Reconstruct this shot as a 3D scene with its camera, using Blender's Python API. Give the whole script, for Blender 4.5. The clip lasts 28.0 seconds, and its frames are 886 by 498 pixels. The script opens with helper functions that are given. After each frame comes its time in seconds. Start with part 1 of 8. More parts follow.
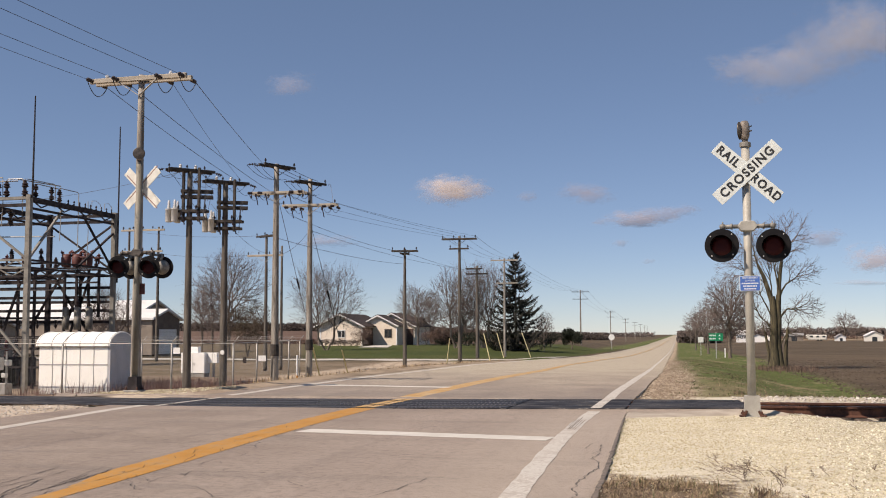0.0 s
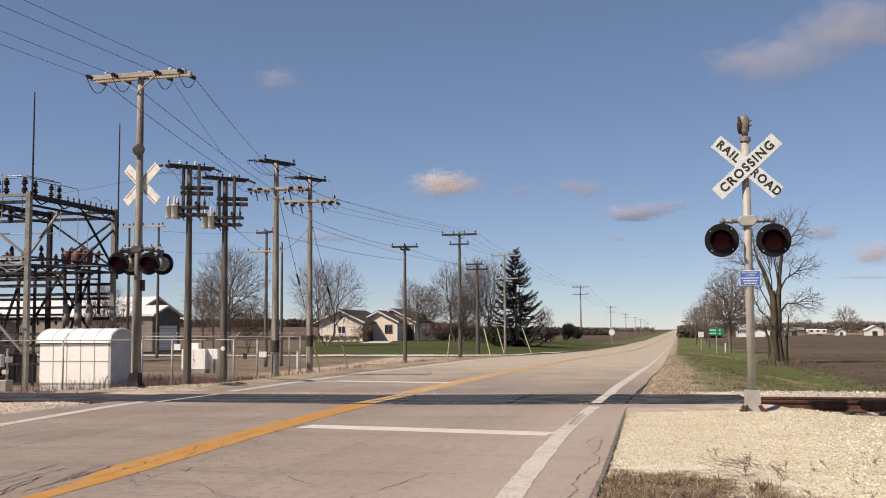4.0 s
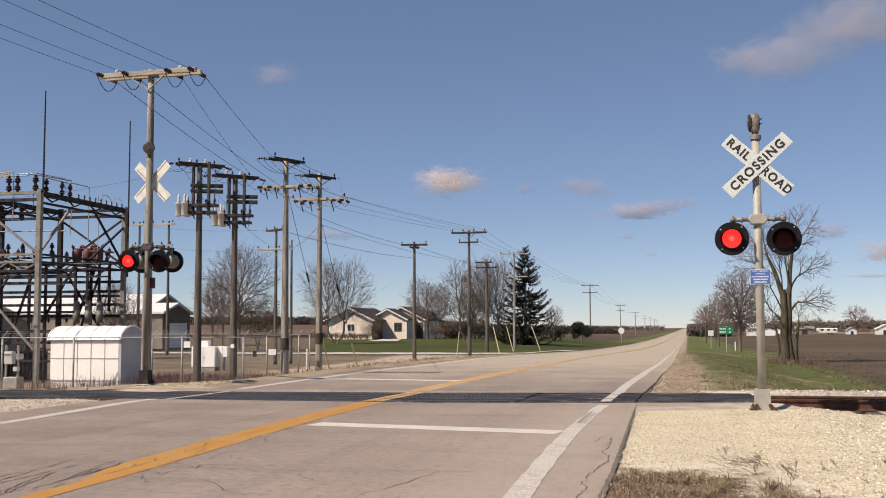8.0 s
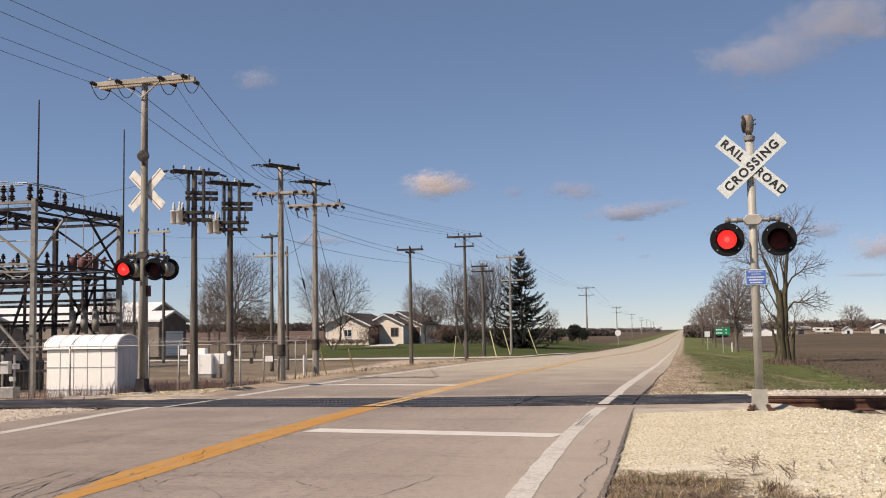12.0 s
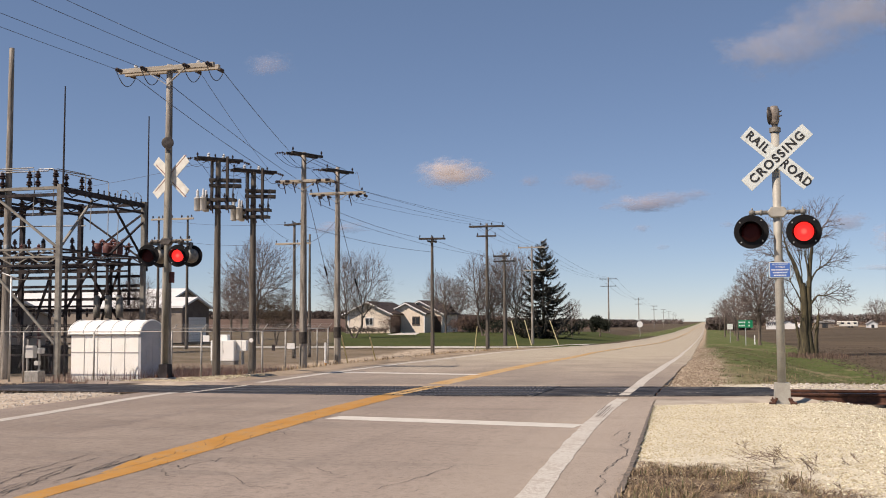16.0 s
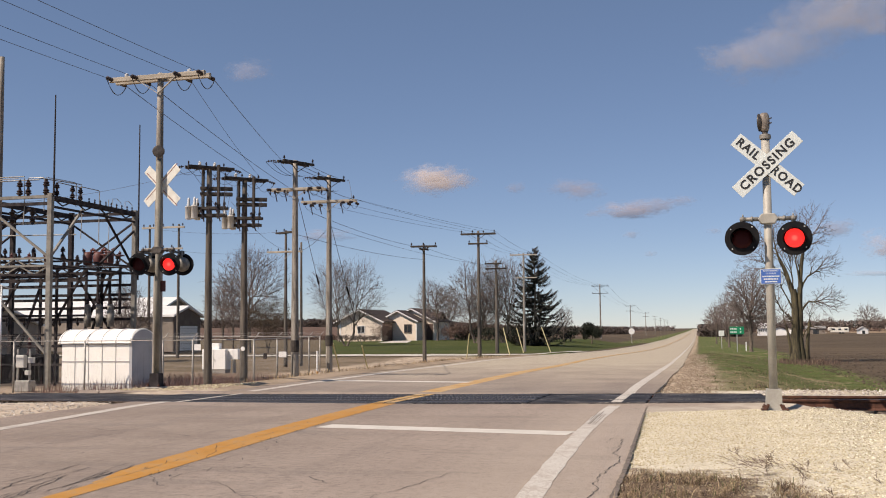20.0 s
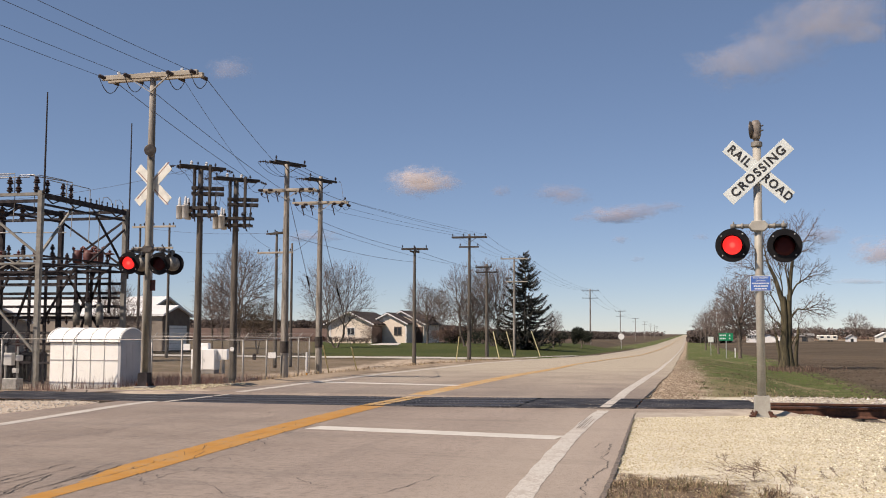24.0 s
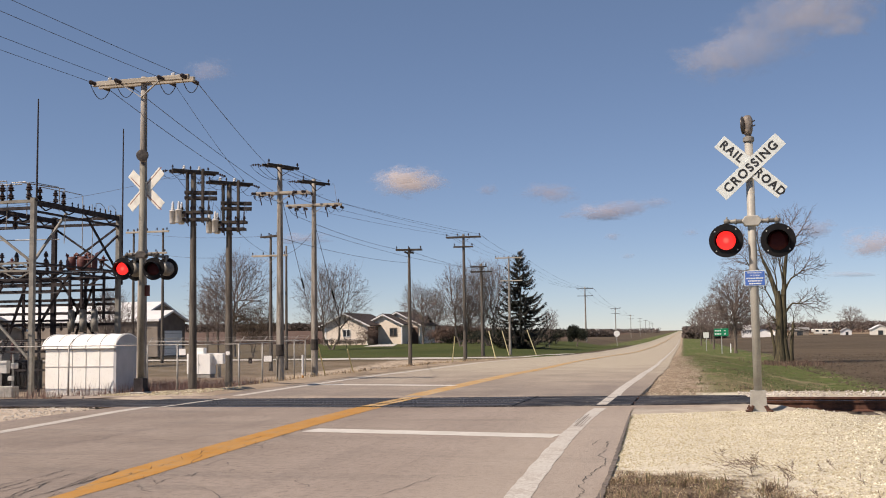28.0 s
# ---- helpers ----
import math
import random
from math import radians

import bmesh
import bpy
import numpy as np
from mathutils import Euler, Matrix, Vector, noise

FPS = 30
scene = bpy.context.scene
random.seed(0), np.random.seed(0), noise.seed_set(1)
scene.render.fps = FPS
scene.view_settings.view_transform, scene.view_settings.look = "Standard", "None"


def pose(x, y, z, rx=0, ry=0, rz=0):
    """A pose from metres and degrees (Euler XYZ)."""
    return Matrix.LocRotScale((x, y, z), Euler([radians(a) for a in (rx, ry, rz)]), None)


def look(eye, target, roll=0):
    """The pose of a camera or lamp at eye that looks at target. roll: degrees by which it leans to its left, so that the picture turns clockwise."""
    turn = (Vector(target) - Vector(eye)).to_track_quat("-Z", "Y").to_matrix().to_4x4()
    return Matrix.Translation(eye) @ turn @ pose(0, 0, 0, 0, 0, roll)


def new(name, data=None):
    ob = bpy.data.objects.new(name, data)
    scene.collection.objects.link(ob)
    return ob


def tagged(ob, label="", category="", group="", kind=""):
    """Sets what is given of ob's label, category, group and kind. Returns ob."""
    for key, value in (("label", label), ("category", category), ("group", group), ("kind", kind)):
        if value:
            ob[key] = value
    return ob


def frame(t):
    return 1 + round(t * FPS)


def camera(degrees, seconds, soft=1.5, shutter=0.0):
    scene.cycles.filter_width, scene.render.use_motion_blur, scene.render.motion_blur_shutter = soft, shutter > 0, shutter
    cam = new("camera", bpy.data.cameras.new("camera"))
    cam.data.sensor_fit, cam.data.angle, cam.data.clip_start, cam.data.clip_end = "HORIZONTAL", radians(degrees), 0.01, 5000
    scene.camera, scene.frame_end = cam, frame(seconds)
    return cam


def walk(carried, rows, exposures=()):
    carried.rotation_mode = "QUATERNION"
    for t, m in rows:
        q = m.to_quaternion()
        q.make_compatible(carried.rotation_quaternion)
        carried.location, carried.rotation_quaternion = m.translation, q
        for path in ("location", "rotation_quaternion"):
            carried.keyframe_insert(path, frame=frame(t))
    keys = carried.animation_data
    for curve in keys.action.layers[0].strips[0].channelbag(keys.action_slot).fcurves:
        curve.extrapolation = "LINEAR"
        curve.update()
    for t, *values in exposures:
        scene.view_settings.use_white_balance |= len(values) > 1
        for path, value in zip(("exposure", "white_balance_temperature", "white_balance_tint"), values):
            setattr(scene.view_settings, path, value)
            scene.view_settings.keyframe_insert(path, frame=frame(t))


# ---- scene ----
cam = camera(46.2, 28.0, 1.0)
PATH = [
    (0, pose(0, 0, 1.25, 94.699, 0.160, 12.698)),
    (0.5, pose(0, 0, 1.25, 94.705, -0.334, 12.854)),
    (1, pose(0, 0, 1.25, 94.847, -0.590, 13.249)),
    (1.5, pose(0, 0, 1.25, 94.855, -0.257, 13.184)),
    (2, pose(0, 0, 1.25, 94.959, 0.399, 13.389)),
    (2.5, pose(0, 0, 1.25, 95.057, 0.374, 13.222)),
    (3, pose(0, 0, 1.25, 94.946, 0.369, 12.530)),
    (3.5, pose(0, 0, 1.25, 94.763, 0.381, 12.095)),
    (4, pose(0, 0, 1.25, 94.455, 0.334, 12.715)),
    (4.5, pose(0, 0, 1.25, 94.246, 0.279, 12.979)),
    (6.5, pose(0, 0, 1.25, 94.082, 0.539, 13.199)),
    (7, pose(0, 0, 1.25, 94.125, 1.021, 13.330)),
    (7.5, pose(0, 0, 1.25, 94.208, 0.516, 13.297)),
    (8, pose(0, 0, 1.25, 94.351, 0.213, 13.227)),
    (8.5, pose(0, 0, 1.25, 94.573, 0.443, 12.997)),
    (9, pose(0, 0, 1.25, 94.861, 0.458, 12.738)),
    (9.5, pose(0, 0, 1.25, 95.050, 0.345, 12.513)),
    (10, pose(0, 0, 1.25, 94.933, 0.529, 12.620)),
    (10.5, pose(0, 0, 1.25, 94.788, 0.803, 12.765)),
    (11, pose(0, 0, 1.25, 94.623, 0.850, 12.956)),
    (11.5, pose(0, 0, 1.25, 94.602, 0.889, 13.075)),
    (12, pose(0, 0, 1.25, 94.592, 0.931, 13.045)),
    (12.5, pose(0, 0, 1.25, 94.479, 1.008, 13.079)),
    (14.5, pose(0, 0, 1.25, 94.769, 0.775, 12.933)),
    (15, pose(0, 0, 1.25, 94.747, 0.631, 13.243)),
    (15.5, pose(0, 0, 1.25, 94.389, 0.466, 13.606)),
    (16, pose(0, 0, 1.25, 94.017, 0.278, 14.218)),
    (16.5, pose(0, 0, 1.25, 94.070, 0.393, 14.252)),
    (17, pose(0, 0, 1.25, 94.278, 0.798, 14.132)),
    (17.5, pose(0, 0, 1.25, 94.310, 1.139, 13.987)),
    (18, pose(0, 0, 1.25, 94.524, 1.325, 13.557)),
    (18.5, pose(0, 0, 1.25, 94.748, 1.513, 13.517)),
    (19, pose(0, 0, 1.25, 94.465, 1.410, 13.195)),
    (19.5, pose(0, 0, 1.25, 94.190, 1.113, 13.613)),
    (20, pose(0, 0, 1.25, 94.437, 0.506, 13.774)),
    (20.5, pose(0, 0, 1.25, 94.314, 0.165, 13.452)),
    (21, pose(0, 0, 1.25, 94.147, 0.012, 13.260)),
    (21.5, pose(0, 0, 1.25, 94.164, -0.094, 13.174)),
    (23.5, pose(0, 0, 1.25, 94.627, 0.125, 13.371)),
    (24, pose(0, 0, 1.25, 94.595, -0.208, 13.218)),
    (24.5, pose(0, 0, 1.25, 94.628, 0.006, 13.179)),
    (25, pose(0, 0, 1.25, 94.547, 0.290, 12.990)),
    (25.5, pose(0, 0, 1.25, 94.537, 0.699, 12.872)),
    (26, pose(0, 0, 1.25, 94.499, 0.631, 12.780)),
    (26.5, pose(0, 0, 1.25, 94.517, 0.708, 12.660)),
    (27, pose(0, 0, 1.25, 94.574, 0.631, 12.777)),
    (27.5, pose(0, 0, 1.25, 94.604, 0.675, 12.870)),
    (28, pose(0, 0, 1.25, 94.609, 0.796, 12.981)),
]
walk(cam, PATH, [(0.0, 0.22, 6500, 20), (28.0, 0.22, 6500, 20)])

# ---- light ----
SUN_TO = Vector((-1.63, -1.56, 2.5)).normalized()
world = bpy.data.worlds.new("world")
scene.world = world
world.use_nodes = True
wn = world.node_tree.nodes
sky = wn.new("ShaderNodeTexSky")
sky.sky_type = "NISHITA"
sky.sun_disc = False
sky.sun_elevation = math.asin(SUN_TO.z)
sky.sun_rotation = math.atan2(SUN_TO.x, SUN_TO.y)
sky.air_density, sky.dust_density, sky.ozone_density = 0.66, 0.0, 1.4
wn["Background"].inputs["Strength"].default_value = 0.078
haze = wn.new("ShaderNodeMix")
haze.data_type = "RGBA"
haze.inputs[0].default_value = 0.22
haze.inputs[7].default_value = (2.55, 4.05, 5.55, 1)
world.node_tree.links.new(sky.outputs[0], haze.inputs[6])
world.node_tree.links.new(haze.outputs[2], wn["Background"].inputs["Color"])
sun_data = bpy.data.lights.new("sun", "SUN")
sun_data.energy, sun_data.angle, sun_data.color = 5.0, radians(0.55), (1.0, 0.90, 0.73)
sun = new("sun", sun_data)
sun.matrix_world = look(SUN_TO * 60, (0, 0, 0))


# ---- materials ----
class Mat:
    """A small builder of node materials."""

    def __init__(self, name):
        self.m = bpy.data.materials.new(name)
        self.m.use_nodes = True
        self.t = self.m.node_tree
        self.b = self.t.nodes["Principled BSDF"]
        self.co = self.t.nodes.new("ShaderNodeTexCoord").outputs["Object"]

    def link(self, a, b):
        self.t.links.new(a, b)

    def setv(self, sock, v):
        if isinstance(v, bpy.types.NodeSocket):
            self.link(v, sock)
        elif isinstance(v, (tuple, list)) and len(v) == 3 and sock.type == "RGBA":
            sock.default_value = (*v, 1)
        else:
            sock.default_value = v

    def noise(self, scale, detail=3, rough=0.55, co=None, stretch=None):
        n = self.t.nodes.new("ShaderNodeTexNoise")
        n.inputs["Scale"].default_value = scale
        n.inputs["Detail"].default_value = detail
        n.inputs["Roughness"].default_value = rough
        c = co or self.co
        if stretch:
            mp = self.t.nodes.new("ShaderNodeMapping")
            mp.inputs["Scale"].default_value = stretch
            self.link(c, mp.inputs["Vector"])
            c = mp.outputs[0]
        self.link(c, n.inputs["Vector"])
        return n.outputs["Fac"]

    def voronoi(self, scale, feature="F1", out="Distance", co=None):
        n = self.t.nodes.new("ShaderNodeTexVoronoi")
        n.feature = feature
        n.inputs["Scale"].default_value = scale
        self.link(co or self.co, n.inputs["Vector"])
        return n.outputs[out]

    def rng(self, v, a, b, lo=0.0, hi=1.0, smooth=True):
        n = self.t.nodes.new("ShaderNodeMapRange")
        n.interpolation_type = "SMOOTHSTEP" if smooth else "LINEAR"
        for k, x in enumerate((v, a, b, lo, hi)):
            self.setv(n.inputs[k], x)
        return n.outputs[0]

    def mix(self, f, a, b):
        n = self.t.nodes.new("ShaderNodeMix")
        n.data_type = "RGBA"
        self.setv(n.inputs[0], f)
        self.setv(n.inputs[6], a)
        self.setv(n.inputs[7], b)
        return n.outputs[2]

    def op(self, kind, a, b=0.0):
        n = self.t.nodes.new("ShaderNodeMath")
        n.operation = kind
        self.setv(n.inputs[0], a)
        self.setv(n.inputs[1], b)
        return n.outputs[0]

    def xyz(self, co=None):
        n = self.t.nodes.new("ShaderNodeSeparateXYZ")
        self.link(co or self.co, n.inputs[0])
        return n.outputs

    def rand(self):
        return self.t.nodes.new("ShaderNodeObjectInfo").outputs["Random"]

    def island(self):
        return self.t.nodes.new("ShaderNodeNewGeometry").outputs["Random Per Island"]

    def bump(self, h, strength=0.4, dist=0.01):
        n = self.t.nodes.new("ShaderNodeBump")
        n.inputs["Strength"].default_value = strength
        n.inputs["Distance"].default_value = dist
        self.link(h, n.inputs["Height"])
        self.link(n.outputs[0], self.b.inputs["Normal"])

    def done(self, color, rough=0.8, metal=0.0, spec=None):
        self.setv(self.b.inputs["Base Color"], color)
        self.setv(self.b.inputs["Roughness"], rough)
        self.setv(self.b.inputs["Metallic"], metal)
        if spec is not None:
            self.b.inputs["Specular IOR Level"].default_value = spec
        return self.m


def worn(name, c1, c2, scale=6.0, rough=0.7, metal=0.0, bump=0.15, stretch=None, fine=60.0, spec=None):
    """Paint, metal or wood with a blotchy change from c1 to c2 and a fine grain."""
    k = Mat(name)
    big = k.noise(scale, 4, 0.6, stretch=stretch)
    small = k.noise(fine, 2, 0.6, stretch=stretch)
    f = k.rng(k.op("ADD", k.op("MULTIPLY", big, 0.7), k.op("MULTIPLY", small, 0.3)), 0.36, 0.66)
    k.bump(small, bump, 0.004)
    return k.done(k.mix(f, c1, c2), rough, metal, spec)


def dusty(name, c1, c2, pale_tone):
    """Black rubber with stone dust trodden into it."""
    k = Mat(name)
    big = k.noise(1.6, 4, 0.65)
    fine = k.noise(26, 4, 0.8, stretch=(0.5, 1.0, 1.0))
    c = k.mix(k.rng(big, 0.35, 0.65), c1, c2)
    c = k.mix(k.rng(k.op("ADD", k.op("MULTIPLY", big, 0.35), k.op("MULTIPLY", fine, 0.65)), 0.56, 0.64, 0, 0.8), c, pale_tone)
    k.bump(fine, 0.3, 0.004)
    return k.done(c, 0.75, spec=0.2)


M = {}
M["galv"] = worn("galvanised_steel", (0.42, 0.42, 0.40), (0.58, 0.58, 0.55), 7, 0.5, 0.55)
M["galv_old"] = worn("weathered_galvanised_steel", (0.26, 0.25, 0.23), (0.42, 0.40, 0.36), 5, 0.6, 0.4)
M["mast"] = worn("aluminium_paint_mast", (0.32, 0.30, 0.255), (0.44, 0.42, 0.36), 3, 0.6, 0.1)
M["mast_old"] = worn("dark_weathered_mast", (0.12, 0.108, 0.08), (0.27, 0.25, 0.20), 2.2, 0.7, 0.0, stretch=(2, 2, 0.5))
M["cast"] = worn("cast_aluminium", (0.15, 0.14, 0.12), (0.30, 0.28, 0.24), 9, 0.6, 0.1)
M["black"] = worn("black_paint", (0.006, 0.006, 0.007), (0.014, 0.013, 0.013), 8, 0.6, spec=0.15)
M["bell"] = worn("dark_bronze_bell", (0.05, 0.042, 0.036), (0.13, 0.11, 0.09), 12, 0.45, 0.3)
M["footing"] = worn("stained_footing", (0.12, 0.10, 0.075), (0.30, 0.26, 0.205), 6, 0.95, bump=0.4)
M["bell_case"] = worn("worn_bell_case", (0.13, 0.105, 0.085), (0.30, 0.26, 0.215), 9, 0.55, 0.1)
M["white_sign"] = worn("white_sign_sheet", (0.58, 0.615, 0.58), (0.68, 0.715, 0.675), 5, 0.45, bump=0.03)
M["sign_back"] = worn("bare_sign_back", (0.62, 0.60, 0.52), (0.74, 0.72, 0.64), 5, 0.5, 0.1)
M["letter"] = worn("black_letters", (0.012, 0.012, 0.012), (0.03, 0.03, 0.03), 9, 0.5)
M["blue_sign"] = worn("blue_sign_sheet", (0.045, 0.12, 0.40), (0.07, 0.16, 0.47), 8, 0.4, bump=0.02)
M["green_sign"] = worn("green_sign_sheet", (0.0, 0.19, 0.085), (0.01, 0.25, 0.11), 8, 0.4, bump=0.02)
M["red"] = worn("faded_red_stripe", (0.20, 0.085, 0.065), (0.30, 0.15, 0.12), 8, 0.6)
M["wood_pole"] = worn("weathered_pole_wood", (0.115, 0.098, 0.078), (0.385, 0.35, 0.30), 3.0, 0.9, bump=0.5, stretch=(3, 3, 0.22), fine=22)
M["dark_pole"] = worn("creosoted_pole_wood", (0.055, 0.046, 0.038), (0.15, 0.13, 0.105), 3.0, 0.9, bump=0.5, stretch=(3, 3, 0.22), fine=22)
M["arm_light"] = worn("pale_crossarm_wood", (0.30, 0.26, 0.20), (0.44, 0.39, 0.315), 4, 0.85, bump=0.3, stretch=(0.3, 3, 3))
M["arm_dark"] = worn("dark_crossarm_wood", (0.025, 0.021, 0.018), (0.075, 0.062, 0.052), 4, 0.9, bump=0.3)
M["wire"] = worn("weathered_wire", (0.035, 0.035, 0.04), (0.07, 0.07, 0.075), 3, 0.6)
M["porcelain"] = worn("brown_porcelain", (0.018, 0.011, 0.010), (0.04, 0.024, 0.02), 10, 0.3)
M["porcelain_grey"] = worn("grey_porcelain", (0.55, 0.55, 0.53), (0.68, 0.68, 0.66), 10, 0.2)
M["tank"] = worn("grey_tank_paint", (0.50, 0.49, 0.45), (0.62, 0.60, 0.56), 5, 0.45)
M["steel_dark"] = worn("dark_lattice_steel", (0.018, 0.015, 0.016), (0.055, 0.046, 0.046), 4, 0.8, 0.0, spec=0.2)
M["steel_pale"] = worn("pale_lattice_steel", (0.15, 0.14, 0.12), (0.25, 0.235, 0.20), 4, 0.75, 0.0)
M["maroon"] = worn("oxide_red_paint", (0.075, 0.026, 0.022), (0.15, 0.05, 0.042), 5, 0.6)
M["shed"] = worn("white_shed_paint", (0.90, 0.88, 0.80), (0.94, 0.92, 0.86), 2, 0.45, bump=0.05)
# the shed's white, greyed: the end wall's shade is put into the colour
M["shed_end_shade"] = worn("shaded_shed_paint", (0.38, 0.38, 0.395), (0.46, 0.46, 0.47), 2, 0.5, bump=0.05)
M["seam"] = worn("shed_seam", (0.30, 0.29, 0.27), (0.42, 0.40, 0.38), 6, 0.6)
M["cabinet"] = worn("cabinet_paint", (0.82, 0.81, 0.77), (0.88, 0.87, 0.83), 4, 0.45)
M["apron"] = worn("worn_asphalt_apron", (0.30, 0.255, 0.20), (0.43, 0.375, 0.30), 3, 0.9, bump=0.4)
M["conc"] = worn("plain_concrete", (0.40, 0.37, 0.32), (0.56, 0.53, 0.46), 4, 0.9, bump=0.3)
M["rust"] = worn("rusty_rail_steel", (0.045, 0.020, 0.013), (0.13, 0.055, 0.032), 6, 0.85, 0.15, bump=0.4)
M["railhead"] = worn("worn_rail_head", (0.16, 0.11, 0.085), (0.32, 0.26, 0.22), 8, 0.4, 0.7)
M["tie"] = worn("tarred_tie", (0.05, 0.038, 0.028), (0.13, 0.10, 0.075), 5, 0.95, bump=0.6, stretch=(3, 0.4, 3))
M["rubber"] = dusty("crossing_rubber", (0.016, 0.0155, 0.018), (0.05, 0.048, 0.05), (0.30, 0.27, 0.23))
M["rib"] = worn("worn_rubber_rib", (0.022, 0.022, 0.025), (0.12, 0.12, 0.128), 1.2, 0.6, bump=0.2, spec=0.3)
# dark tone for the painted shadow of the road's edge, and for scratches
M["shade_scratch"] = worn("edge_shade_and_scratches", (0.07, 0.058, 0.048), (0.22, 0.18, 0.145), 14, 0.95, bump=0.6)
M["tar"] = worn("crack_tar", (0.02, 0.019, 0.018), (0.045, 0.042, 0.038), 6, 0.9)
M["yellow_guard"] = worn("yellow_guy_guard", (0.46, 0.40, 0.20), (0.55, 0.49, 0.28), 5, 0.6)
M["siding"] = worn("cream_siding", (0.72, 0.62, 0.50), (0.79, 0.69, 0.565), 1.5, 0.8, bump=0.05)
M["brick_wall"] = worn("brown_brick", (0.075, 0.045, 0.034), (0.14, 0.085, 0.064), 6, 0.9)
M["shingle"] = worn("brown_shingle", (0.028, 0.018, 0.014), (0.055, 0.036, 0.028), 2, 0.9, bump=0.4)
M["barn_wall"] = worn("taupe_barn_steel", (0.20, 0.165, 0.13), (0.27, 0.225, 0.18), 1.0, 0.7)
M["barn_roof"] = worn("pale_metal_roof", (0.62, 0.61, 0.58), (0.72, 0.71, 0.68), 0.8, 0.5)
M["barn_dark"] = worn("brown_barn_steel", (0.10, 0.075, 0.06), (0.15, 0.115, 0.09), 1.0, 0.7)
M["white"] = worn("white_paint", (0.70, 0.69, 0.66), (0.80, 0.79, 0.76), 4, 0.5)
M["bark"] = worn("grey_bark", (0.085, 0.066, 0.05), (0.20, 0.165, 0.13), 3, 0.95, bump=0.8, stretch=(4, 4, 0.6))
M["bark_moss"] = worn("mossy_bark", (0.034, 0.028, 0.018), (0.125, 0.104, 0.054), 2.2, 0.95, bump=0.8, stretch=(4, 4, 0.6))
M["twig"] = worn("bare_twigs", (0.105, 0.080, 0.069), (0.20, 0.157, 0.133), 0.7, 0.95)
M["needle"] = worn("spruce_needles", (0.012, 0.0125, 0.009), (0.036, 0.034, 0.022), 1.5, 0.9)
M["evergreen"] = worn("dark_evergreen", (0.010, 0.014, 0.008), (0.028, 0.034, 0.018), 2.0, 0.95)
M["window"] = worn("dark_window_glass", (0.02, 0.025, 0.03), (0.05, 0.055, 0.06), 2, 0.12)
M["rv"] = worn("cream_trailer_paint", (0.70, 0.67, 0.58), (0.78, 0.75, 0.66), 1, 0.5)
M["cedar"] = worn("brown_green_cedar", (0.05, 0.038, 0.026), (0.14, 0.102, 0.070), 0.6, 1.0)
M["tyre"] = worn("tyre_rubber", (0.012, 0.012, 0.012), (0.025, 0.025, 0.025), 9, 0.8)
M["delin"] = worn("white_marker_plastic", (0.70, 0.70, 0.68), (0.8, 0.8, 0.78), 9, 0.5)
M["orange"] = worn("orange_marker", (0.6, 0.25, 0.03), (0.7, 0.33, 0.06), 9, 0.5)


def stone_mat(name, c1, c2, c3, earth=None):
    k = Mat(name)
    r = k.island()
    c = k.mix(k.rng(r, 0.05, 0.6), c1, c2)
    c = k.mix(k.rng(r, 0.72, 1.0), c, c3)
    c = k.mix(k.rng(k.noise(0.9, 5, 0.65), 0.48, 0.66, 0, 0.6), c, c1)
    if earth:
        x, y, z = k.xyz()
        c = k.mix(k.rng(k.op("ADD", x, k.op("MULTIPLY", k.noise(1.4, 4, 0.6), 2.4)), 1.0, 3.6, 0.45, 0.0), c, earth)
    return k.done(c, 0.9)


M["stone_white"] = stone_mat("limestone_chips", (0.31, 0.265, 0.17), (0.60, 0.55, 0.395), (0.88, 0.85, 0.70), (0.46, 0.378, 0.215))
M["clod"] = stone_mat("soil_clods", (0.045, 0.032, 0.023), (0.10, 0.073, 0.052), (0.17, 0.13, 0.095))
M["stone_dirt"] = stone_mat("dirty_gravel", (0.15, 0.105, 0.07), (0.29, 0.225, 0.155), (0.52, 0.44, 0.34))
M["stone_dark"] = stone_mat("oily_ballast", (0.035, 0.027, 0.022), (0.085, 0.066, 0.054), (0.30, 0.26, 0.22))
M["stone_grey"] = stone_mat("ballast_stone", (0.30, 0.26, 0.22), (0.52, 0.47, 0.41), (0.72, 0.68, 0.62))


def blade_mat(name, c1, c2, c3):
    k = Mat(name)
    r = k.island()
    c = k.mix(k.rng(r, 0.0, 0.6), c1, c2)
    c = k.mix(k.rng(r, 0.65, 1.0), c, c3)
    k.b.inputs["Subsurface Weight"].default_value = 0.0
    return k.done(c, 0.85)


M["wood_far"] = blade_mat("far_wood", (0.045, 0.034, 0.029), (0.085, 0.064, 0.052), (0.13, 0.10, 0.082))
# paler copy of the far wood, with the haze of distance in its colour
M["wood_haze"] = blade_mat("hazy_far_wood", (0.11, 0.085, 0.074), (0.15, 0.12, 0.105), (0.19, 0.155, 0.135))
M["brush"] = blade_mat("reddish_brush", (0.075, 0.045, 0.034), (0.13, 0.08, 0.06), (0.20, 0.14, 0.10))
M["dry_grass"] = blade_mat("dry_grass", (0.14, 0.093, 0.056), (0.31, 0.222, 0.13), (0.50, 0.39, 0.23))
M["green_grass"] = blade_mat("green_grass", (0.068, 0.082, 0.027), (0.105, 0.120, 0.041), (0.20, 0.165, 0.085))
M["red_weed"] = blade_mat("reddish_weed_stems", (0.10, 0.05, 0.042), (0.17, 0.095, 0.08), (0.26, 0.18, 0.14))
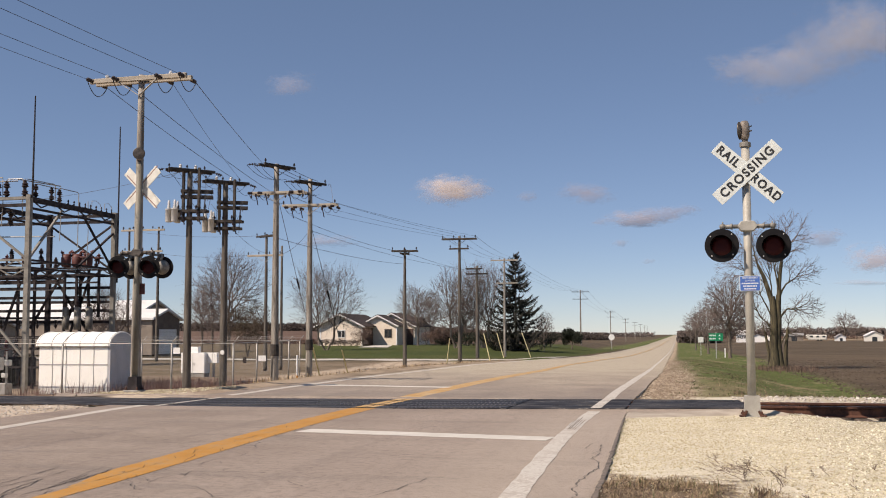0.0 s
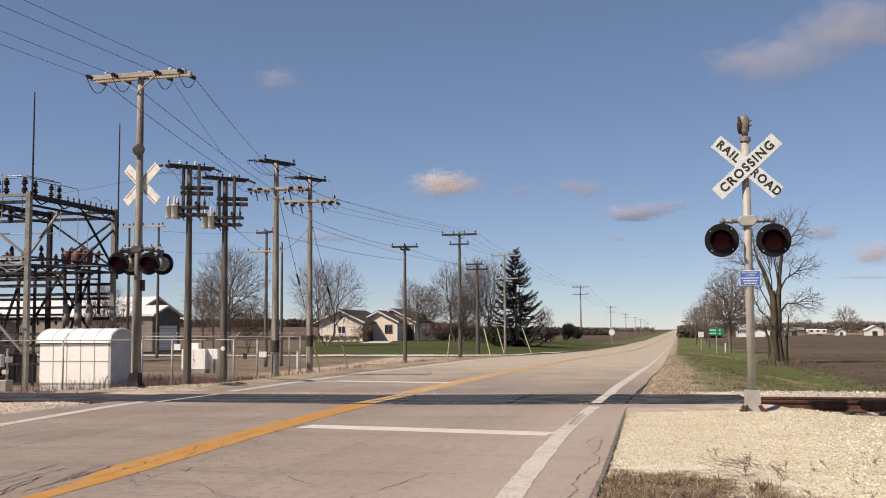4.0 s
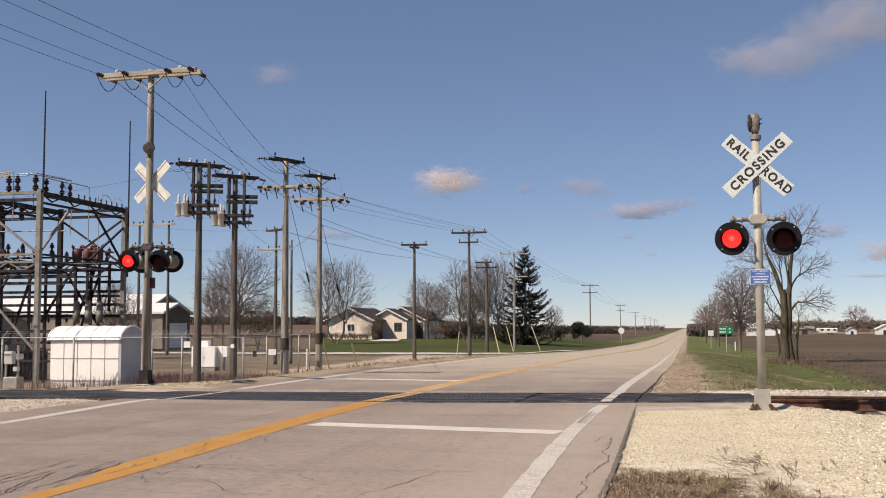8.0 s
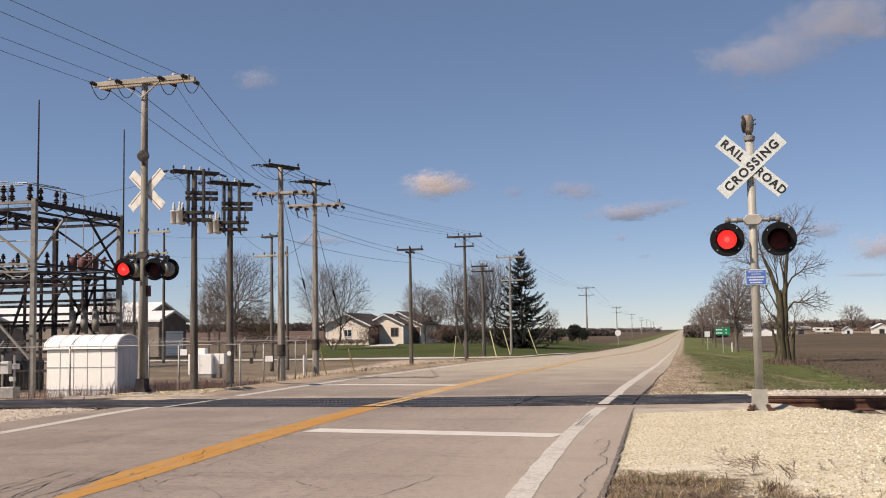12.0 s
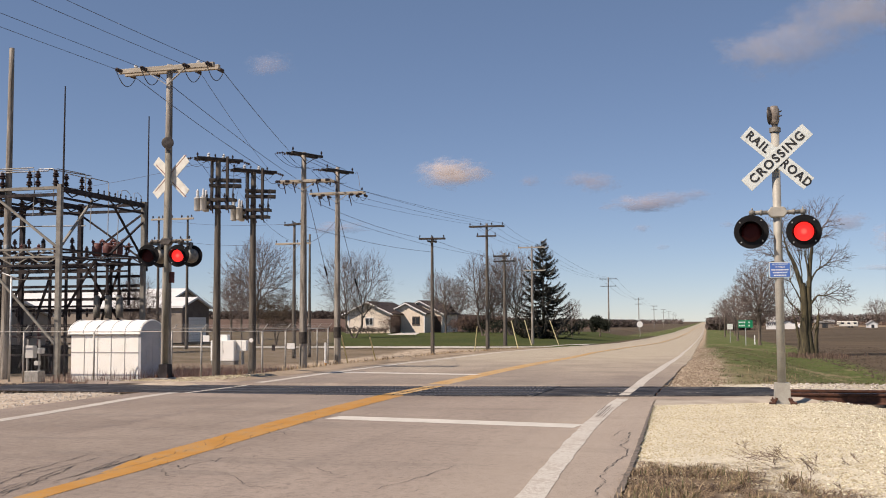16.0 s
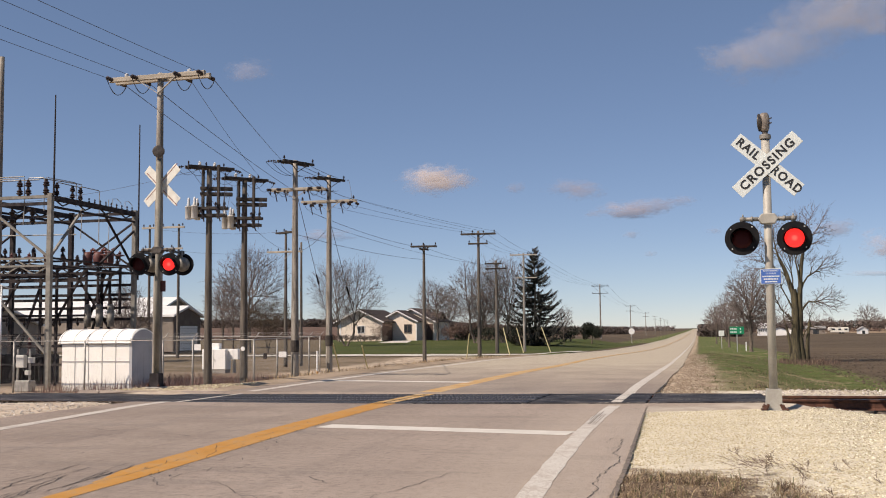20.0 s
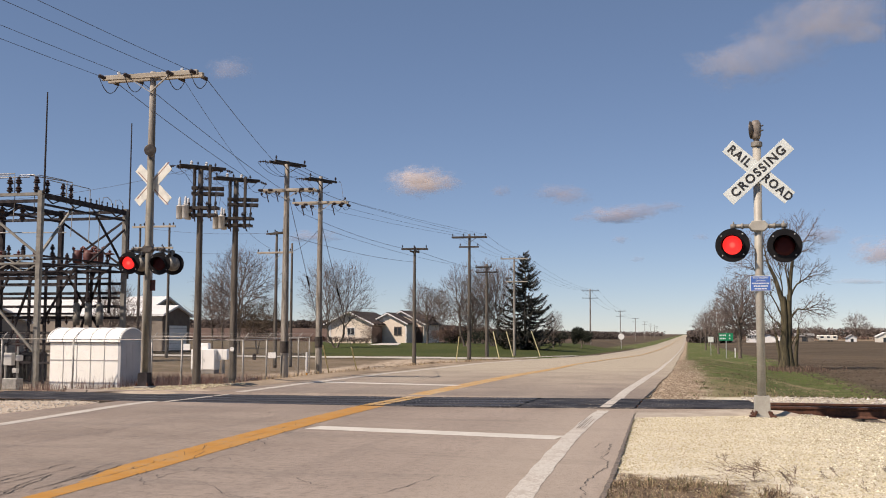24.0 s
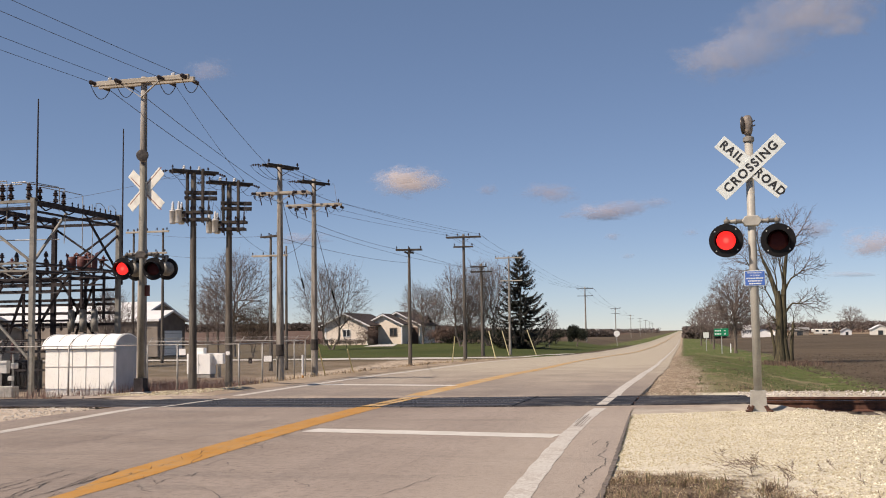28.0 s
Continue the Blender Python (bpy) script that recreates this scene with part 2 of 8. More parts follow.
M["green_shoot"] = blade_mat("green_shoots", (0.07, 0.085, 0.03), (0.13, 0.15, 0.055), (0.26, 0.23, 0.12))
M["weed"] = blade_mat("weed_stems", (0.07, 0.044, 0.034), (0.14, 0.09, 0.065), (0.23, 0.165, 0.115))


def road_mat(name="old_road_surface"):
    k = Mat(name)
    x, y, z = k.xyz()
    big = k.noise(0.5, 4, 0.6)
    lane = k.noise(0.6, 3, 0.6, stretch=(3.0, 0.10, 1))
    cross = k.noise(1.1, 3, 0.6, stretch=(0.25, 1.4, 1))
    mid = k.noise(5, 4, 0.7)
    fine = k.noise(70, 3, 0.8)
    speck = k.voronoi(55)
    coarse = k.noise(11, 5, 0.75)
    c = k.mix(k.rng(big, 0.3, 0.7), (0.245, 0.196, 0.160), (0.325, 0.265, 0.217))
    c = k.mix(k.op("MULTIPLY", k.rng(k.op("ADD", x, k.op("MULTIPLY", mid, 0.6)), -4.4, -3.2, 0, 0.5), k.rng(y, 15, 18, 1, 0)), c, (0.365, 0.298, 0.247))
    c = k.mix(k.rng(lane, 0.50, 0.72, 0, 0.35), c, (0.195, 0.162, 0.140))
    c = k.mix(k.rng(cross, 0.52, 0.72, 0, 0.5), c, (0.20, 0.17, 0.145))
    c = k.mix(k.rng(mid, 0.56, 0.75, 0, 0.4), c, (0.19, 0.162, 0.138))
    c = k.mix(k.rng(coarse, 0.36, 0.5, 0.5, 0), c, (0.165, 0.134, 0.112))
    c = k.mix(k.rng(coarse, 0.55, 0.72, 0, 0.5), c, (0.39, 0.335, 0.285))
    # pale dust that settles beside the edge line
    c = k.mix(k.op("MULTIPLY", k.rng(k.op("ADD", x, k.op("MULTIPLY", mid, 0.8)), -2.4, -1.0, 0, 0.45), k.rng(y, 16, 19, 1, 0)), c, (0.43, 0.365, 0.295))
    # a paler tan that grows stronger along the farther stretch
    pale_tone = k.rng(k.op("ADD", y, k.op("MULTIPLY", k.op("SUBTRACT", big, 0.5), 20.0)), 17.0, 42.0, 0.0, 0.70)
    c = k.mix(pale_tone, c, (0.47, 0.412, 0.305))
    # soot and rubber dragged over the crossing
    near = k.op("MULTIPLY", k.rng(y, 19.8, 20.4), k.rng(k.op("ADD", y, k.op("MULTIPLY", lane, 10.0)), 23.0, 33.0, 1, 0))
    c = k.mix(k.op("MULTIPLY", near, k.rng(lane, 0.3, 0.6, 0.12, 0.5)), c, (0.19, 0.17, 0.15))
    c = k.mix(k.rng(fine, 0.50, 0.70, 0, 0.75), c, (0.12, 0.10, 0.083))
    c = k.mix(k.rng(speck, 0.0, 0.26, 0.6, 0), c, (0.48, 0.42, 0.34))
    # fine map cracking in a few patches
    bent = k.t.nodes.new("ShaderNodeVectorMath")
    bent.operation = "ADD"
    wav = k.t.nodes.new("ShaderNodeTexNoise")
    wav.inputs["Scale"].default_value = 1.7
    wav.inputs["Detail"].default_value = 4
    k.link(k.co, wav.inputs["Vector"])
    k.link(k.co, bent.inputs[0])
    k.link(wav.outputs["Color"], bent.inputs[1])
    web = k.voronoi(3.6, "DISTANCE_TO_EDGE", "Distance", bent.outputs[0])
    torn = k.rng(k.noise(6.0, 3, 0.6), 0.46, 0.6)
    where = k.rng(k.noise(0.42, 3, 0.6), 0.50, 0.64)
    f = k.op("MULTIPLY", k.op("MULTIPLY", k.rng(web, 0.004, 0.024, 0.6, 0), where), torn)
    c = k.mix(f, c, (0.08, 0.066, 0.056))
    k.bump(k.op("ADD", fine, k.op("ADD", mid, coarse)), 0.75, 0.010)
    return k.done(c, 0.9, spec=0.25)


def paint_mat(name, c1, c2, base, wear=0.85, at=0.55):
    k = Mat(name)
    big = k.noise(2.5, 4, 0.7)
    fine = k.noise(38, 3, 0.75)
    f = k.op("ADD", k.op("MULTIPLY", big, 0.45), k.op("MULTIPLY", fine, 0.55))
    c = k.mix(k.rng(big, 0.35, 0.7), c1, c2)
    c = k.mix(k.rng(f, at, at + 0.11, 0, wear), c, base)
    k.bump(fine, 0.2, 0.004)
    return k.done(c, 0.75)


M["road"] = road_mat()
M["line_white"] = paint_mat("white_road_paint", (0.50, 0.47, 0.41), (0.62, 0.585, 0.52), (0.33, 0.29, 0.245))
M["line_faded"] = paint_mat("faded_yellow_road_paint", (0.43, 0.245, 0.07), (0.50, 0.31, 0.11), (0.43, 0.335, 0.215), 0.85, 0.47)
M["line_edge"] = paint_mat("worn_white_road_paint", (0.50, 0.47, 0.41), (0.62, 0.585, 0.52), (0.37, 0.32, 0.265), 0.9, 0.45)
M["line_yellow"] = paint_mat("yellow_road_paint", (0.40, 0.188, 0.026), (0.475, 0.240, 0.040), (0.31, 0.205, 0.105), 0.8, 0.49)


def ground_mat():
    k = Mat("ground_cover")
    x, y, z = k.xyz()
    n1 = k.noise(0.25, 5, 0.65)
    n2 = k.noise(2.2, 4, 0.7)
    n3 = k.noise(26, 3, 0.75)
    far = k.noise(0.013, 4, 0.6, stretch=(0.35, 1.0, 1.0))
    wob = k.op("MULTIPLY", k.op("SUBTRACT", n1, 0.5), 5.0)
    wob2 = k.op("MULTIPLY", k.op("SUBTRACT", n2, 0.5), 1.6)
    xe = k.op("ADD", x, wob2)
    ye = k.op("ADD", y, wob)
    ye2 = k.op("ADD", y, wob2)

    def inside(v, a, b, soft):
        return k.op("MULTIPLY", k.rng(v, a - soft, a + soft), k.rng(v, b - soft, b + soft, 1, 0))

    n4 = k.noise(2.6, 5, 0.78, stretch=(1.0, 0.28, 1.0))
    n5 = k.noise(9.0, 4, 0.75, stretch=(1.0, 0.35, 1.0))
    # tilled field
    rows = k.noise(0.35, 3, 0.6, stretch=(0.05, 1.4, 1))
    c = k.mix(k.rng(n1, 0.3, 0.7), (0.062, 0.047, 0.032), (0.094, 0.073, 0.050))
    c = k.mix(k.rng(rows, 0.45, 0.65, 0, 0.65), c, (0.135, 0.107, 0.074))
    c = k.mix(k.rng(n4, 0.5, 0.66, 0, 0.5), c, (0.045, 0.034, 0.024))
    c = k.mix(k.rng(n5, 0.54, 0.7, 0, 0.5), c, (0.16, 0.127, 0.088))
    c = k.mix(k.rng(n3, 0.5, 0.75, 0, 0.5), c, (0.048, 0.034, 0.026))
    c = k.mix(k.rng(far, 0.48, 0.62, 0, 0.5), c, (0.16, 0.118, 0.078))
    # straw and grass
    straw = k.mix(k.rng(n2, 0.3, 0.7), (0.22, 0.165, 0.10), (0.33, 0.26, 0.165))
    straw = k.mix(k.rng(n3, 0.5, 0.75, 0, 0.6), straw, (0.14, 0.10, 0.06))
    straw = k.mix(k.rng(n5, 0.5, 0.66, 0, 0.7), straw, (0.12, 0.085, 0.05))
    green = k.mix(k.rng(n2, 0.35, 0.65), (0.060, 0.088, 0.022), (0.108, 0.136, 0.040))
    green = k.mix(k.rng(n3, 0.5, 0.8, 0, 0.4), green, (0.14, 0.13, 0.06))
    green = k.mix(k.rng(n4, 0.48, 0.62, 0, 0.7), green, (0.15, 0.135, 0.062))
    green = k.mix(k.rng(n5, 0.50, 0.66, 0, 0.6), green, (0.05, 0.064, 0.02))
    turf = k.mix(k.rng(k.op("ADD", k.op("MULTIPLY", n1, 0.6), k.op("MULTIPLY", n2, 0.4)), 0.51, 0.64), green, straw)
    # right-hand verge
    f = k.op("MULTIPLY", inside(xe, -0.2, 7.5, 0.5), k.rng(ye2, 20.5, 21.5))
    c = k.mix(f, c, turf)
    near_straw = k.op("MULTIPLY", k.op("MULTIPLY", k.rng(k.op("ADD", ye, k.op("MULTIPLY", wob2, 6.0)), 25.0, 33.0, 1, 0), k.rng(y, 20.5, 21.0)), k.rng(xe, 0.2, 1.0))
    c = k.mix(k.op("MULTIPLY", near_straw, 0.6), c, straw)
    dirt = k.mix(k.rng(n2, 0.35, 0.65), (0.30, 0.225, 0.15), (0.50, 0.41, 0.30))
    dirt = k.mix(k.rng(n3, 0.45, 0.7, 0, 0.6), dirt, (0.22, 0.16, 0.105))
    dirt = k.mix(k.rng(n4, 0.46, 0.60, 0, 0.8), dirt, (0.23, 0.165, 0.11))
    dirt = k.mix(k.rng(n5, 0.52, 0.66, 0, 0.7), dirt, (0.58, 0.51, 0.41))
    dirt = k.mix(k.rng(n1, 0.5, 0.7, 0, 0.5), dirt, straw)
    f = k.op("MULTIPLY", inside(k.op("ADD", k.op("ADD", xe, k.op("MULTIPLY", k.op("SUBTRACT", n4, 0.5), 1.4)), k.op("MULTIPLY", k.rng(y, 24, 30), 0.35)), -2.0, 0.10, 0.25), k.rng(y, 20.2, 21.0))
    near_dirt = k.op("MULTIPLY", inside(k.op("ADD", xe, k.op("MULTIPLY", n4, 0.8)), -2.0, 0.85, 0.3), k.op("MULTIPLY", k.rng(y, 20.2, 21.0), k.rng(ye, 30, 44, 1, 0)))
    f = k.op("MAXIMUM", f, near_dirt)
    c = k.mix(f, c, dirt)
    tan = k.mix(k.rng(n1, 0.3, 0.7), (0.20, 0.145, 0.092), (0.29, 0.22, 0.145))
    ploughed = k.mix(k.rng(n1, 0.3, 0.7), (0.105, 0.068, 0.052), (0.15, 0.102, 0.078))
    c = k.mix(k.op("MULTIPLY", k.rng(x, -70, -40, 1, 0), k.rng(y, 216, 226)), c, ploughed)
    c = k.mix(k.op("MULTIPLY", k.rng(x, 20, 40), k.rng(y, 430, 450)), c, tan)
    # left: lawn, verge, gravel yard
    lawn = k.mix(k.rng(n2, 0.3, 0.7), (0.042, 0.055, 0.016), (0.072, 0.086, 0.026))
    lawn = k.mix(k.rng(n1, 0.45, 0.7, 0, 0.6), lawn, (0.10, 0.092, 0.04))
    lawn = k.mix(k.rng(far, 0.5, 0.62, 0, 0.5), lawn, (0.035, 0.048, 0.015))
    f = k.op("MULTIPLY", k.rng(x, -11.5, -10.5, 1, 0), inside(ye, 99.0, 215.0, 1.5))
    rough = k.mix(k.rng(n2, 0.35, 0.65), (0.094, 0.076, 0.047), (0.165, 0.128, 0.085))
    lawn = k.mix(k.rng(k.op("ADD", xe, k.op("MULTIPLY", ye, 0.367)), -1.5, 1.0, 1, 0), lawn, rough)
    c = k.mix(f, c, lawn)
    f = k.op("MULTIPLY", inside(xe, -20.0, -9.0, 1.0), k.rng(ye, 62.0, 75.0))
    c = k.mix(k.op("MULTIPLY", f, k.rng(ye, 91, 95, 1, 0)), c, turf)
    f = k.op("MULTIPLY", inside(xe, -16.0, -9.0, 1.5), k.rng(ye, 215.0, 222.0))
    c = k.mix(f, c, turf)
    yard = k.mix(k.rng(n1, 0.35, 0.65), (0.225, 0.172, 0.122), (0.395, 0.312, 0.232))
    yard = k.mix(k.rng(n2, 0.5, 0.7, 0, 0.6), yard, (0.18, 0.15, 0.10))
    yard = k.mix(k.rng(n3, 0.5, 0.75, 0, 0.5), yard, (0.50, 0.45, 0.38))
    yard = k.mix(k.op("MULTIPLY", k.op("MULTIPLY", k.rng(ye, 43, 50, 0, 0.75), k.rng(x, -20.5, -18.5, 1, 0)), k.rng(n1, 0.36, 0.52)), yard, (0.165, 0.128, 0.09))
    f = k.op("MULTIPLY", k.rng(x, -10.4, -9.4, 1, 0), inside(ye, 5.0, 88.0, 3.0))
    f = k.op("MULTIPLY", f, k.op("SUBTRACT", 1.0, k.op("MULTIPLY", inside(xe, -20.0, -9.0, 1.0), k.rng(ye, 62.0, 75.0))))
    c = k.mix(f, c, yard)
    weeds = k.op("MULTIPLY", inside(xe, -21.0, -10.6, 0.7), inside(y, 22.5, 64, 1.0))
    c = k.mix(k.op("MULTIPLY", weeds, k.rng(n2, 0.35, 0.55, 0.35, 1)), c, straw)
    f = k.op("MULTIPLY", k.rng(x, -24, -19, 1, 0), inside(ye, 62, 92, 3))
    c = k.mix(k.op("MULTIPLY", f, k.rng(n1, 0.38, 0.6, 0.3, 0.9)), c, rough)
    # worn gravel patch beside the drive
    patch = k.mix(k.rng(n2, 0.3, 0.7), (0.37, 0.292, 0.215), (0.53, 0.44, 0.335))
    patch = k.mix(k.rng(n4, 0.5, 0.62, 0, 0.8), patch, (0.15, 0.115, 0.075))
    f = k.op("MULTIPLY", inside(xe, -25.0, -14.5, 1.0), inside(ye, 58, 90, 3))
    c = k.mix(k.op("MULTIPLY", f, 0.9), c, patch)
    # pale limestone by the track and the road
    chips = k.mix(k.rng(n2, 0.3, 0.7), (0.47, 0.415, 0.295), (0.60, 0.545, 0.41))
    chips = k.mix(k.rng(k.voronoi(24), 0.05, 0.4), k.mix(0.5, chips, (0.24, 0.20, 0.15)), chips)
    chips = k.mix(k.rng(n3, 0.45, 0.7), chips, (0.74, 0.69, 0.60))
    # darker to the right: shade in the gaps between stones, put into the colour
    chips = k.mix(k.rng(xe, 1.2, 3.0, 0, 0.45), chips, (0.27, 0.235, 0.18))
    f = k.op("MULTIPLY", k.rng(ye2, 20.9, 21.5, 1, 0), k.rng(ye2, 2.0, 3.0))
    chips = k.mix(k.rng(x, -10.2, -9.6, 0.9, 0), chips, k.mix(k.rng(n2, 0.3, 0.7), (0.36, 0.285, 0.215), (0.55, 0.46, 0.36)))
    oily = k.op("MULTIPLY", k.rng(x, -12.0, -11.4, 1, 0), inside(ye2, 17.0, 20.4, 0.25))
    chips = k.mix(oily, chips, (0.05, 0.04, 0.033))
    c = k.mix(f, c, chips)
    soil = k.mix(k.rng(n2, 0.35, 0.65), (0.085, 0.060, 0.042), (0.20, 0.15, 0.10))
    f = k.op("MULTIPLY", k.rng(k.op("ADD", ye2, k.op("MULTIPLY", wob2, 0.6)), 9.0, 9.7, 1, 0), k.op("MULTIPLY", k.rng(x, -1.2, -0.6), k.rng(xe, 0.15, 0.7, 1, 0)))
    c = k.mix(f, c, soil)
    h = k.op("ADD", k.op("MULTIPLY", n3, 0.6), n2)
    k.bump(k.op("ADD", h, n4), 0.7, 0.05)
    return k.done(c, 0.97, spec=0.1)


M["ground"] = ground_mat()


def fence_mat():
    k = Mat("chain_link_wire")
    u = k.t.nodes.new("ShaderNodeUVMap").outputs[0]
    a = k.t.nodes.new("ShaderNodeSeparateXYZ")
    k.link(u, a.inputs[0])
    s = k.op("ADD", a.outputs[0], a.outputs[1])
    d = k.op("SUBTRACT", a.outputs[0], a.outputs[1])
    w = k.op("MINIMUM", k.op("ABSOLUTE", k.op("SUBTRACT", k.op("FRACT", s), 0.5)),
             k.op("ABSOLUTE", k.op("SUBTRACT", k.op("FRACT", d), 0.5)))
    k.link(k.rng(w, 0.012, 0.016, 1, 0), k.b.inputs["Alpha"])
    return k.done((0.25, 0.25, 0.245), 0.6, 0.3)


M["chain"] = fence_mat()


def lens_mat():
    k = Mat("unlit_red_lens")
    r = k.voronoi(60)
    k.bump(r, 0.3, 0.004)
    return k.done((0.035, 0.003, 0.004), 0.6, spec=0.2)


def glow_mat():
    k = Mat("lit_red_lens")
    n = k.t.nodes.new("ShaderNodeVectorMath")
    n.operation = "LENGTH"
    k.link(k.co, n.inputs[0])
    c = k.mix(k.rng(n.outputs["Value"], 0.02, 0.06), (1.0, 0.12, 0.08), (1.0, 0.03, 0.022))
    k.setv(k.b.inputs["Emission Color"], c)
    k.b.inputs["Emission Strength"].default_value = 1.15
    return k.done((0.25, 0.01, 0.01), 0.4)


M["lens"] = lens_mat()
M["glow"] = glow_mat()


# ---- mesh helpers ----
def part(name, bm, material, parent=None, label="", smooth=False):
    """Links a bmesh as one mesh object under a thing or a part."""
    me = bpy.data.meshes.new(name)
    bm.to_mesh(me)
    bm.free()
    me.materials.append(M[material])
    if smooth:
        me.shade_smooth()
    ob = new(name, me)
    if parent is not None:
        ob.parent = parent
    if label:
        tagged(ob, label)
    return ob


def from_lists(name, verts, faces, material, parent=None, smooth=False):
    me = bpy.data.meshes.new(name)
    me.from_pydata(verts, [], faces)
    me.update()
    me.materials.append(M[material])
    if smooth:
        me.shade_smooth()
    ob = new(name, me)
    if parent is not None:
        ob.parent = parent
    return ob


def thing(name, label, category, x=0.0, y=0.0, z=0.0, rz=0.0, group="", kind=""):
    ob = new(name)
    ob.matrix_basis = pose(x, y, z, 0, 0, rz)
    ob.empty_display_size = 0.2
    return tagged(ob, label, category, group, kind)


def box(bm, c, s, m=None, bevel=0.0):
    """A box of size s round c, turned by m, with its edges broken."""
    mat = Matrix.Translation(c) @ (m if m is not None else Matrix.Identity(4)) @ Matrix.Diagonal((*s, 1))
    g = bmesh.ops.create_cube(bm, size=1.0, matrix=mat)
    if bevel > 0:
        es = list({e for v in g["verts"] for e in v.link_edges})
        bmesh.ops.bevel(bm, geom=es, offset=bevel, segments=1, affect="EDGES")
    return bm


def tube(bm, p0, p1, r0, r1=None, n=10, caps=True):
    """A tapered round bar from p0 to p1."""
    r1 = r0 if r1 is None else r1
    p0, p1 = Vector(p0), Vector(p1)
    d = p1 - p0
    q = d.to_track_quat("Z", "Y").to_matrix().to_4x4()
    mat = Matrix.Translation((p0 + p1) / 2) @ q
    bmesh.ops.create_cone(bm, cap_ends=caps, segments=n, radius1=r0, radius2=r1, depth=d.length, matrix=mat)
    return bm


def bar(bm, p0, p1, w, h=None):
    """A square bar from p0 to p1."""
    h = w if h is None else h
    p0, p1 = Vector(p0), Vector(p1)
    d = p1 - p0
    q = d.to_track_quat("Z", "Y").to_matrix().to_4x4()
    bmesh.ops.create_cube(bm, size=1.0, matrix=Matrix.Translation((p0 + p1) / 2) @ q @ Matrix.Diagonal((w, h, d.length, 1)))
    return bm


def lathe(bm, prof, m=None, n=16):
    """A turned body from (radius, height) pairs, closed at both ends where the radius is 0."""
    m = m if m is not None else Matrix.Identity(4)
    rings = []
    for r, z in prof:
        if r < 1e-6:
            rings.append([bm.verts.new(m @ Vector((0, 0, z)))])
        else:
            rings.append([bm.verts.new(m @ Vector((r * math.cos(2 * math.pi * i / n), r * math.sin(2 * math.pi * i / n), z))) for i in range(n)])
    for a, b in zip(rings, rings[1:]):
        for i in range(n):
            j = (i + 1) % n
            if len(a) == 1 and len(b) > 1:
                bm.faces.new((a[0], b[i], b[j]))
            elif len(b) == 1 and len(a) > 1:
                bm.faces.new((a[i], a[j], b[0]))
            elif len(a) > 1:
                bm.faces.new((a[i], a[j], b[j], b[i]))
    bmesh.ops.recalc_face_normals(bm, faces=bm.faces)
    return bm


def strand(points, r, n=5):
    """Vertices and faces of a thin round line through points."""
    vs, fs = [], []
    pts = [Vector(p) for p in points]
    for i, p in enumerate(pts):
        d = (pts[min(i + 1, len(pts) - 1)] - pts[max(i - 1, 0)]).normalized()
        a = d.orthogonal().normalized()
        b = d.cross(a)
        for k in range(n):
            w = 2 * math.pi * k / n
            vs.append(p + (a * math.cos(w) + b * math.sin(w)) * r)
        if i:
            o = (i - 1) * n
            for k in range(n):
                k2 = (k + 1) % n
                fs.append((o + k, o + k2, o + n + k2, o + n + k))
    return vs, fs


def sag(a, b, drop, n=18):
    """Points of a hanging wire from a to b."""
    a, b = Vector(a), Vector(b)
    return [a.lerp(b, i / n) - Vector((0, 0, drop * 4 * (i / n) * (1 - i / n))) for i in range(n + 1)]


def words(name, text, size, m, material, parent, squeeze=1.0, depth=0.003):
    """Raised lettering in the built-in font, centred on the pose m."""
    cu = bpy.data.curves.new(name, "FONT")
    cu.body, cu.size, cu.extrude = text, size, depth
    cu.align_x, cu.align_y = "CENTER", "CENTER"
    cu.offset = size * 0.026
    cu.space_character = 1.22
    tmp = bpy.data.objects.new(name, cu)
    me = bpy.data.meshes.new_from_object(tmp)
    bpy.data.objects.remove(tmp)
    me.transform(m @ Matrix.Diagonal((squeeze, 1, 1, 1)))
    me.materials.clear()
    me.materials.append(M[material])
    ob = new(name, me)
    ob.parent = parent
    return ob


# ---- the ground, the road and the track ----
def step(a, b, v):
    u = min(1.0, max(0.0, (v - a) / (b - a)))
    return u * u * (3 - 2 * u)


ROAD_FALL = ((0, 0.0), (30, 0.0), (45, -0.10), (66, -0.41), (90, -0.80), (117, -1.19), (180, -1.70), (310, -2.20), (900, -2.50), (6000, -2.7))


def road_z(y):
    """The road lies level over the track and then falls away gently."""
    for (a, za), (b, zb) in zip(ROAD_FALL, ROAD_FALL[1:]):
        if y <= b:
            u = max(0.0, (y - a) / (b - a))
            return za + (zb - za) * u
    return -2.7


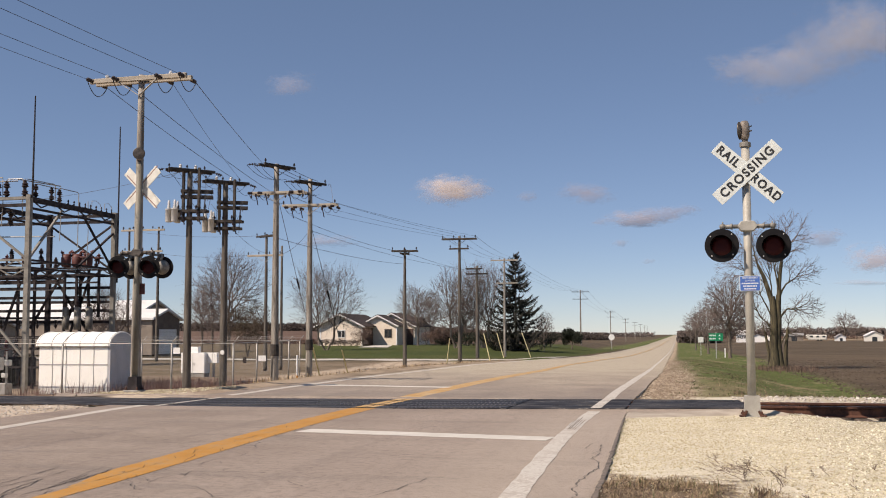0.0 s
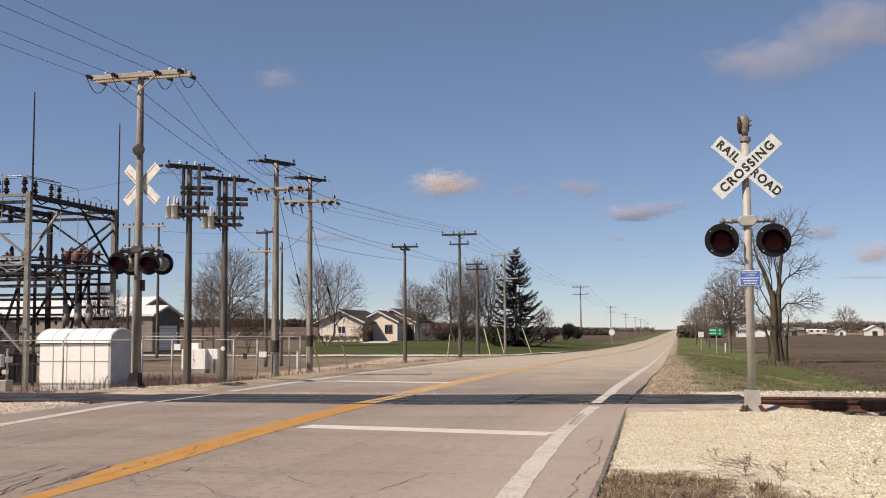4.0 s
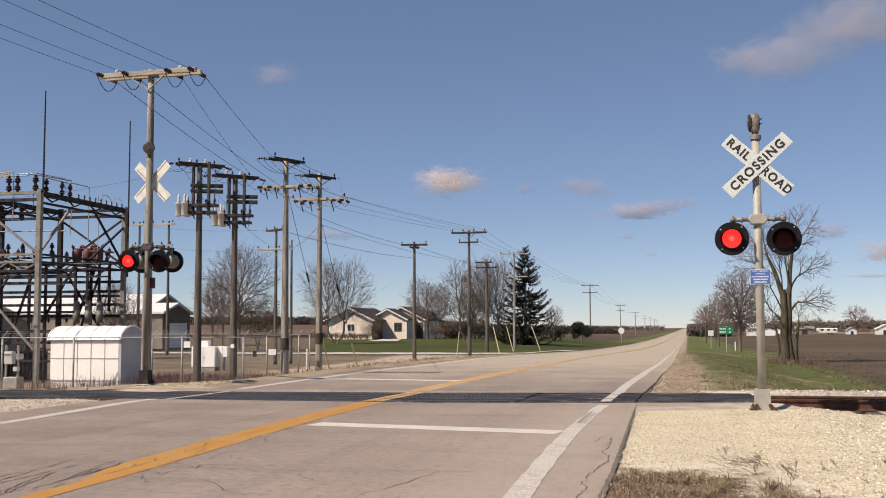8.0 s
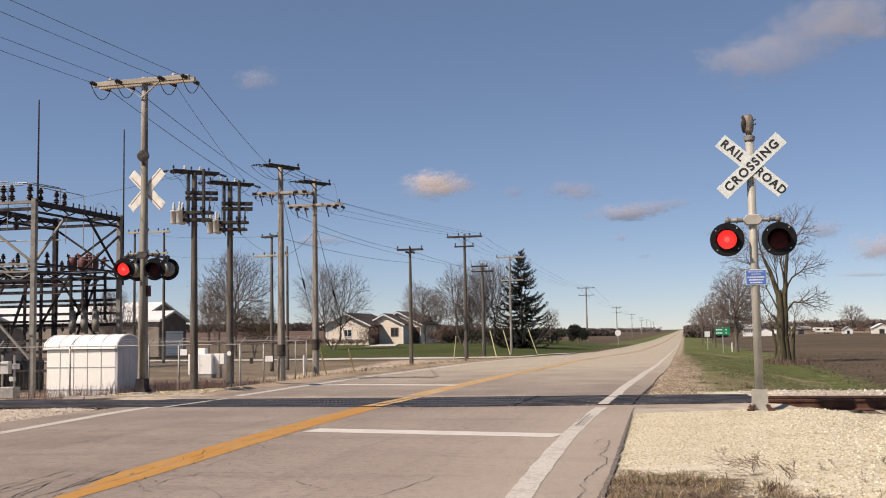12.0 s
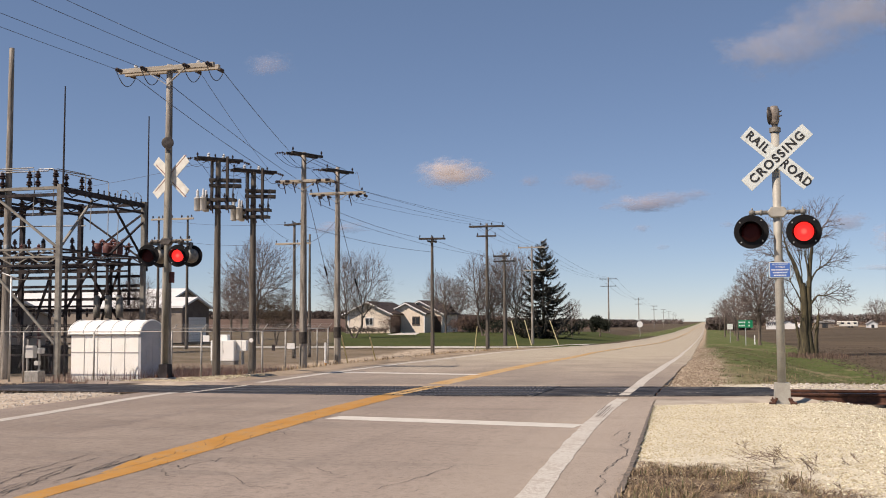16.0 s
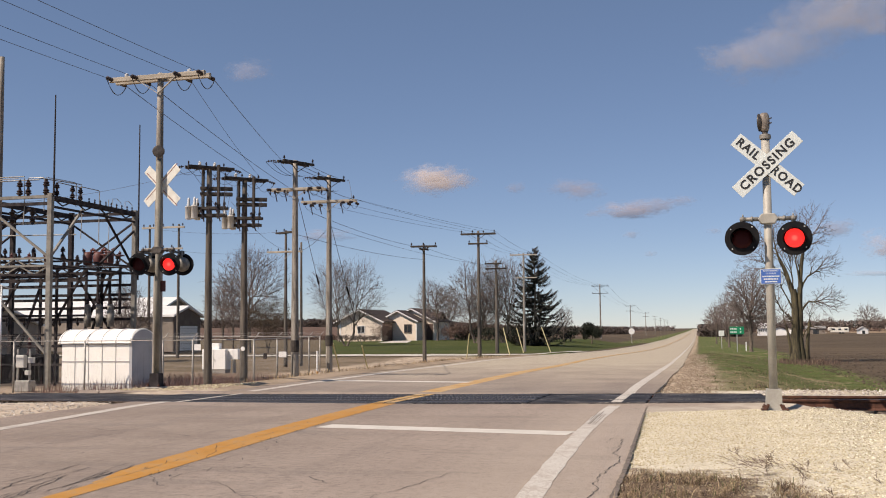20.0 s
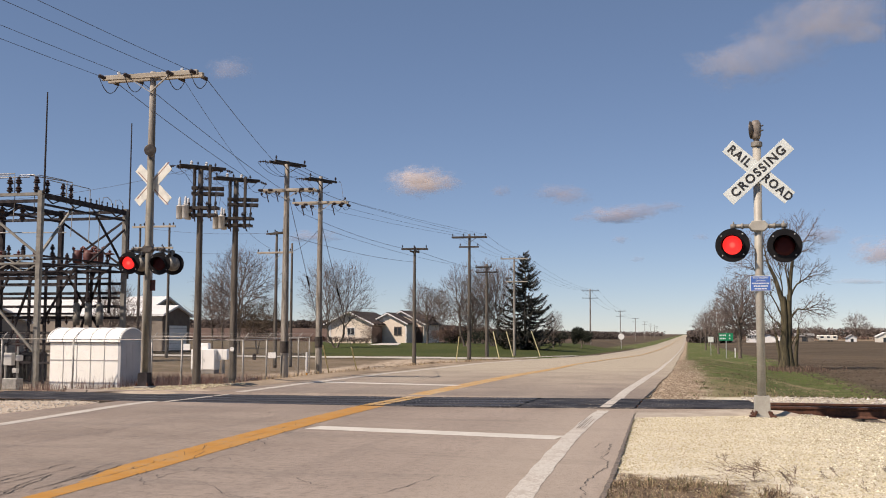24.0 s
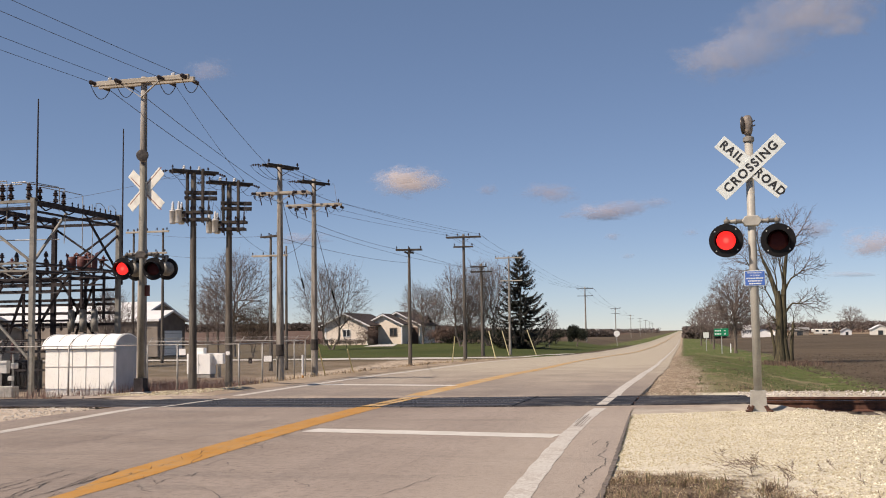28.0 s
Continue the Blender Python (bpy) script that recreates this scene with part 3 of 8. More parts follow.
def ground_z(x, y):
    """Height of the ground: the road and the track lie on low banks, the fields about a metre below."""
    out = max(-10.5 - x, x - 0.3, 0.0)
    rz = road_z(y)
    low = min(-1.1, rz - 0.15)
    if x > 0:
        low += (-1.6 - low) * step(12, 30, x) * step(90, 200, y) * (1 - step(450, 900, y))
    z = rz + (low - rz) * step(0.0, 5.5, out) * step(21.0, 26.0, y)
    z += (0.25 + max(0.0, -1.1 - low)) * step(105, 185, y) * step(13, 24, -x) * (1 - step(260, 420, y))
    z -= 0.10 * step(0.2, 1.2, out) * step(-10, 6, -abs(y - 6)) * 0.3
    z += 0.05 * (noise.noise((x * 0.35, y * 0.35, 0.0))) * step(0.0, 1.5, out)
    z += 6.5 * step(250, 560, y) * step(60, 210, -x) * (1 - step(900, 1500, y))
    z -= 0.17 * step(12.5, 14.2, -x) * step(19.6, 20.4, y) * (1 - step(26, 32, y))
    z -= 0.24 * step(17.0, 20.0, -x) * step(33, 38.5, y) * (1 - step(75, 95, y))
    if y > 300:
        z += 2.5 * noise.noise((x * 0.002, y * 0.002, 3.0)) * step(300, 900, y) * step(20, 200, abs(x + 5))
    # the bed lies lower where the rails run on open ballast
    open_bed = 0.12 * step(1.75, 2.7, x) * step(15.4, 17.2, y) * (1 - step(19.9, 20.8, y))
    return z - open_bed


def track_z(x, y=18.6):
    """Height of the track bed: it rises towards the near edge line, the near rail higher than the far one."""
    xs = (-40, -9.5, -5.0, -1.2, 1.1, 5.0)
    near = np.interp(x, xs, (-0.062, -0.058, -0.021, 0.025, 0.066, 0.070))
    far = np.interp(x, xs, (-0.078, -0.076, -0.054, -0.010, -0.002, -0.002))
    u = (y - 17.06) / 2.92
    return float(near + (far - near) * u)


def ground():
    xs = np.concatenate([-10.5 - np.geomspace(60, 4500, 40)[::-1], np.arange(-70, -11, 1.0), np.arange(-11, 9, 0.4), np.arange(9, 60, 1.5), np.geomspace(60, 4500, 40)])
    ys = np.concatenate([-np.geomspace(20, 2500, 20)[::-1], np.arange(-19, 6, 1.0), np.arange(6, 30, 0.4), np.arange(30, 120, 1.5), np.geomspace(121, 4800, 70)])
    nx = len(xs)
    verts = []
    for yv in ys:
        for xv in xs:
            z = ground_z(xv, yv)
            if -10.4 < xv < -0.6:
                z -= 0.05
            elif 17.2 < yv < 19.95:
                z -= 0.06
            verts.append((xv, yv, z))
    faces = [(j * nx + i, j * nx + i + 1, (j + 1) * nx + i + 1, (j + 1) * nx + i) for j in range(len(ys) - 1) for i in range(nx - 1)]
    g = from_lists("ground", verts, faces, "ground", smooth=True)
    tagged(g, "tilled brown field, straw verges and pale limestone shoulders", "ground", kind="structure")


def along(table):
    """A smooth function of y through (y, x) pairs."""
    ys = [a for a, _ in table]
    xs = [b for _, b in table]
    return lambda y: float(np.mean(np.interp([y + k * 0.12 * max(3.0, abs(y) * 0.35) / 3 for k in (-3, -2, -1, 0, 1, 2, 3)], ys, xs)))


LINE_R = along(((5, -1.20), (7.6, -1.24), (8.5, -1.275), (10.4, -1.33), (12.1, -1.37), (12.65, -1.375), (13.5, -1.38), (15.4, -1.375), (16.5, -1.345), (16.9, -1.32), (19.2, -1.305), (21.0, -1.31), (23.1, -1.295), (27.2, -1.185), (33.7, -1.06), (40.7, -0.97), (60, -0.99), (104, -1.28), (313, -1.25)))
LINE_C = along(((5, -4.78), (7.4, -4.855), (8.55, -4.88), (9.8, -4.96), (11.3, -5.05), (13.3, -5.14), (15.9, -5.20), (20.4, -5.22), (26, -5.06), (36, -4.68), (45, -4.65), (110, -5.04)))
LINE_L = along(((5, -8.64), (12.2, -8.88), (13.8, -9.05), (15.8, -9.28), (17.0, -9.27), (19.6, -9.02), (24.4, -9.02), (34, -8.74), (45, -8.74), (110, -9.09)))
EDGE_R = along(((5, -0.62), (7.7, -0.65), (9.1, -0.66), (10.6, -0.69), (12.9, -0.74), (15.7, -0.80), (21, -0.81), (25, -0.72), (36, -0.53), (45, -0.53), (110, -0.81)))


def strip(name, edge_a, edge_b, ys, material, z, parent=None, cols=1, rag=0.0, seed=1):
    """A ribbon along the road between two edges given as functions of y."""
    rng = random.Random(seed)
    vs, fs = [], []
    for yv in ys:
        a, b = edge_a(yv) + rng.uniform(-rag, rag), edge_b(yv) + rng.uniform(-rag, rag)
        for i in range(cols + 1):
            vs.append((a + (b - a) * i / cols, yv, z(yv) if callable(z) else z))
    n = cols + 1
    for j in range(len(ys) - 1):
        for i in range(cols):
            fs.append((j * n + i, j * n + i + 1, (j + 1) * n + i + 1, (j + 1) * n + i))
    return from_lists(name, vs, fs, material, parent)


ROAD_YS = list(np.arange(-40, 17.0, 1.0)) + [16.95]
ROAD_YS2 = [20.05] + list(np.arange(21.0, 120, 1.5)) + list(np.geomspace(121, 2600, 50))


def road():
    rd = thing("road", "old pale grey two-lane road with fine cracks", "road", kind="structure")
    left = lambda y: -10.0 + 0.45 * step(15, 21, y) + 0.35 * step(22, 34, y) * (1 - step(45, 110, y))
    right = EDGE_R
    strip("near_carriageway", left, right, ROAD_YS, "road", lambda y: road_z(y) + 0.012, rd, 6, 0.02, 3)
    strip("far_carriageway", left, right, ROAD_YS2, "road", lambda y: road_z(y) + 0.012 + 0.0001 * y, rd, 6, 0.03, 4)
    spans = (("near", ROAD_YS), ("far", ROAD_YS2))
    for where_, ys in spans:
        yellow = "line_yellow" if where_ == "near" else "line_faded"
        lift = lambda y: road_z(y) + 0.0150 + 0.0003 * max(0, y - 20)
        fine = sorted(set(list(ys) + list(np.arange(ys[0], min(ys[-1], 60), 0.25))))
        strip("edge_line", lambda y: LINE_R(y) - 0.10 + 0.045 * step(24, 44, y), lambda y: LINE_R(y) + 0.10 - 0.035 * step(24, 44, y), fine, "line_edge", lift, rd, 1, 0.010, 5)
        strip("edge_line", lambda y: LINE_L(y) - 0.11, lambda y: LINE_L(y) + 0.11, fine, "line_edge", lift, rd, 1, 0.005, 6)
        strip("centre_line", lambda y: LINE_C(y) - 0.02 - 0.195 * step(7.5, 8.8, y) + 0.10 * step(24, 50, y), lambda y: LINE_C(y) - 0.002, [v for v in fine if v > 7.5], yellow, lift, rd, 1, 0.008, 7)
        strip("centre_line", lambda y: LINE_C(y) + 0.002, lambda y: LINE_C(y) + 0.215 - 0.10 * step(24, 50, y), fine, yellow, lift, rd, 1, 0.008, 8)
    bm = bmesh.new()
    box(bm, (-3.13, 12.66, 0.0148), (3.30, 0.44, 0.002), pose(0, 0, 0, 0, 0, -8.5))
    part("stop_line", bm, "line_white", rd, "white stop line")
    bm = bmesh.new()
    box(bm, (-7.0, 24.25, 0.0165), (3.6, 0.42, 0.002), pose(0, 0, 0, 0, 0, -10))
    part("stop_line", bm, "line_white", rd, "white stop line")
    # cracks sealed with dirt
    rng = random.Random(12)

    def crack(x, y, dx, dy, n, w, jit):
        vs, fs = [], []
        for i in range(n):
            ww = w * rng.uniform(0.4, 1.2) * (0.3 if i in (0, n - 1) else 1)
            px, py = -dy, dx
            ln = math.hypot(px, py)
            vs += [(x + px / ln * ww, y + py / ln * ww, 0.0165), (x - px / ln * ww, y - py / ln * ww, 0.0165)]
            x += dx + rng.uniform(-jit, jit)
            y += dy + rng.uniform(-jit, jit)
            if i:
                fs.append((2 * i - 2, 2 * i - 1, 2 * i + 1, 2 * i))
        from_lists("crack", vs, fs, "tar", rd)

    # one long crack beside the edge line, short ones round it
    crack(-0.82, 7.0, -0.0015, 0.055, 90, 0.0042, 0.026)
    crack(-0.99, 11.4, 0.004, 0.06, 11, 0.003, 0.02)
    # ravelled paint seams along the near end of the centre line
    for i in range(16):
        y0 = 5.6 + rng.uniform(0, 2.3)
        crack(LINE_C(y0) - 0.10 - rng.random() ** 1.6 * 0.7, y0, rng.uniform(-0.030, 0.004), rng.uniform(0.07, 0.11), rng.randint(7, 18), 0.005, 0.02)
    for i in range(12):
        y0 = 7.2 + rng.random() ** 1.3 * 8
        crack(LINE_C(y0) + rng.uniform(-0.04, 0.03), y0, -0.03, rng.uniform(0.06, 0.09), rng.randint(3, 6), 0.0035, 0.010)
    for i in range(34):
        y0 = 7.4 + rng.random() ** 1.4 * 7
        crack(LINE_C(y0) + 0.24 + rng.random() ** 2 * 0.5, y0, rng.uniform(-0.05, 0.03), rng.uniform(0.04, 0.09), rng.randint(3, 9), 0.003, 0.028)
    for i in range(10):
        crack(rng.uniform(-7.2, -5.4), rng.uniform(7.6, 12), rng.uniform(-0.10, 0.10), rng.uniform(0.01, 0.06), rng.randint(5, 12), 0.0042, 0.05)
    for i in range(9):
        crack(rng.uniform(-3.9, -1.8), rng.uniform(7.2, 11), rng.uniform(-0.09, 0.09), rng.uniform(0.0, 0.08), rng.randint(5, 12), 0.003, 0.045)
    crack(-2.45, 7.3, 0.02, 0.13, 12, 0.0035, 0.045)
    # broad dark line along the road's right edge beyond the track
    crack(-0.80, 20.4, 0.004, 0.16, 22, 0.03, 0.008)
    # ragged dark strip: the pavement edge's shadow painted where the gravel begins
    ragged = lambda y, f, o: noise.noise((y * f, o, 0.0)) * 0.5 + noise.noise((y * f * 3.1, o, 4.0)) * 0.35
    strip("edge_shadow", lambda y: EDGE_R(y) - 0.014 + 0.03 * ragged(y, 4.0, 1.0), lambda y: EDGE_R(y) + 0.014 + (0.015 + 0.05 * ragged(y, 2.2, 7.0)) * (1 - step(9.0, 15.0, y)) + 0.02 * ragged(y, 7.0, 3.0), list(np.arange(6.0, 15.8, 0.05)), "shade_scratch", 0.0165, rd)
    # pale worn apron along the track, beside the carriageway
    vs, fs = [], []
    for i in range(14):
        u = i / 13
        xx = -0.80 + 2.42 * u
        ya = 15.86 + 0.78 * step(0.0, 0.8, u) + 0.02 * math.sin(9 * u)
        yb = 17.0 - 0.34 * step(0.86, 1.0, u)
        for v in (0.0, 0.12, 0.5, 1.0):
            vs.append((xx, ya + (yb - ya) * v, -0.02 + (0.030 + 0.060 * v * step(0.15, 0.75, u)) * (1 - 0.35 * step(0.92, 1, u)) * min(1, v * 9)))
        if i:
            for k in range(3):
                fs.append((4 * i - 4 + k, 4 * i + k, 4 * i + k + 1, 4 * i - 3 + k))
    from_lists("apron", vs, fs, "apron", rd, True)
    # long scratches across the edge line just before the track
    for i in range(5):
        bm = bmesh.new()
        box(bm, (-1.465 + 0.034 * i + rng.uniform(-0.008, 0.008), 14.6 + rng.uniform(-0.25, 0.3), 0.0168), (rng.uniform(0.006, 0.013), rng.uniform(1.1, 2.0), 0.0015))
        part("gouge", bm, "shade_scratch", rd)
    # side drive to the houses
    dr = thing("side_drive", "pale gravel side drive beyond the poles", "drive", kind="structure")
    vs, fs = [], []
    xs = np.arange(-90, -9.5, 1.0)
    for i, xv in enumerate(xs):
        for k, off in enumerate((-2.2, -0.8, 0.8, 2.2)):
            yv = 93.0 + off * (1 + 2.0 * step(-16, -9.8, xv)) + 4.0 * step(-40, -90, xv)
            vs.append((xv, yv, ground_z(xv, yv) + 0.05))
        if i:
            for k in range(3):
                fs.append((4 * i - 4 + k, 4 * i - 3 + k, 4 * i + 1 + k, 4 * i + k))
    from_lists("gravel_surface", vs, fs, "conc", dr)


def rail_profile():
    return [(-0.07, 0.0), (0.07, 0.0), (0.07, 0.012), (0.012, 0.035), (0.010, 0.125), (0.034, 0.138), (0.035, 0.165), (0.028, 0.172),
            (-0.028, 0.172), (-0.035, 0.165), (-0.034, 0.138), (-0.010, 0.125), (-0.012, 0.035), (-0.07, 0.012)]


RIBS = {}


def rib_mesh(length):
    """A raised rubber rib; ribs of one length share a mesh."""
    if length not in RIBS:
        bm = bmesh.new()
        box(bm, (0, 0, 0), (0.034, length, 0.020), bevel=0.006)
        me = bpy.data.meshes.new("rib")
        bm.to_mesh(me)
        bm.free()
        me.materials.append(M["rib"])
        RIBS[length] = me
    return RIBS[length]


def track():
    tk = thing("railway_track", "single track with rusty rails on tarred ties", "track", kind="structure")
    prof = rail_profile()
    xs = list(np.arange(-60, 50, 1.0)) + list(np.geomspace(50, 400, 14))
    xs = [-400, -200, -100] + xs
    for yc in (17.86, 19.30):
        vs, fs = [], []
        for i, xv in enumerate(xs):
            for (a, b) in prof:
                vs.append((xv, yc + a, track_z(xv, yc) - 0.165 + b + 0.02))
            if i:
                n = len(prof)
                for k in range(n):
                    k2 = (k + 1) % n
                    fs.append((n * (i - 1) + k, n * i + k, n * i + k2, n * (i - 1) + k2))
        from_lists("rail", vs, fs, "rust", tk)
        vs, fs = [], []
        for i, xv in enumerate(xs):
            zt = track_z(xv, yc) + 0.0285
            vs += [(xv, yc - 0.026, zt), (xv, yc + 0.026, zt)]
            if i:
                fs.append((2 * i - 2, 2 * i - 1, 2 * i + 1, 2 * i))
        from_lists("rail_head", vs, fs, "railhead", tk)
    bm = bmesh.new()
    box(bm, (0, 0, 0), (0.22, 2.6, 0.15), bevel=0.012)
    me_tie = bpy.data.meshes.new("tie")
    bm.to_mesh(me_tie)
    bm.free()
    me_tie.materials.append(M["tie"])
    rng = random.Random(5)
    for i in range(150):
        xv = -42 + i * 0.54
        if -14.5 < xv < 1.0:
            continue
        o = new("tie", me_tie)
        o.parent = tk
        o.matrix_basis = pose(xv, 18.58 + rng.uniform(-0.04, 0.04), track_z(xv) - 0.215, 0, 0, rng.uniform(-1.5, 1.5))
    # crossing surface: ribbed rubber panels and plain black fill
    cr = thing("crossing_surface", "black ribbed rubber crossing panels between the rails", "crossing", kind="structure")
    bands = ((17.06, 17.80), (17.93, 18.58), (18.60, 19.23), (19.37, 19.98))
    for bi, (y0, y1) in enumerate(bands):
        for i in range(-1, 7):
            x0 = -12.4 + i * 1.93
            x1 = x0 + 1.91
            bm = bmesh.new()
            ym = (y0 + y1) / 2
            slope = math.degrees(math.atan((track_z(x1, ym) - track_z(x0, ym)) / (x1 - x0)))
            box(bm, ((x0 + x1) / 2, ym, -0.017), (1.905, y1 - y0, 0.10), bevel=0.012)
            for v in bm.verts:
                v.co.z += track_z(v.co.x, v.co.y)
            pn = part("panel", bm, "rubber", cr)
            if 1 <= i <= 4:
                for r in range(25):
                    xr = x0 + 0.05 + r * 0.0755
                    o = new("rib", rib_mesh(round((y1 - y0) * 0.86, 3)))
                    o.parent = pn
                    o.matrix_basis = Matrix.Translation((xr, ym, track_z(xr, ym) + 0.033)) @ pose(0, 0, 0, -1.0, -slope, -14)
    # road paint carried over the panels
    for xa, wd, mt in ((-1.32, 0.17, "line_edge"), (-5.32, 0.17, "line_faded"), (-5.12, 0.15, "line_faded"), (-9.2, 0.12, "line_edge")):
        for y0, y1 in bands:
            bm = bmesh.new()
            box(bm, (xa, (y0 + y1) / 2, 0.0355 if xa > -2 else 0.0445), (wd, (y1 - y0) * 0.97, 0.003))
            for v in bm.verts:
                v.co.z += track_z(v.co.x, v.co.y)
            part("paint_patch", bm, mt, cr)
    # dried dirt and asphalt lip on both sides
    for (y0, y1) in ((16.90, 17.08), (19.96, 20.06)):
        vs, fs = [], []
        xs = np.arange(-13.0, 1.3, 0.4)
        for i, xv in enumerate(xs):
            za, zb = (0.0135, track_z(xv, y1) + 0.014) if y0 < 18 else (track_z(xv, y0) + 0.035, road_z(y1) + 0.0170)
            vs += [(xv, y0, za), (xv, y1, zb)]
            if i:
                fs.append((2 * i - 2, 2 * i, 2 * i + 1, 2 * i - 1))
        from_lists("lip", vs, fs, "road", cr)


def stones(name, label, n, where, size, material, seed):
    """Loose stones scattered by where(rng), which returns x, y, z."""
    rng = random.Random(seed)
    vs, fs = [], []
    octa = [(1, 0, 0), (-1, 0, 0), (0, 1, 0), (0, -1, 0), (0, 0, 1), (0, 0, -1)]
    of = [(0, 2, 4), (2, 1, 4), (1, 3, 4), (3, 0, 4), (2, 0, 5), (1, 2, 5), (3, 1, 5), (0, 3, 5)]
    for i in range(n):
        x, y, z = where(rng)
        s = rng.uniform(*size)
        a = rng.uniform(0, 6.28)
        ca, sa = math.cos(a), math.sin(a)
        o = len(vs)
        for (px, py, pz) in octa:
            px, py, pz = px * s * rng.uniform(0.6, 1.3), py * s * rng.uniform(0.6, 1.3), pz * s * rng.uniform(0.5, 0.9)
            px, py, pz = px + pz * 0.4, py - pz * 0.3, pz
            vs.append((x + px * ca - py * sa, y + px * sa + py * ca, z + s * 0.25 + pz))
        fs += [(a_ + o, b_ + o, c_ + o) for a_, b_, c_ in of]
    ob = from_lists(name, vs, fs, material)
    tagged(ob, label, "gravel", kind="stuff")


def blades(name, label, n, where, h, w, material, seed, lean=0.5, cat="grass", flat=0.1):
    """Grass as narrow bent blades."""
    rng = random.Random(seed)
    vs, fs = [], []
    for i in range(n):
        x, y, z = where(rng)
        hh = rng.uniform(*h)
        a = rng.uniform(0, 6.28)
        l = rng.uniform(flat, lean) * hh
        dx, dy = math.cos(a) * l, math.sin(a) * l
        ww = rng.uniform(*w)
        px, py = -math.sin(a) * ww, math.cos(a) * ww
        o = len(vs)
        vs += [(x + px, y + py, z - 0.02), (x - px, y - py, z - 0.02), (x + dx * 0.4 + px * 0.8, y + dy * 0.4 + py * 0.8, z + hh * 0.6),
               (x + dx * 0.4 - px * 0.8, y + dy * 0.4 - py * 0.8, z + hh * 0.6), (x + dx * 1.2, y + dy * 1.2, z + hh)]
        fs += [(o, o + 1, o + 3, o + 2), (o + 2, o + 3, o + 4)]
    ob = from_lists(name, vs, fs, material)
    tagged(ob, label, cat, kind="stuff")


ground()
road()
track()


# ---- the crossing signals ----
LAMPS = []


def light_head(parent, x, y, z, facing, lit_side):
    """A flashing light: round black backing, hood, red lens and the lamp that comes forward when lit. facing: degrees from -y."""
    hd = part("light_head", lathe(bmesh.new(), [(0.0, 0.0), (0.255, 0.0), (0.256, 0.012), (0.112, 0.014), (0.108, 0.02), (0.0, 0.02)], pose(0, 0, 0, -90, 0, 0), 40), "black", parent, "round black light head")
    hd.matrix_basis = pose(x, y, z, 0, 0, facing)
    bm = bmesh.new()
    lathe(bm, [(0.17, 0.0), (0.165, 0.06), (0.14, 0.13), (0.06, 0.18), (0.0, 0.185)], pose(0, 0.02, 0, -90, 0, 0), 20)
    tube(bm, (0, 0.10, 0.1), (0, 0.10, 0.30), 0.028, n=8)
    part("housing", bm, "cast", hd, "grey cast housing", True)
    # hood: an open half tube above the lens
    bm = bmesh.new()
    n = 22
    rows = []
    for i in range(n + 1):
        w = radians(-25 + 230 * i / n)
        deep = 0.03 + 0.20 * max(0.0, math.sin(radians(180 * i / n))) ** 0.7
        rows.append([bm.verts.new((0.160 * math.cos(w), 0.0, 0.160 * math.sin(w))), bm.verts.new((0.164 * math.cos(w), -deep, 0.164 * math.sin(w) - deep * 0.10)),
                     bm.verts.new((0.169 * math.cos(w), -deep, 0.169 * math.sin(w) - deep * 0.10)), bm.verts.new((0.166 * math.cos(w), 0.0, 0.166 * math.sin(w)))])
    for a, b in zip(rows, rows[1:]):
        for k in range(4):
            k2 = (k + 1) % 4
            bm.faces.new((a[k], b[k], b[k2], a[k2]))
    for r in (rows[0], rows[-1]):
        bm.faces.new(r)
    bmesh.ops.recalc_face_normals(bm, faces=bm.faces)
    part("hood", bm, "black", hd)
    part("lens", lathe(bmesh.new(), [(0.152, 0.0), (0.152, 0.006), (0.09, 0.014), (0.0, 0.018)], pose(0, -0.001, 0, 90, 0, 0), 32), "lens", hd, "unlit dark red lens", True)
    for sx, sz in ((-0.11, 0.1), (0.1, 0.12), (-0.1, -0.11), (0.11, -0.1)):
        bm = bmesh.new()
        lathe(bm, [(0.011, 0.0), (0.011, 0.006), (0.0, 0.008)], pose(sx * 1.48, 0.0, sz * 1.42, 90, 0, 0), 8)
        part("screw", bm, "galv", hd)
    lamp = part("lamp", lathe(bmesh.new(), [(0.0, 0.0), (0.143, 0.0), (0.143, 0.004), (0.09, 0.012), (0.0, 0.016)], pose(0, 0, 0, 90, 0, 0), 32), "glow", hd, "glowing red lamp", True)
    LAMPS.append((lamp, lit_side))
    return hd


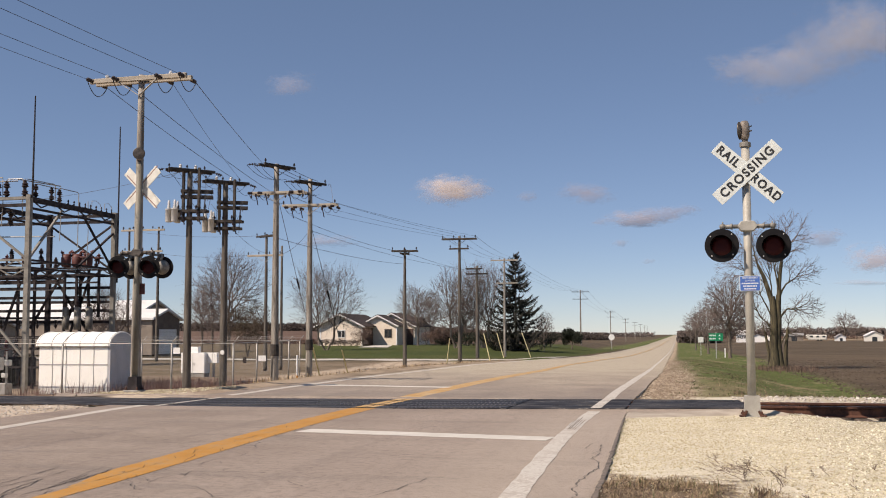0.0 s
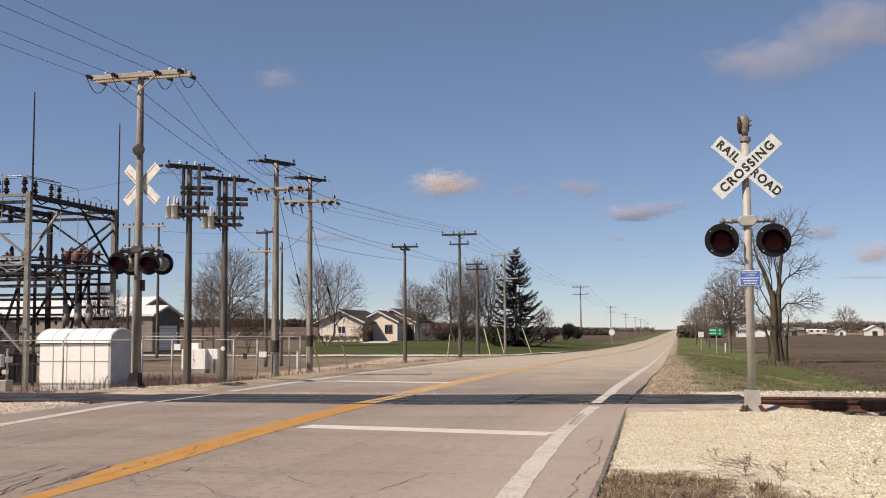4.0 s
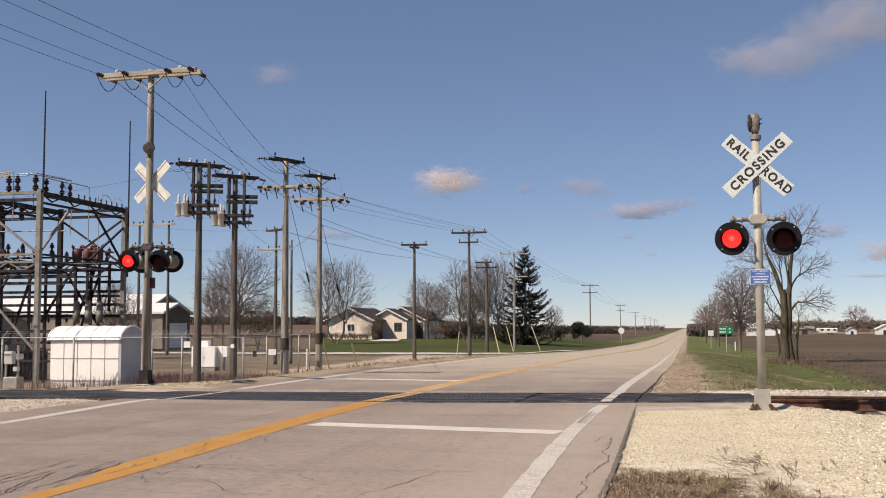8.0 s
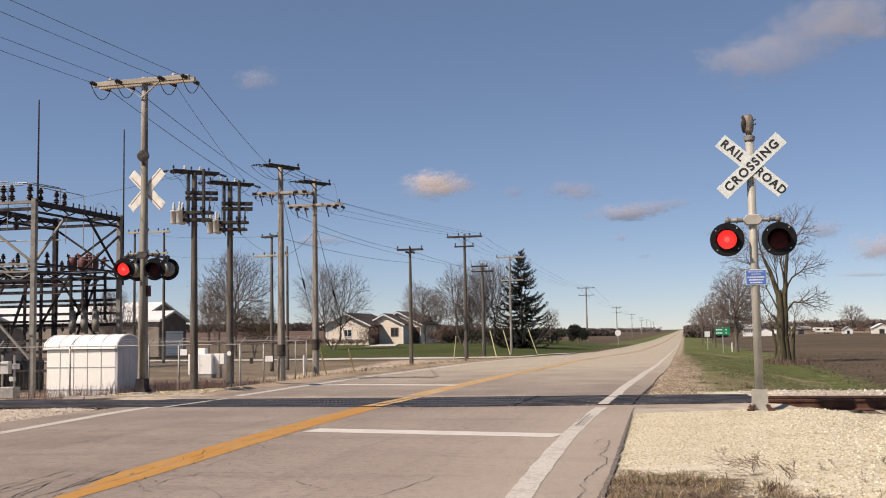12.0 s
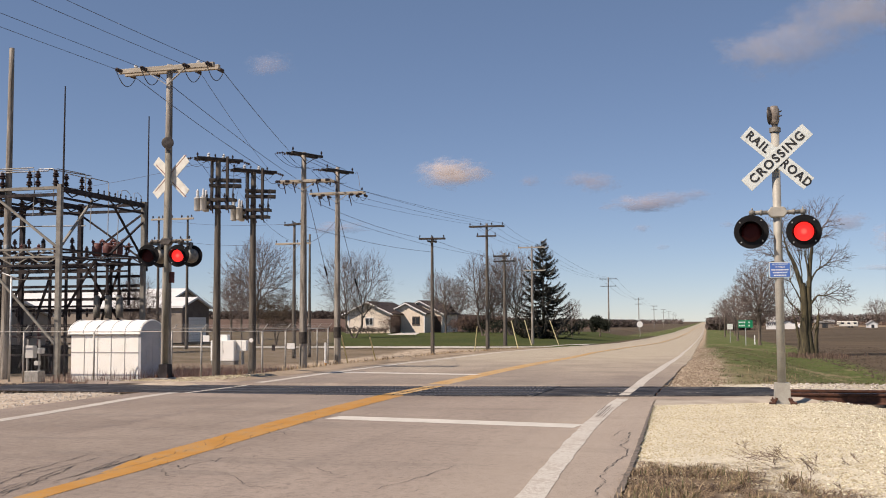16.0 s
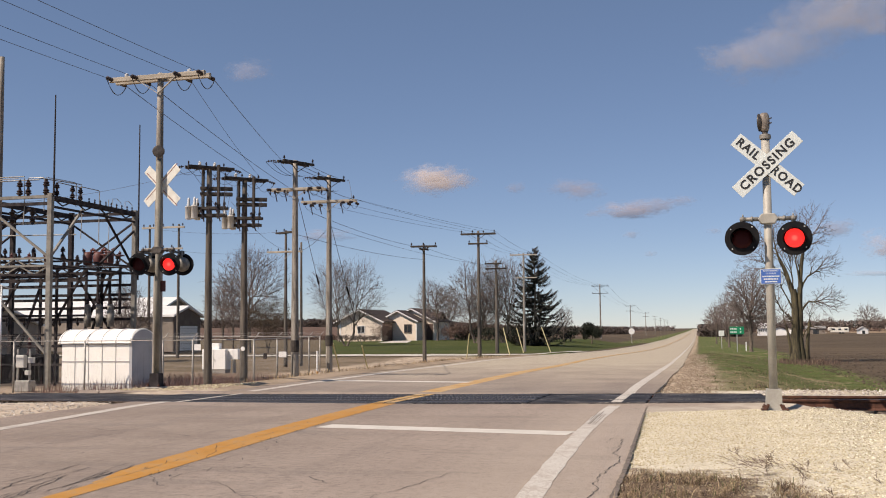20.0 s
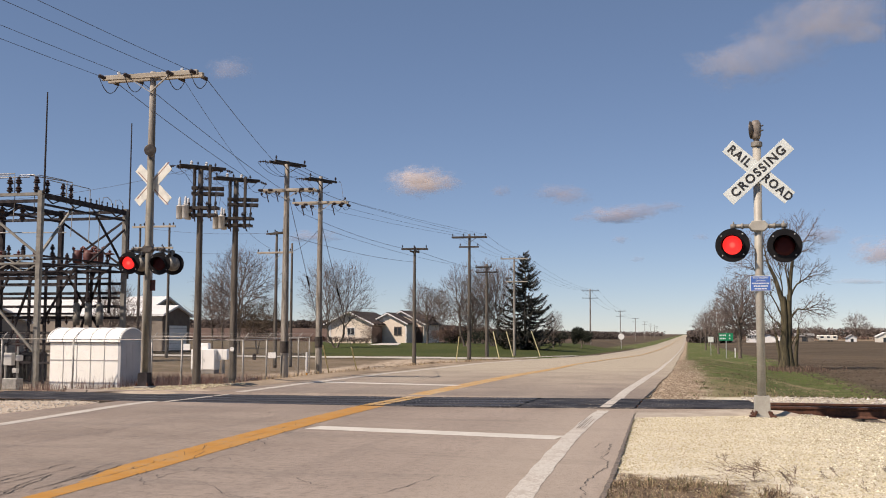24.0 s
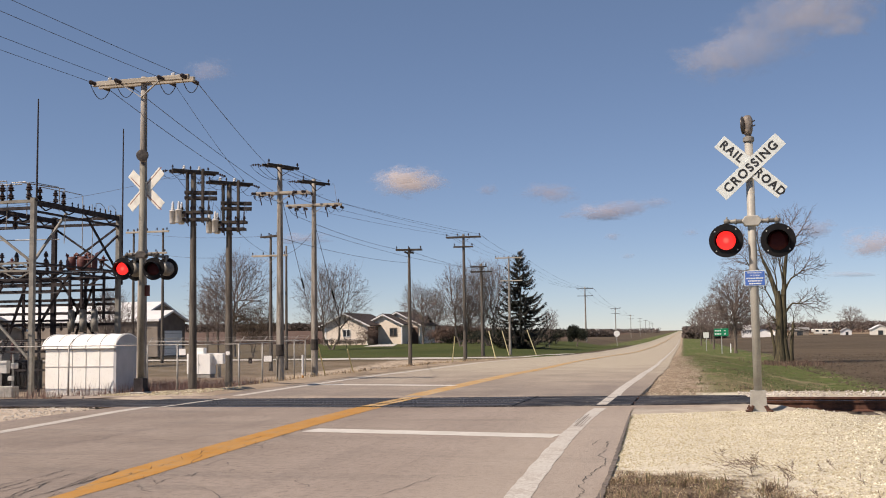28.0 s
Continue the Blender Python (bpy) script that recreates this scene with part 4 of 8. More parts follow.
def crossbuck(parent, x, y, z, facing, front):
    cb = part("crossbuck", box(bmesh.new(), (0, 0.02, 0), (0.05, 0.05, 0.3)), "galv", parent, "white crossbuck sign")
    cb.matrix_basis = pose(x, y, z, 0, 0, facing)
    for tilt, dy in ((42.5, 0.0), (-42.5, -0.012)):
        rm = pose(0, 0, 0, 0, tilt, 0)
        bm = bmesh.new()
        box(bm, (0, -0.02 + dy, 0), (1.22, 0.008, 0.229), rm, bevel=0.002)
        bl = part("blade", bm, "white_sign", cb)
        bm = bmesh.new()
        box(bm, (0, -0.0145 + dy, 0), (1.20, 0.002, 0.22), rm)
        part("blade_back", bm, "sign_back", bl, "bare metal back")
        if front:
            if tilt > 0:
                for txt, dx in (("RAIL", -0.37), ("ROAD", 0.365)):
                    words("lettering", txt, 0.180, rm @ pose(dx, -0.026 + dy, 0.0, 90, 0, 0), "letter", bl, 0.94)
            else:
                words("lettering", "CROSSING", 0.185, rm @ pose(0.0, -0.026 + dy, 0.0, 90, 0, 0), "letter", bl, 1.0)
        else:
            bm = bmesh.new()
            box(bm, (0, -0.0128 + dy, 0.088 * (1 if tilt > 0 else -1)), (1.19, 0.002, 0.02), rm)
            part("stripe", bm, "red", bl)
    return cb


def bell(parent, z, facing):
    b = part("bell", lathe(bmesh.new(), [(0.0, -0.045), (0.05, -0.043), (0.11, -0.02), (0.15, 0.02), (0.155, 0.035), (0.145, 0.04), (0.0, 0.03)], pose(0, 0, 0, 90, 0, 0), 24), "bell", parent, "dark gong bell", True)
    b.matrix_basis = pose(0.055 * math.sin(radians(facing)), -0.055 * math.cos(radians(facing)), z, 0, 0, facing) @ Matrix.Diagonal((0.9, 0.9, 0.9, 1))
    bm = bmesh.new()
    lathe(bm, [(0.0, -0.17), (0.06, -0.165), (0.082, -0.10), (0.088, 0.02), (0.082, 0.10), (0.055, 0.155), (0.0, 0.165)], pose(0, 0.055, 0.0), 14)
    part("bell_case", bm, "bell_case", b, "worn grey-brown bell case", True)
    bm = bmesh.new()
    tube(bm, (0, 0.06, -0.30), (0, 0.06, -0.15), 0.05, n=12)
    part("bell_neck", bm, "bell", b)
    for zz in (-0.03, 0.05):
        bm = bmesh.new()
        tube(bm, (0.0, 0.135, zz), (0.02, 0.18, zz + 0.01), 0.012, n=6)
        part("terminal", bm, "bell", b)
    return b


def mast_base(sg, h, r, base="mast", pole="mast"):
    bm = bmesh.new()
    tube(bm, (0, 0, 0.1), (0, 0, h), r, n=20)
    tube(bm, (0, 0, h), (0, 0, h + 0.03), r * 1.1, r * 0.4, n=20)
    part("mast", bm, pole, sg, "weathered aluminium-painted mast", True)
    bm = bmesh.new()
    box(bm, (0.0, 0, 0.02), (0.36, 0.36, 0.035), bevel=0.008)
    part("foundation", bm, "galv_old", sg)
    bm = bmesh.new()
    for sx in (-1, 1):
        for sy in (-1, 1):
            p = [(0.21 * sx, 0.21 * sy), (0.11 * sx, 0.21 * sy), (0.21 * sx, 0.11 * sy)]
            box(bm, (0.12 * sx, 0.12 * sy, 0.05), (0.06, 0.06, 0.03), bevel=0.005)
    bmesh.ops.create_cone(bm, cap_ends=True, segments=4, radius1=0.168, radius2=0.150, depth=0.30, matrix=Matrix.Translation((0, 0, 0.19)) @ pose(0, 0, 0, 0, 0, 45))
    part("junction_base", bm, base, sg, "cast pinnacle base")
    for sx in (-1, 1):
        for sy in (-1, 1):
            bm = bmesh.new()
            tube(bm, (0.132 * sx, 0.132 * sy, 0.03), (0.132 * sx, 0.132 * sy, 0.11), 0.014, n=6)
            lathe(bm, [(0.0, 0.0), (0.03, 0.0), (0.03, 0.03), (0.0, 0.03)], pose(0.132 * sx, 0.132 * sy, 0.05), 6)
            part("anchor_bolt", bm, "rust", sg)


def bracket(sg, z, reach, y=0.0, fit="mast", arm="cast"):
    bm = bmesh.new()
    six = [(-0.15, 0.0), (-0.095, -0.078), (0.095, -0.078), (0.15, 0.0), (0.095, 0.078), (-0.095, 0.078)]
    fa = [bm.verts.new((a, y - 0.075, z + b)) for a, b in six]
    fb = [bm.verts.new((a, y + 0.075, z + b)) for a, b in six]
    bm.faces.new(fa)
    bm.faces.new(fb[::-1])
    for i in range(6):
        bm.faces.new((fa[i], fb[i], fb[(i + 1) % 6], fa[(i + 1) % 6]))
    bmesh.ops.recalc_face_normals(bm, faces=bm.faces)
    bmesh.ops.bevel(bm, geom=list(bm.edges), offset=0.012, segments=1, affect="EDGES")
    part("cross_fitting", bm, fit, sg)
    for s in (-1, 1):
        bm = bmesh.new()
        tube(bm, (0.1 * s, y, z), (reach * s, y, z), 0.032, n=10)
        tube(bm, (0.22 * s, y, z), (0.25 * s, y, z), 0.045, n=10)
        tube(bm, (reach * s, y, z + 0.02), (reach * s, y, z - 0.12), 0.032, n=10)
        lathe(bm, [(0.0, -0.05), (0.045, -0.03), (0.05, 0.0), (0.045, 0.03), (0.0, 0.05)], pose(reach * s, y, z), 10)
        tube(bm, (reach * s, y, z + 0.03), (reach * s, y, z + 0.075), 0.012, n=6)
        part("crossarm", bm, arm, sg, "", True)


def signal_near():
    sg = thing("crossing_signal", "flashing railway crossing signal on white gravel beside the track", "crossing signal", 1.07, 16.42, -0.02)
    mast_base(sg, 4.14, 0.062)
    bm = bmesh.new()
    lathe(bm, [(0.07, 4.12), (0.085, 4.13), (0.085, 4.19), (0.07, 4.20)], n=16)
    part("collar", bm, "cast", sg)
    b = bell(sg, 4.39, -105)
    crossbuck(sg, 0.01, -0.085, 3.72, 0, True)
    bm = bmesh.new()
    lathe(bm, [(0.0, -0.05), (0.40, -0.05), (0.40, 0.015), (0.36, 0.03), (0.0, 0.03)], pose(0.03, -0.02, -0.01), 22)
    part("footing", bm, "footing", sg, "stained round concrete footing")
    for sx in (-1, 1):
        bm = bmesh.new()
        box(bm, (0.15 * sx, -0.16, 0.045), (0.10, 0.09, 0.03), bevel=0.01)
        bar(bm, (0.12 * sx, -0.15, 0.05), (0.085 * sx, -0.142, 0.12), 0.05, 0.03)
        part("base_foot", bm, "rust", sg, "rusty cast foot")
    bracket(sg, 2.90, 0.365, -0.03)
    light_head(sg, -0.390, -0.13, 2.605, -6, "L")
    light_head(sg, 0.365, -0.13, 2.590, -6, "R")
    bp = part("notice", box(bmesh.new(), (0, 0, 0), (0.305, 0.006, 0.235), bevel=0.003), "white_sign", sg, "blue and white emergency notice plate")
    bp.matrix_basis = pose(0.012, -0.072, 2.025, 0, 0, -3)
    part("face", box(bmesh.new(), (0, -0.005, 0), (0.284, 0.004, 0.214)), "blue_sign", bp)
    rng = random.Random(3)
    words("lettering", "REPORT EMERGENCY", 0.030, pose(0, -0.008, 0.083, 90, 0, 0), "white_sign", bp, 0.66, 0.001)
    words("lettering", "OR PROBLEM", 0.030, pose(0, -0.008, 0.042, 90, 0, 0), "white_sign", bp, 0.66, 0.001)
    for i, wd in ((2, 0.25), (3, 0.21), (4, 0.18)):
        bm = bmesh.new()
        x = -wd / 2
        while x < wd / 2:
            l = min(rng.uniform(0.02, 0.05), wd / 2 - x)
            box(bm, (x + l / 2, -0.008, 0.083 - i * 0.041), (l * 0.82, 0.003, 0.019))
            x += l
        part("line", bm, "white_sign", bp)


def signal_far():
    sg = thing("crossing_signal", "flashing railway crossing signal seen from its back", "crossing signal", -11.98, 21.5, -0.02)
    mast_base(sg, 5.2, 0.062, "steel_dark", "mast_old")
    b = bell(sg, 5.42, 20)
    crossbuck(sg, 0.02, 0.085, 4.65, 170, False)
    bracket(sg, 3.14, 0.38, 0.0, "bell", "bell")
    light_head(sg, -0.385, -0.16, 2.82, 8, "L")
    light_head(sg, 0.375, -0.16, 2.80, 8, "R")
    light_head(sg, 0.39, 0.46, 2.83, 190, "R")
    light_head(sg, -0.40, 0.46, 2.83, 190, "L")
    for xx in (-0.40, 0.36):
        bm = bmesh.new()
        bar(bm, (xx, -0.12, 3.10), (xx + 0.01, 0.44, 3.10), 0.05)
        lathe(bm, [(0.0, -0.06), (0.06, -0.04), (0.06, 0.04), (0.0, 0.06)], pose(xx + 0.01, 0.44, 3.1), 10)
        part("backlight_arm", bm, "bell", sg)
    nt = part("notice", box(bmesh.new(), (0.10, 0.07, 2.32), (0.13, 0.006, 0.25)), "maroon", sg, "dark back of a notice plate")


signal_near()
signal_far()


# ---- poles and wires ----
INSULATORS = {}


def put_insulator(parent, x, y, z, s=1.0, down=False):
    """One brown pin insulator as a part of its own; alike ones share a mesh."""
    key = (round(s, 2), down)
    if key not in INSULATORS:
        bm = bmesh.new()
        insulator(bm, 0, 0, 0, s, down)
        me = bpy.data.meshes.new("insulator")
        bm.to_mesh(me)
        bm.free()
        me.materials.append(M["porcelain"])
        INSULATORS[key] = me
    o = new("insulator", INSULATORS[key])
    o.parent = parent
    o.matrix_basis = pose(x, y, z)


def insulator(bm, x, y, z, s=1.0, down=False):
    k = -1 if down else 1
    prof = [(0.0, 0.0), (0.02, 0.0), (0.02, 0.06), (0.06, 0.07), (0.06, 0.09), (0.03, 0.10), (0.055, 0.13), (0.05, 0.15), (0.025, 0.17), (0.03, 0.2), (0.0, 0.21)]
    lathe(bm, [(r * s, h * s * k) for r, h in prof], Matrix.Translation((x, y, z)), 7)


def utility_pole(x, y, z0, z1, r, arms, wood="wood_pole", label="weathered wooden utility pole with crossarms", lean=(0.0, 0.0), seed=1):
    """arms: (height, half length, offset, material, yaw, double, insulators, braces)."""
    ob = thing("utility_pole", label, "utility pole", x, y, z0, group="poles along the road")
    ob.matrix_basis = pose(x, y, z0, lean[0], lean[1], 0)
    h = z1 - z0
    bm = bmesh.new()
    n = 9
    lathe(bm, [(0.0, -0.3), (r * 1.2, -0.3)] + [(r * (1.2 - 0.5 * i / n), h * i / n) for i in range(n + 1)] + [(0.0, h + 0.01)], n=14)
    part("pole", bm, wood, ob, "", True)
    for za, half, off, mat, yaw, double, ins, brace in arms:
        za -= z0
        ry = pose(0, 0, 0, 0, 0, yaw)
        rr = r * 0.85 + 0.05
        first = None
        for s in ((-1, 1) if double else (-1,)):
            bm = bmesh.new()
            p = ry @ Vector((off, s * rr, 0))
            box(bm, (p.x, p.y, za), (half * 2, 0.095, 0.12), ry, bevel=0.008)
            a = part("crossarm", bm, mat, ob)
            first = first or a
        if ins:
            k = -1 if ins < 0 else 1
            for i in range(abs(ins)):
                u = off + (-half + 0.08) + (2 * half - 0.16) * i / max(1, abs(ins) - 1)
                p = ry @ Vector((u, -rr, 0))
                put_insulator(first, p.x, p.y, za + 0.06 * k, 1.0, k < 0)
        if brace:
            for s in (-1, 1):
                bm = bmesh.new()
                a_, b_ = ry @ Vector((off + s * half * brace, -rr - 0.05, za - 0.04)), ry @ Vector((0, -rr + 0.02, za - half * brace * 0.75))
                bar(bm, a_, b_, 0.05, 0.02)
                part("brace", bm, "arm_dark" if mat == "arm_dark" else "galv_old", ob)
    return ob


def transformer(x, y, z, parent, s=1.0):
    t = part("transformer", lathe(bmesh.new(), [(0.0, 0.0), (0.16 * s, 0.0), (0.19 * s, 0.04), (0.19 * s, 0.72 * s), (0.21 * s, 0.73 * s), (0.20 * s, 0.79 * s), (0.0, 0.83 * s)], n=18), "tank", parent, "pale grey transformer can", True)
    t.matrix_basis = pose(x, y, z)
    bm = bmesh.new()
    lathe(bm, [(0.05, 0.0), (0.09, 0.05), (0.045, 0.09), (0.075, 0.14), (0.04, 0.18), (0.06, 0.24), (0.03, 0.34), (0.0, 0.36)], pose(0, 0, 0.81 * s), 10)
    part("bushing", bm, "porcelain_grey", t, "", True)


def strain(parent, p, d, length=0.42, s=1.0):
    """A dead-end string of discs along d, with its clevis."""
    d = Vector(d).normalized()
    bm = bmesh.new()
    prof = [(0.0, 0.0), (0.015, 0.0)]
    for i in range(3):
        b = 0.06 + i * (length - 0.1) / 3
        prof += [(0.018, b), (0.06 * s, b + 0.03), (0.055 * s, b + 0.06), (0.018, b + 0.075)]
    lathe(bm, prof + [(0.015, length), (0.0, length)], Matrix.Translation(p) @ d.to_track_quat("Z", "Y").to_matrix().to_4x4(), 8)
    part("strain_insulator", bm, "porcelain", parent)


def loop_wire(parent, a, b, drop, r=0.011):
    vs, fs = strand(sag(Vector(a), Vector(b), drop, 10), r, 4)
    from_lists("jumper", vs, fs, "wire", parent)


def cutout(parent, x, y, z, tilt=20):
    """A hanging fuse cutout: dark bracket and barrel."""
    bm = bmesh.new()
    tube(bm, (0, 0, 0), (0, 0, -0.16), 0.05, n=8)
    tube(bm, (0.03, -0.02, -0.10), (0.03 + 0.5 * math.sin(radians(tilt)), -0.04, -0.10 - 0.45), 0.028, n=6)
    c = part("cutout", bm, "porcelain", parent)
    c.matrix_basis = pose(x, y, z)


def equipment_pole(x, y, z1, seed):
    ob = utility_pole(x, y, -1.05, z1, 0.145, [
        (z1 - 0.08, 1.0, 0.02, "arm_dark", 46, True, 0, 0),
        (z1 - 0.95, 0.66, 0.30, "arm_dark", 24, True, 0, 0),
        (z1 - 1.18, 0.66, 0.30, "arm_dark", 24, True, 0, 0),
        (z1 - 1.78, 0.72, 0.05, "arm_dark", 10, True, 3, 0),
        (z1 - 2.08, 0.66, 0.05, "arm_dark", 10, True, 0, 0)], "dark_pole", "dark creosoted pole carrying transformers and double crossarms", seed=seed)
    h = z1 + 1.05
    for sx in (-0.24, 0.46):
        bm = bmesh.new()
        box(bm, (sx, -0.08, h - 1.1), (0.11, 0.10, 2.25), bevel=0.01)
        part("side_timber", bm, "arm_dark", ob)
    for i, (dx, dy) in enumerate(((-0.80, -0.26), (-0.56, 0.04), (-0.46, -0.40))):
        transformer(dx, dy, h - 2.24, ob, 0.70)
    rng = random.Random(seed)
    for i in range(0, 6, 2):
        u = -0.95 + 0.38 * i
        put_insulator(ob, u * 0.69 + 0.12, u * 0.72 - 0.12, h - 0.03, 0.8)
        if i % 2:
            put_insulator(ob, u * 0.69 - 0.12, u * 0.72 + 0.12, h - 0.12, 1.0, True)
    for i in range(5):
        u = -0.95 + 0.47 * i
        px, py = u * 0.69, u * 0.72
        strain(ob, (px - 0.1, py - 0.1, h - 0.08), (-0.8, -0.6, -0.15 + rng.uniform(-0.2, 0.1)), 0.36)
        if i != 2:
            strain(ob, (px + 0.1, py + 0.1, h - 0.08), (0.9, 0.2, -0.2 + rng.uniform(-0.2, 0.1)), 0.36)
        loop_wire(ob, (px - 0.35, py - 0.3, h - 0.12), (px + 0.42, py + 0.15, h - 0.14), rng.uniform(0.2, 0.5), 0.010)
    for u in (-0.25, 0.4):
        bm = bmesh.new()
        lathe(bm, [(0.0, 0.0), (0.05, 0.0), (0.07, 0.05), (0.05, 0.1), (0.07, 0.13), (0.0, 0.2)], pose(u * 0.7 - 0.05, u * 0.7 - 0.25, h - 0.03), 9)
        part("arrester", bm, "porcelain_grey", ob, "pale grey arrester")
    for i in range(3):
        cutout(ob, -0.2 + 0.36 * i, -0.32, h - 1.82, 15)
        loop_wire(ob, (0.9, -0.2, h - 1.1 - 0.15 * i), (0.75, -0.25, h - 1.9 - 0.2 * i), -0.5, 0.010)
    for i in range(4):
        put_insulator(ob, -0.4 + 0.4 * i, -0.2, h - 1.74, 1.0)
    for i in range(5):
        a = Vector((rng.uniform(-1.0, 1.0), -0.25, h - rng.uniform(0.0, 0.4)))
        b = Vector((rng.uniform(-0.9, 0.9), -0.25, h - rng.uniform(1.2, 2.2)))
        vs, fs = strand(sag(a, b, -0.05, 8), 0.008, 4)
        from_lists("jumper", vs, fs, "wire", ob)
    return ob


def poles():
    p1 = utility_pole(-13.08, 23.5, -0.5, 7.80, 0.108, [(7.68, 1.35, -0.02, "arm_light", -2, True, 0, 0.42)], "wood_pole", "tall weathered pole with a pale double crossarm")
    for u in (-1.25, -0.55, 0.62, 1.25):
        for s in (-1, 1):
            bm = bmesh.new()
            prof = [(0.0, 0.0)]
            for i in range(3):
                prof += [(0.02, 0.02 + 0.09 * i), (0.055, 0.04 + 0.09 * i), (0.055, 0.06 + 0.09 * i), (0.02, 0.08 + 0.09 * i)]
            lathe(bm, prof + [(0.0, 0.3)], pose(u, s * 0.18, 8.16, -90 * s, 0, 0), 8)
            part("strain_insulator", bm, "porcelain", p1)
    for u in (-0.9, 0.85):
        bm = bmesh.new()
        lathe(bm, [(0.02, 0.0), (0.05, 0.03), (0.05, 0.07), (0.0, 0.1)], pose(u, -0.1, 8.24), 8)
        part("pin_insulator", bm, "porcelain_grey", p1)
    for u in (-1.25, -0.55, 0.62, 1.25):
        a, b = Vector((u, -0.45, 8.14)), Vector((u + 0.02, 0.45, 8.14))
        vs, fs = strand(sag(a, b, 0.32, 12), 0.011, 4)
        from_lists("jumper", vs, fs, "wire", p1)
    equipment_pole(-19.68, 39.5, 8.15, 4)
    pb = equipment_pole(-18.95, 41.4, 7.90, 8)
    bm = bmesh.new()
    lathe(bm, [(0.0, 0.0), (0.095, 0.0), (0.095, 0.012), (0.0, 0.014)], pose(0.05, -0.2, 1.56, 90, 0, 0), 18)
    part("round_tag", bm, "white", pb, "round white tag")
    c = utility_pole(-18.74, 46.7, -1.05, 9.48, 0.165, [
        (9.36, 1.0, 0.05, "arm_dark", 64, True, 2, 0.6), (8.06, 1.38, 0.1, "arm_light", 2, True, -4, 0.45)], "wood_pole", "stout weathered pole with two levels of crossarms")
    d = utility_pole(-18.87, 51.8, -1.05, 9.48, 0.155, [
        (9.28, 1.0, 0.0, "arm_dark", 64, True, 2, 0.6), (8.08, 1.5, 0.0, "arm_light", 1, True, 3, 0.45)], "wood_pole", "stout weathered pole with two levels of crossarms")
    for ob, hh in ((c, 10.41), (d, 10.33)):
        for k in range(3):
            u = -1.0 + 0.42 * k
            p = (u * 0.53 - 0.1, u * 0.85 - 0.05, hh)
            strain(ob, p, (-0.85, -0.5, -0.12), 0.46)
            loop_wire(ob, (p[0] - 0.4, p[1] - 0.25, hh - 0.08), (u * 0.5 + 0.5, u * 0.3 + 0.3, hh - 0.6), 0.25)
        for u in (-1.25, -0.75, 0.85, 1.3):
            strain(ob, (u + 0.1, -0.2, hh - 1.3), (-0.2, -1.0, -0.1), 0.4, 1.2)
            strain(ob, (u + 0.1, 0.2, hh - 1.3), (0.2, 1.0, -0.1), 0.4, 1.2)
            loop_wire(ob, (u + 0.05, -0.55, hh - 1.32), (u + 0.15, 0.55, hh - 1.32), 0.3)
        for u in (-0.95, -0.45, 0.75):
            cutout(ob, u, -0.25, hh - 1.34, 12)
    loop_wire(d, (0.7, 0.9, 10.3), (1.35, -0.2, 9.1), -0.45)
    for ob, zz in ((c, 1.75), (d, 1.95)):
        bm = bmesh.new()
        lathe(bm, [(0.2, zz - 0.45), (0.205, zz - 0.4), (0.205, zz + 0.05), (0.2, zz + 0.1)], n=14)
        part("wrap", bm, "arm_dark", ob, "black wrap")
    utility_pole(-19.1, 72.3, -1.05, 7.42, 0.125, [(7.25, 0.95, 0, "arm_dark", 6, True, 3, 0.5), (7.05, 0.6, 0, "arm_dark", 90, True, 3, 0)], "dark_pole", "dark pole with crossed short arms")
    utility_pole(-15.8, 75.8, -1.05, 8.58, 0.13, [(8.36, 1.32, 0, "arm_dark", 0, True, 4, 0.45), (7.62, 0.75, 0, "arm_dark", 0, False, 2, 0)], "dark_pole", "dark pole with two levels of crossarms")
    utility_pole(-18.9, 99, -1.25, 7.9, 0.16, [(7.6, 0.8, -0.3, "arm_dark", 0, True, 2, 0), (7.1, 1.05, 0, "arm_dark", 0, True, 3, 0.5)], "dark_pole", "dark pole with crossarms and a transformer")
    utility_pole(-19.0, 116, -1.35, 9.8, 0.14, [(9.6, 1.55, 0, "arm_light", 0, True, 4, 0.45), (7.0, 1.25, 0.3, "arm_light", 0, False, 2, 0)], "wood_pole", "pale weathered pole with two crossarms")
    utility_pole(-20.8, 230, -1.45, 10.9, 0.17, [(10.5, 1.85, 0, "arm_dark", 0, True, 4, 0.4), (8.9, 1.65, 0, "arm_dark", 0, False, 3, 0)], "wood_pole")
    for yy, xx, zt in ((354, -22.0, 8.9), (514, -24.7, 8.7), (660, -26, 8.6), (800, -27.5, 8.6), (950, -29, 8.6), (1100, -31, 8.6)):
        utility_pole(xx, yy, -2.3, zt, 0.16, [(zt - 0.3, 1.6, 0, "arm_dark", 0, True, 3, 0.4), (zt - 2.0, 1.4, 0, "arm_dark", 0, False, 0, 0)], "wood_pole")
    # poles behind the fenced yard
    utility_pole(-28.8, 70, -1.0, 8.5, 0.12, [(8.35, 1.0, 0, "arm_dark", -30, True, 3, 0), (6.95, 1.35, -0.1, "arm_light", -5, True, 4, 0.5)], "dark_pole")
    utility_pole(-28.4, 72, -1.0, 7.8, 0.10, [], "dark_pole", "plain dark wooden pole behind the yard")
    for xx in (-49.9, -46.9):
        utility_pole(xx, 88, -0.9, 11.3, 0.13, [], "dark_pole", "dark pole of a two-pole structure")
    hf = thing("pole_frame", "pale crossarms across two dark poles", "crossarm", -48.4, 87.8, 0)
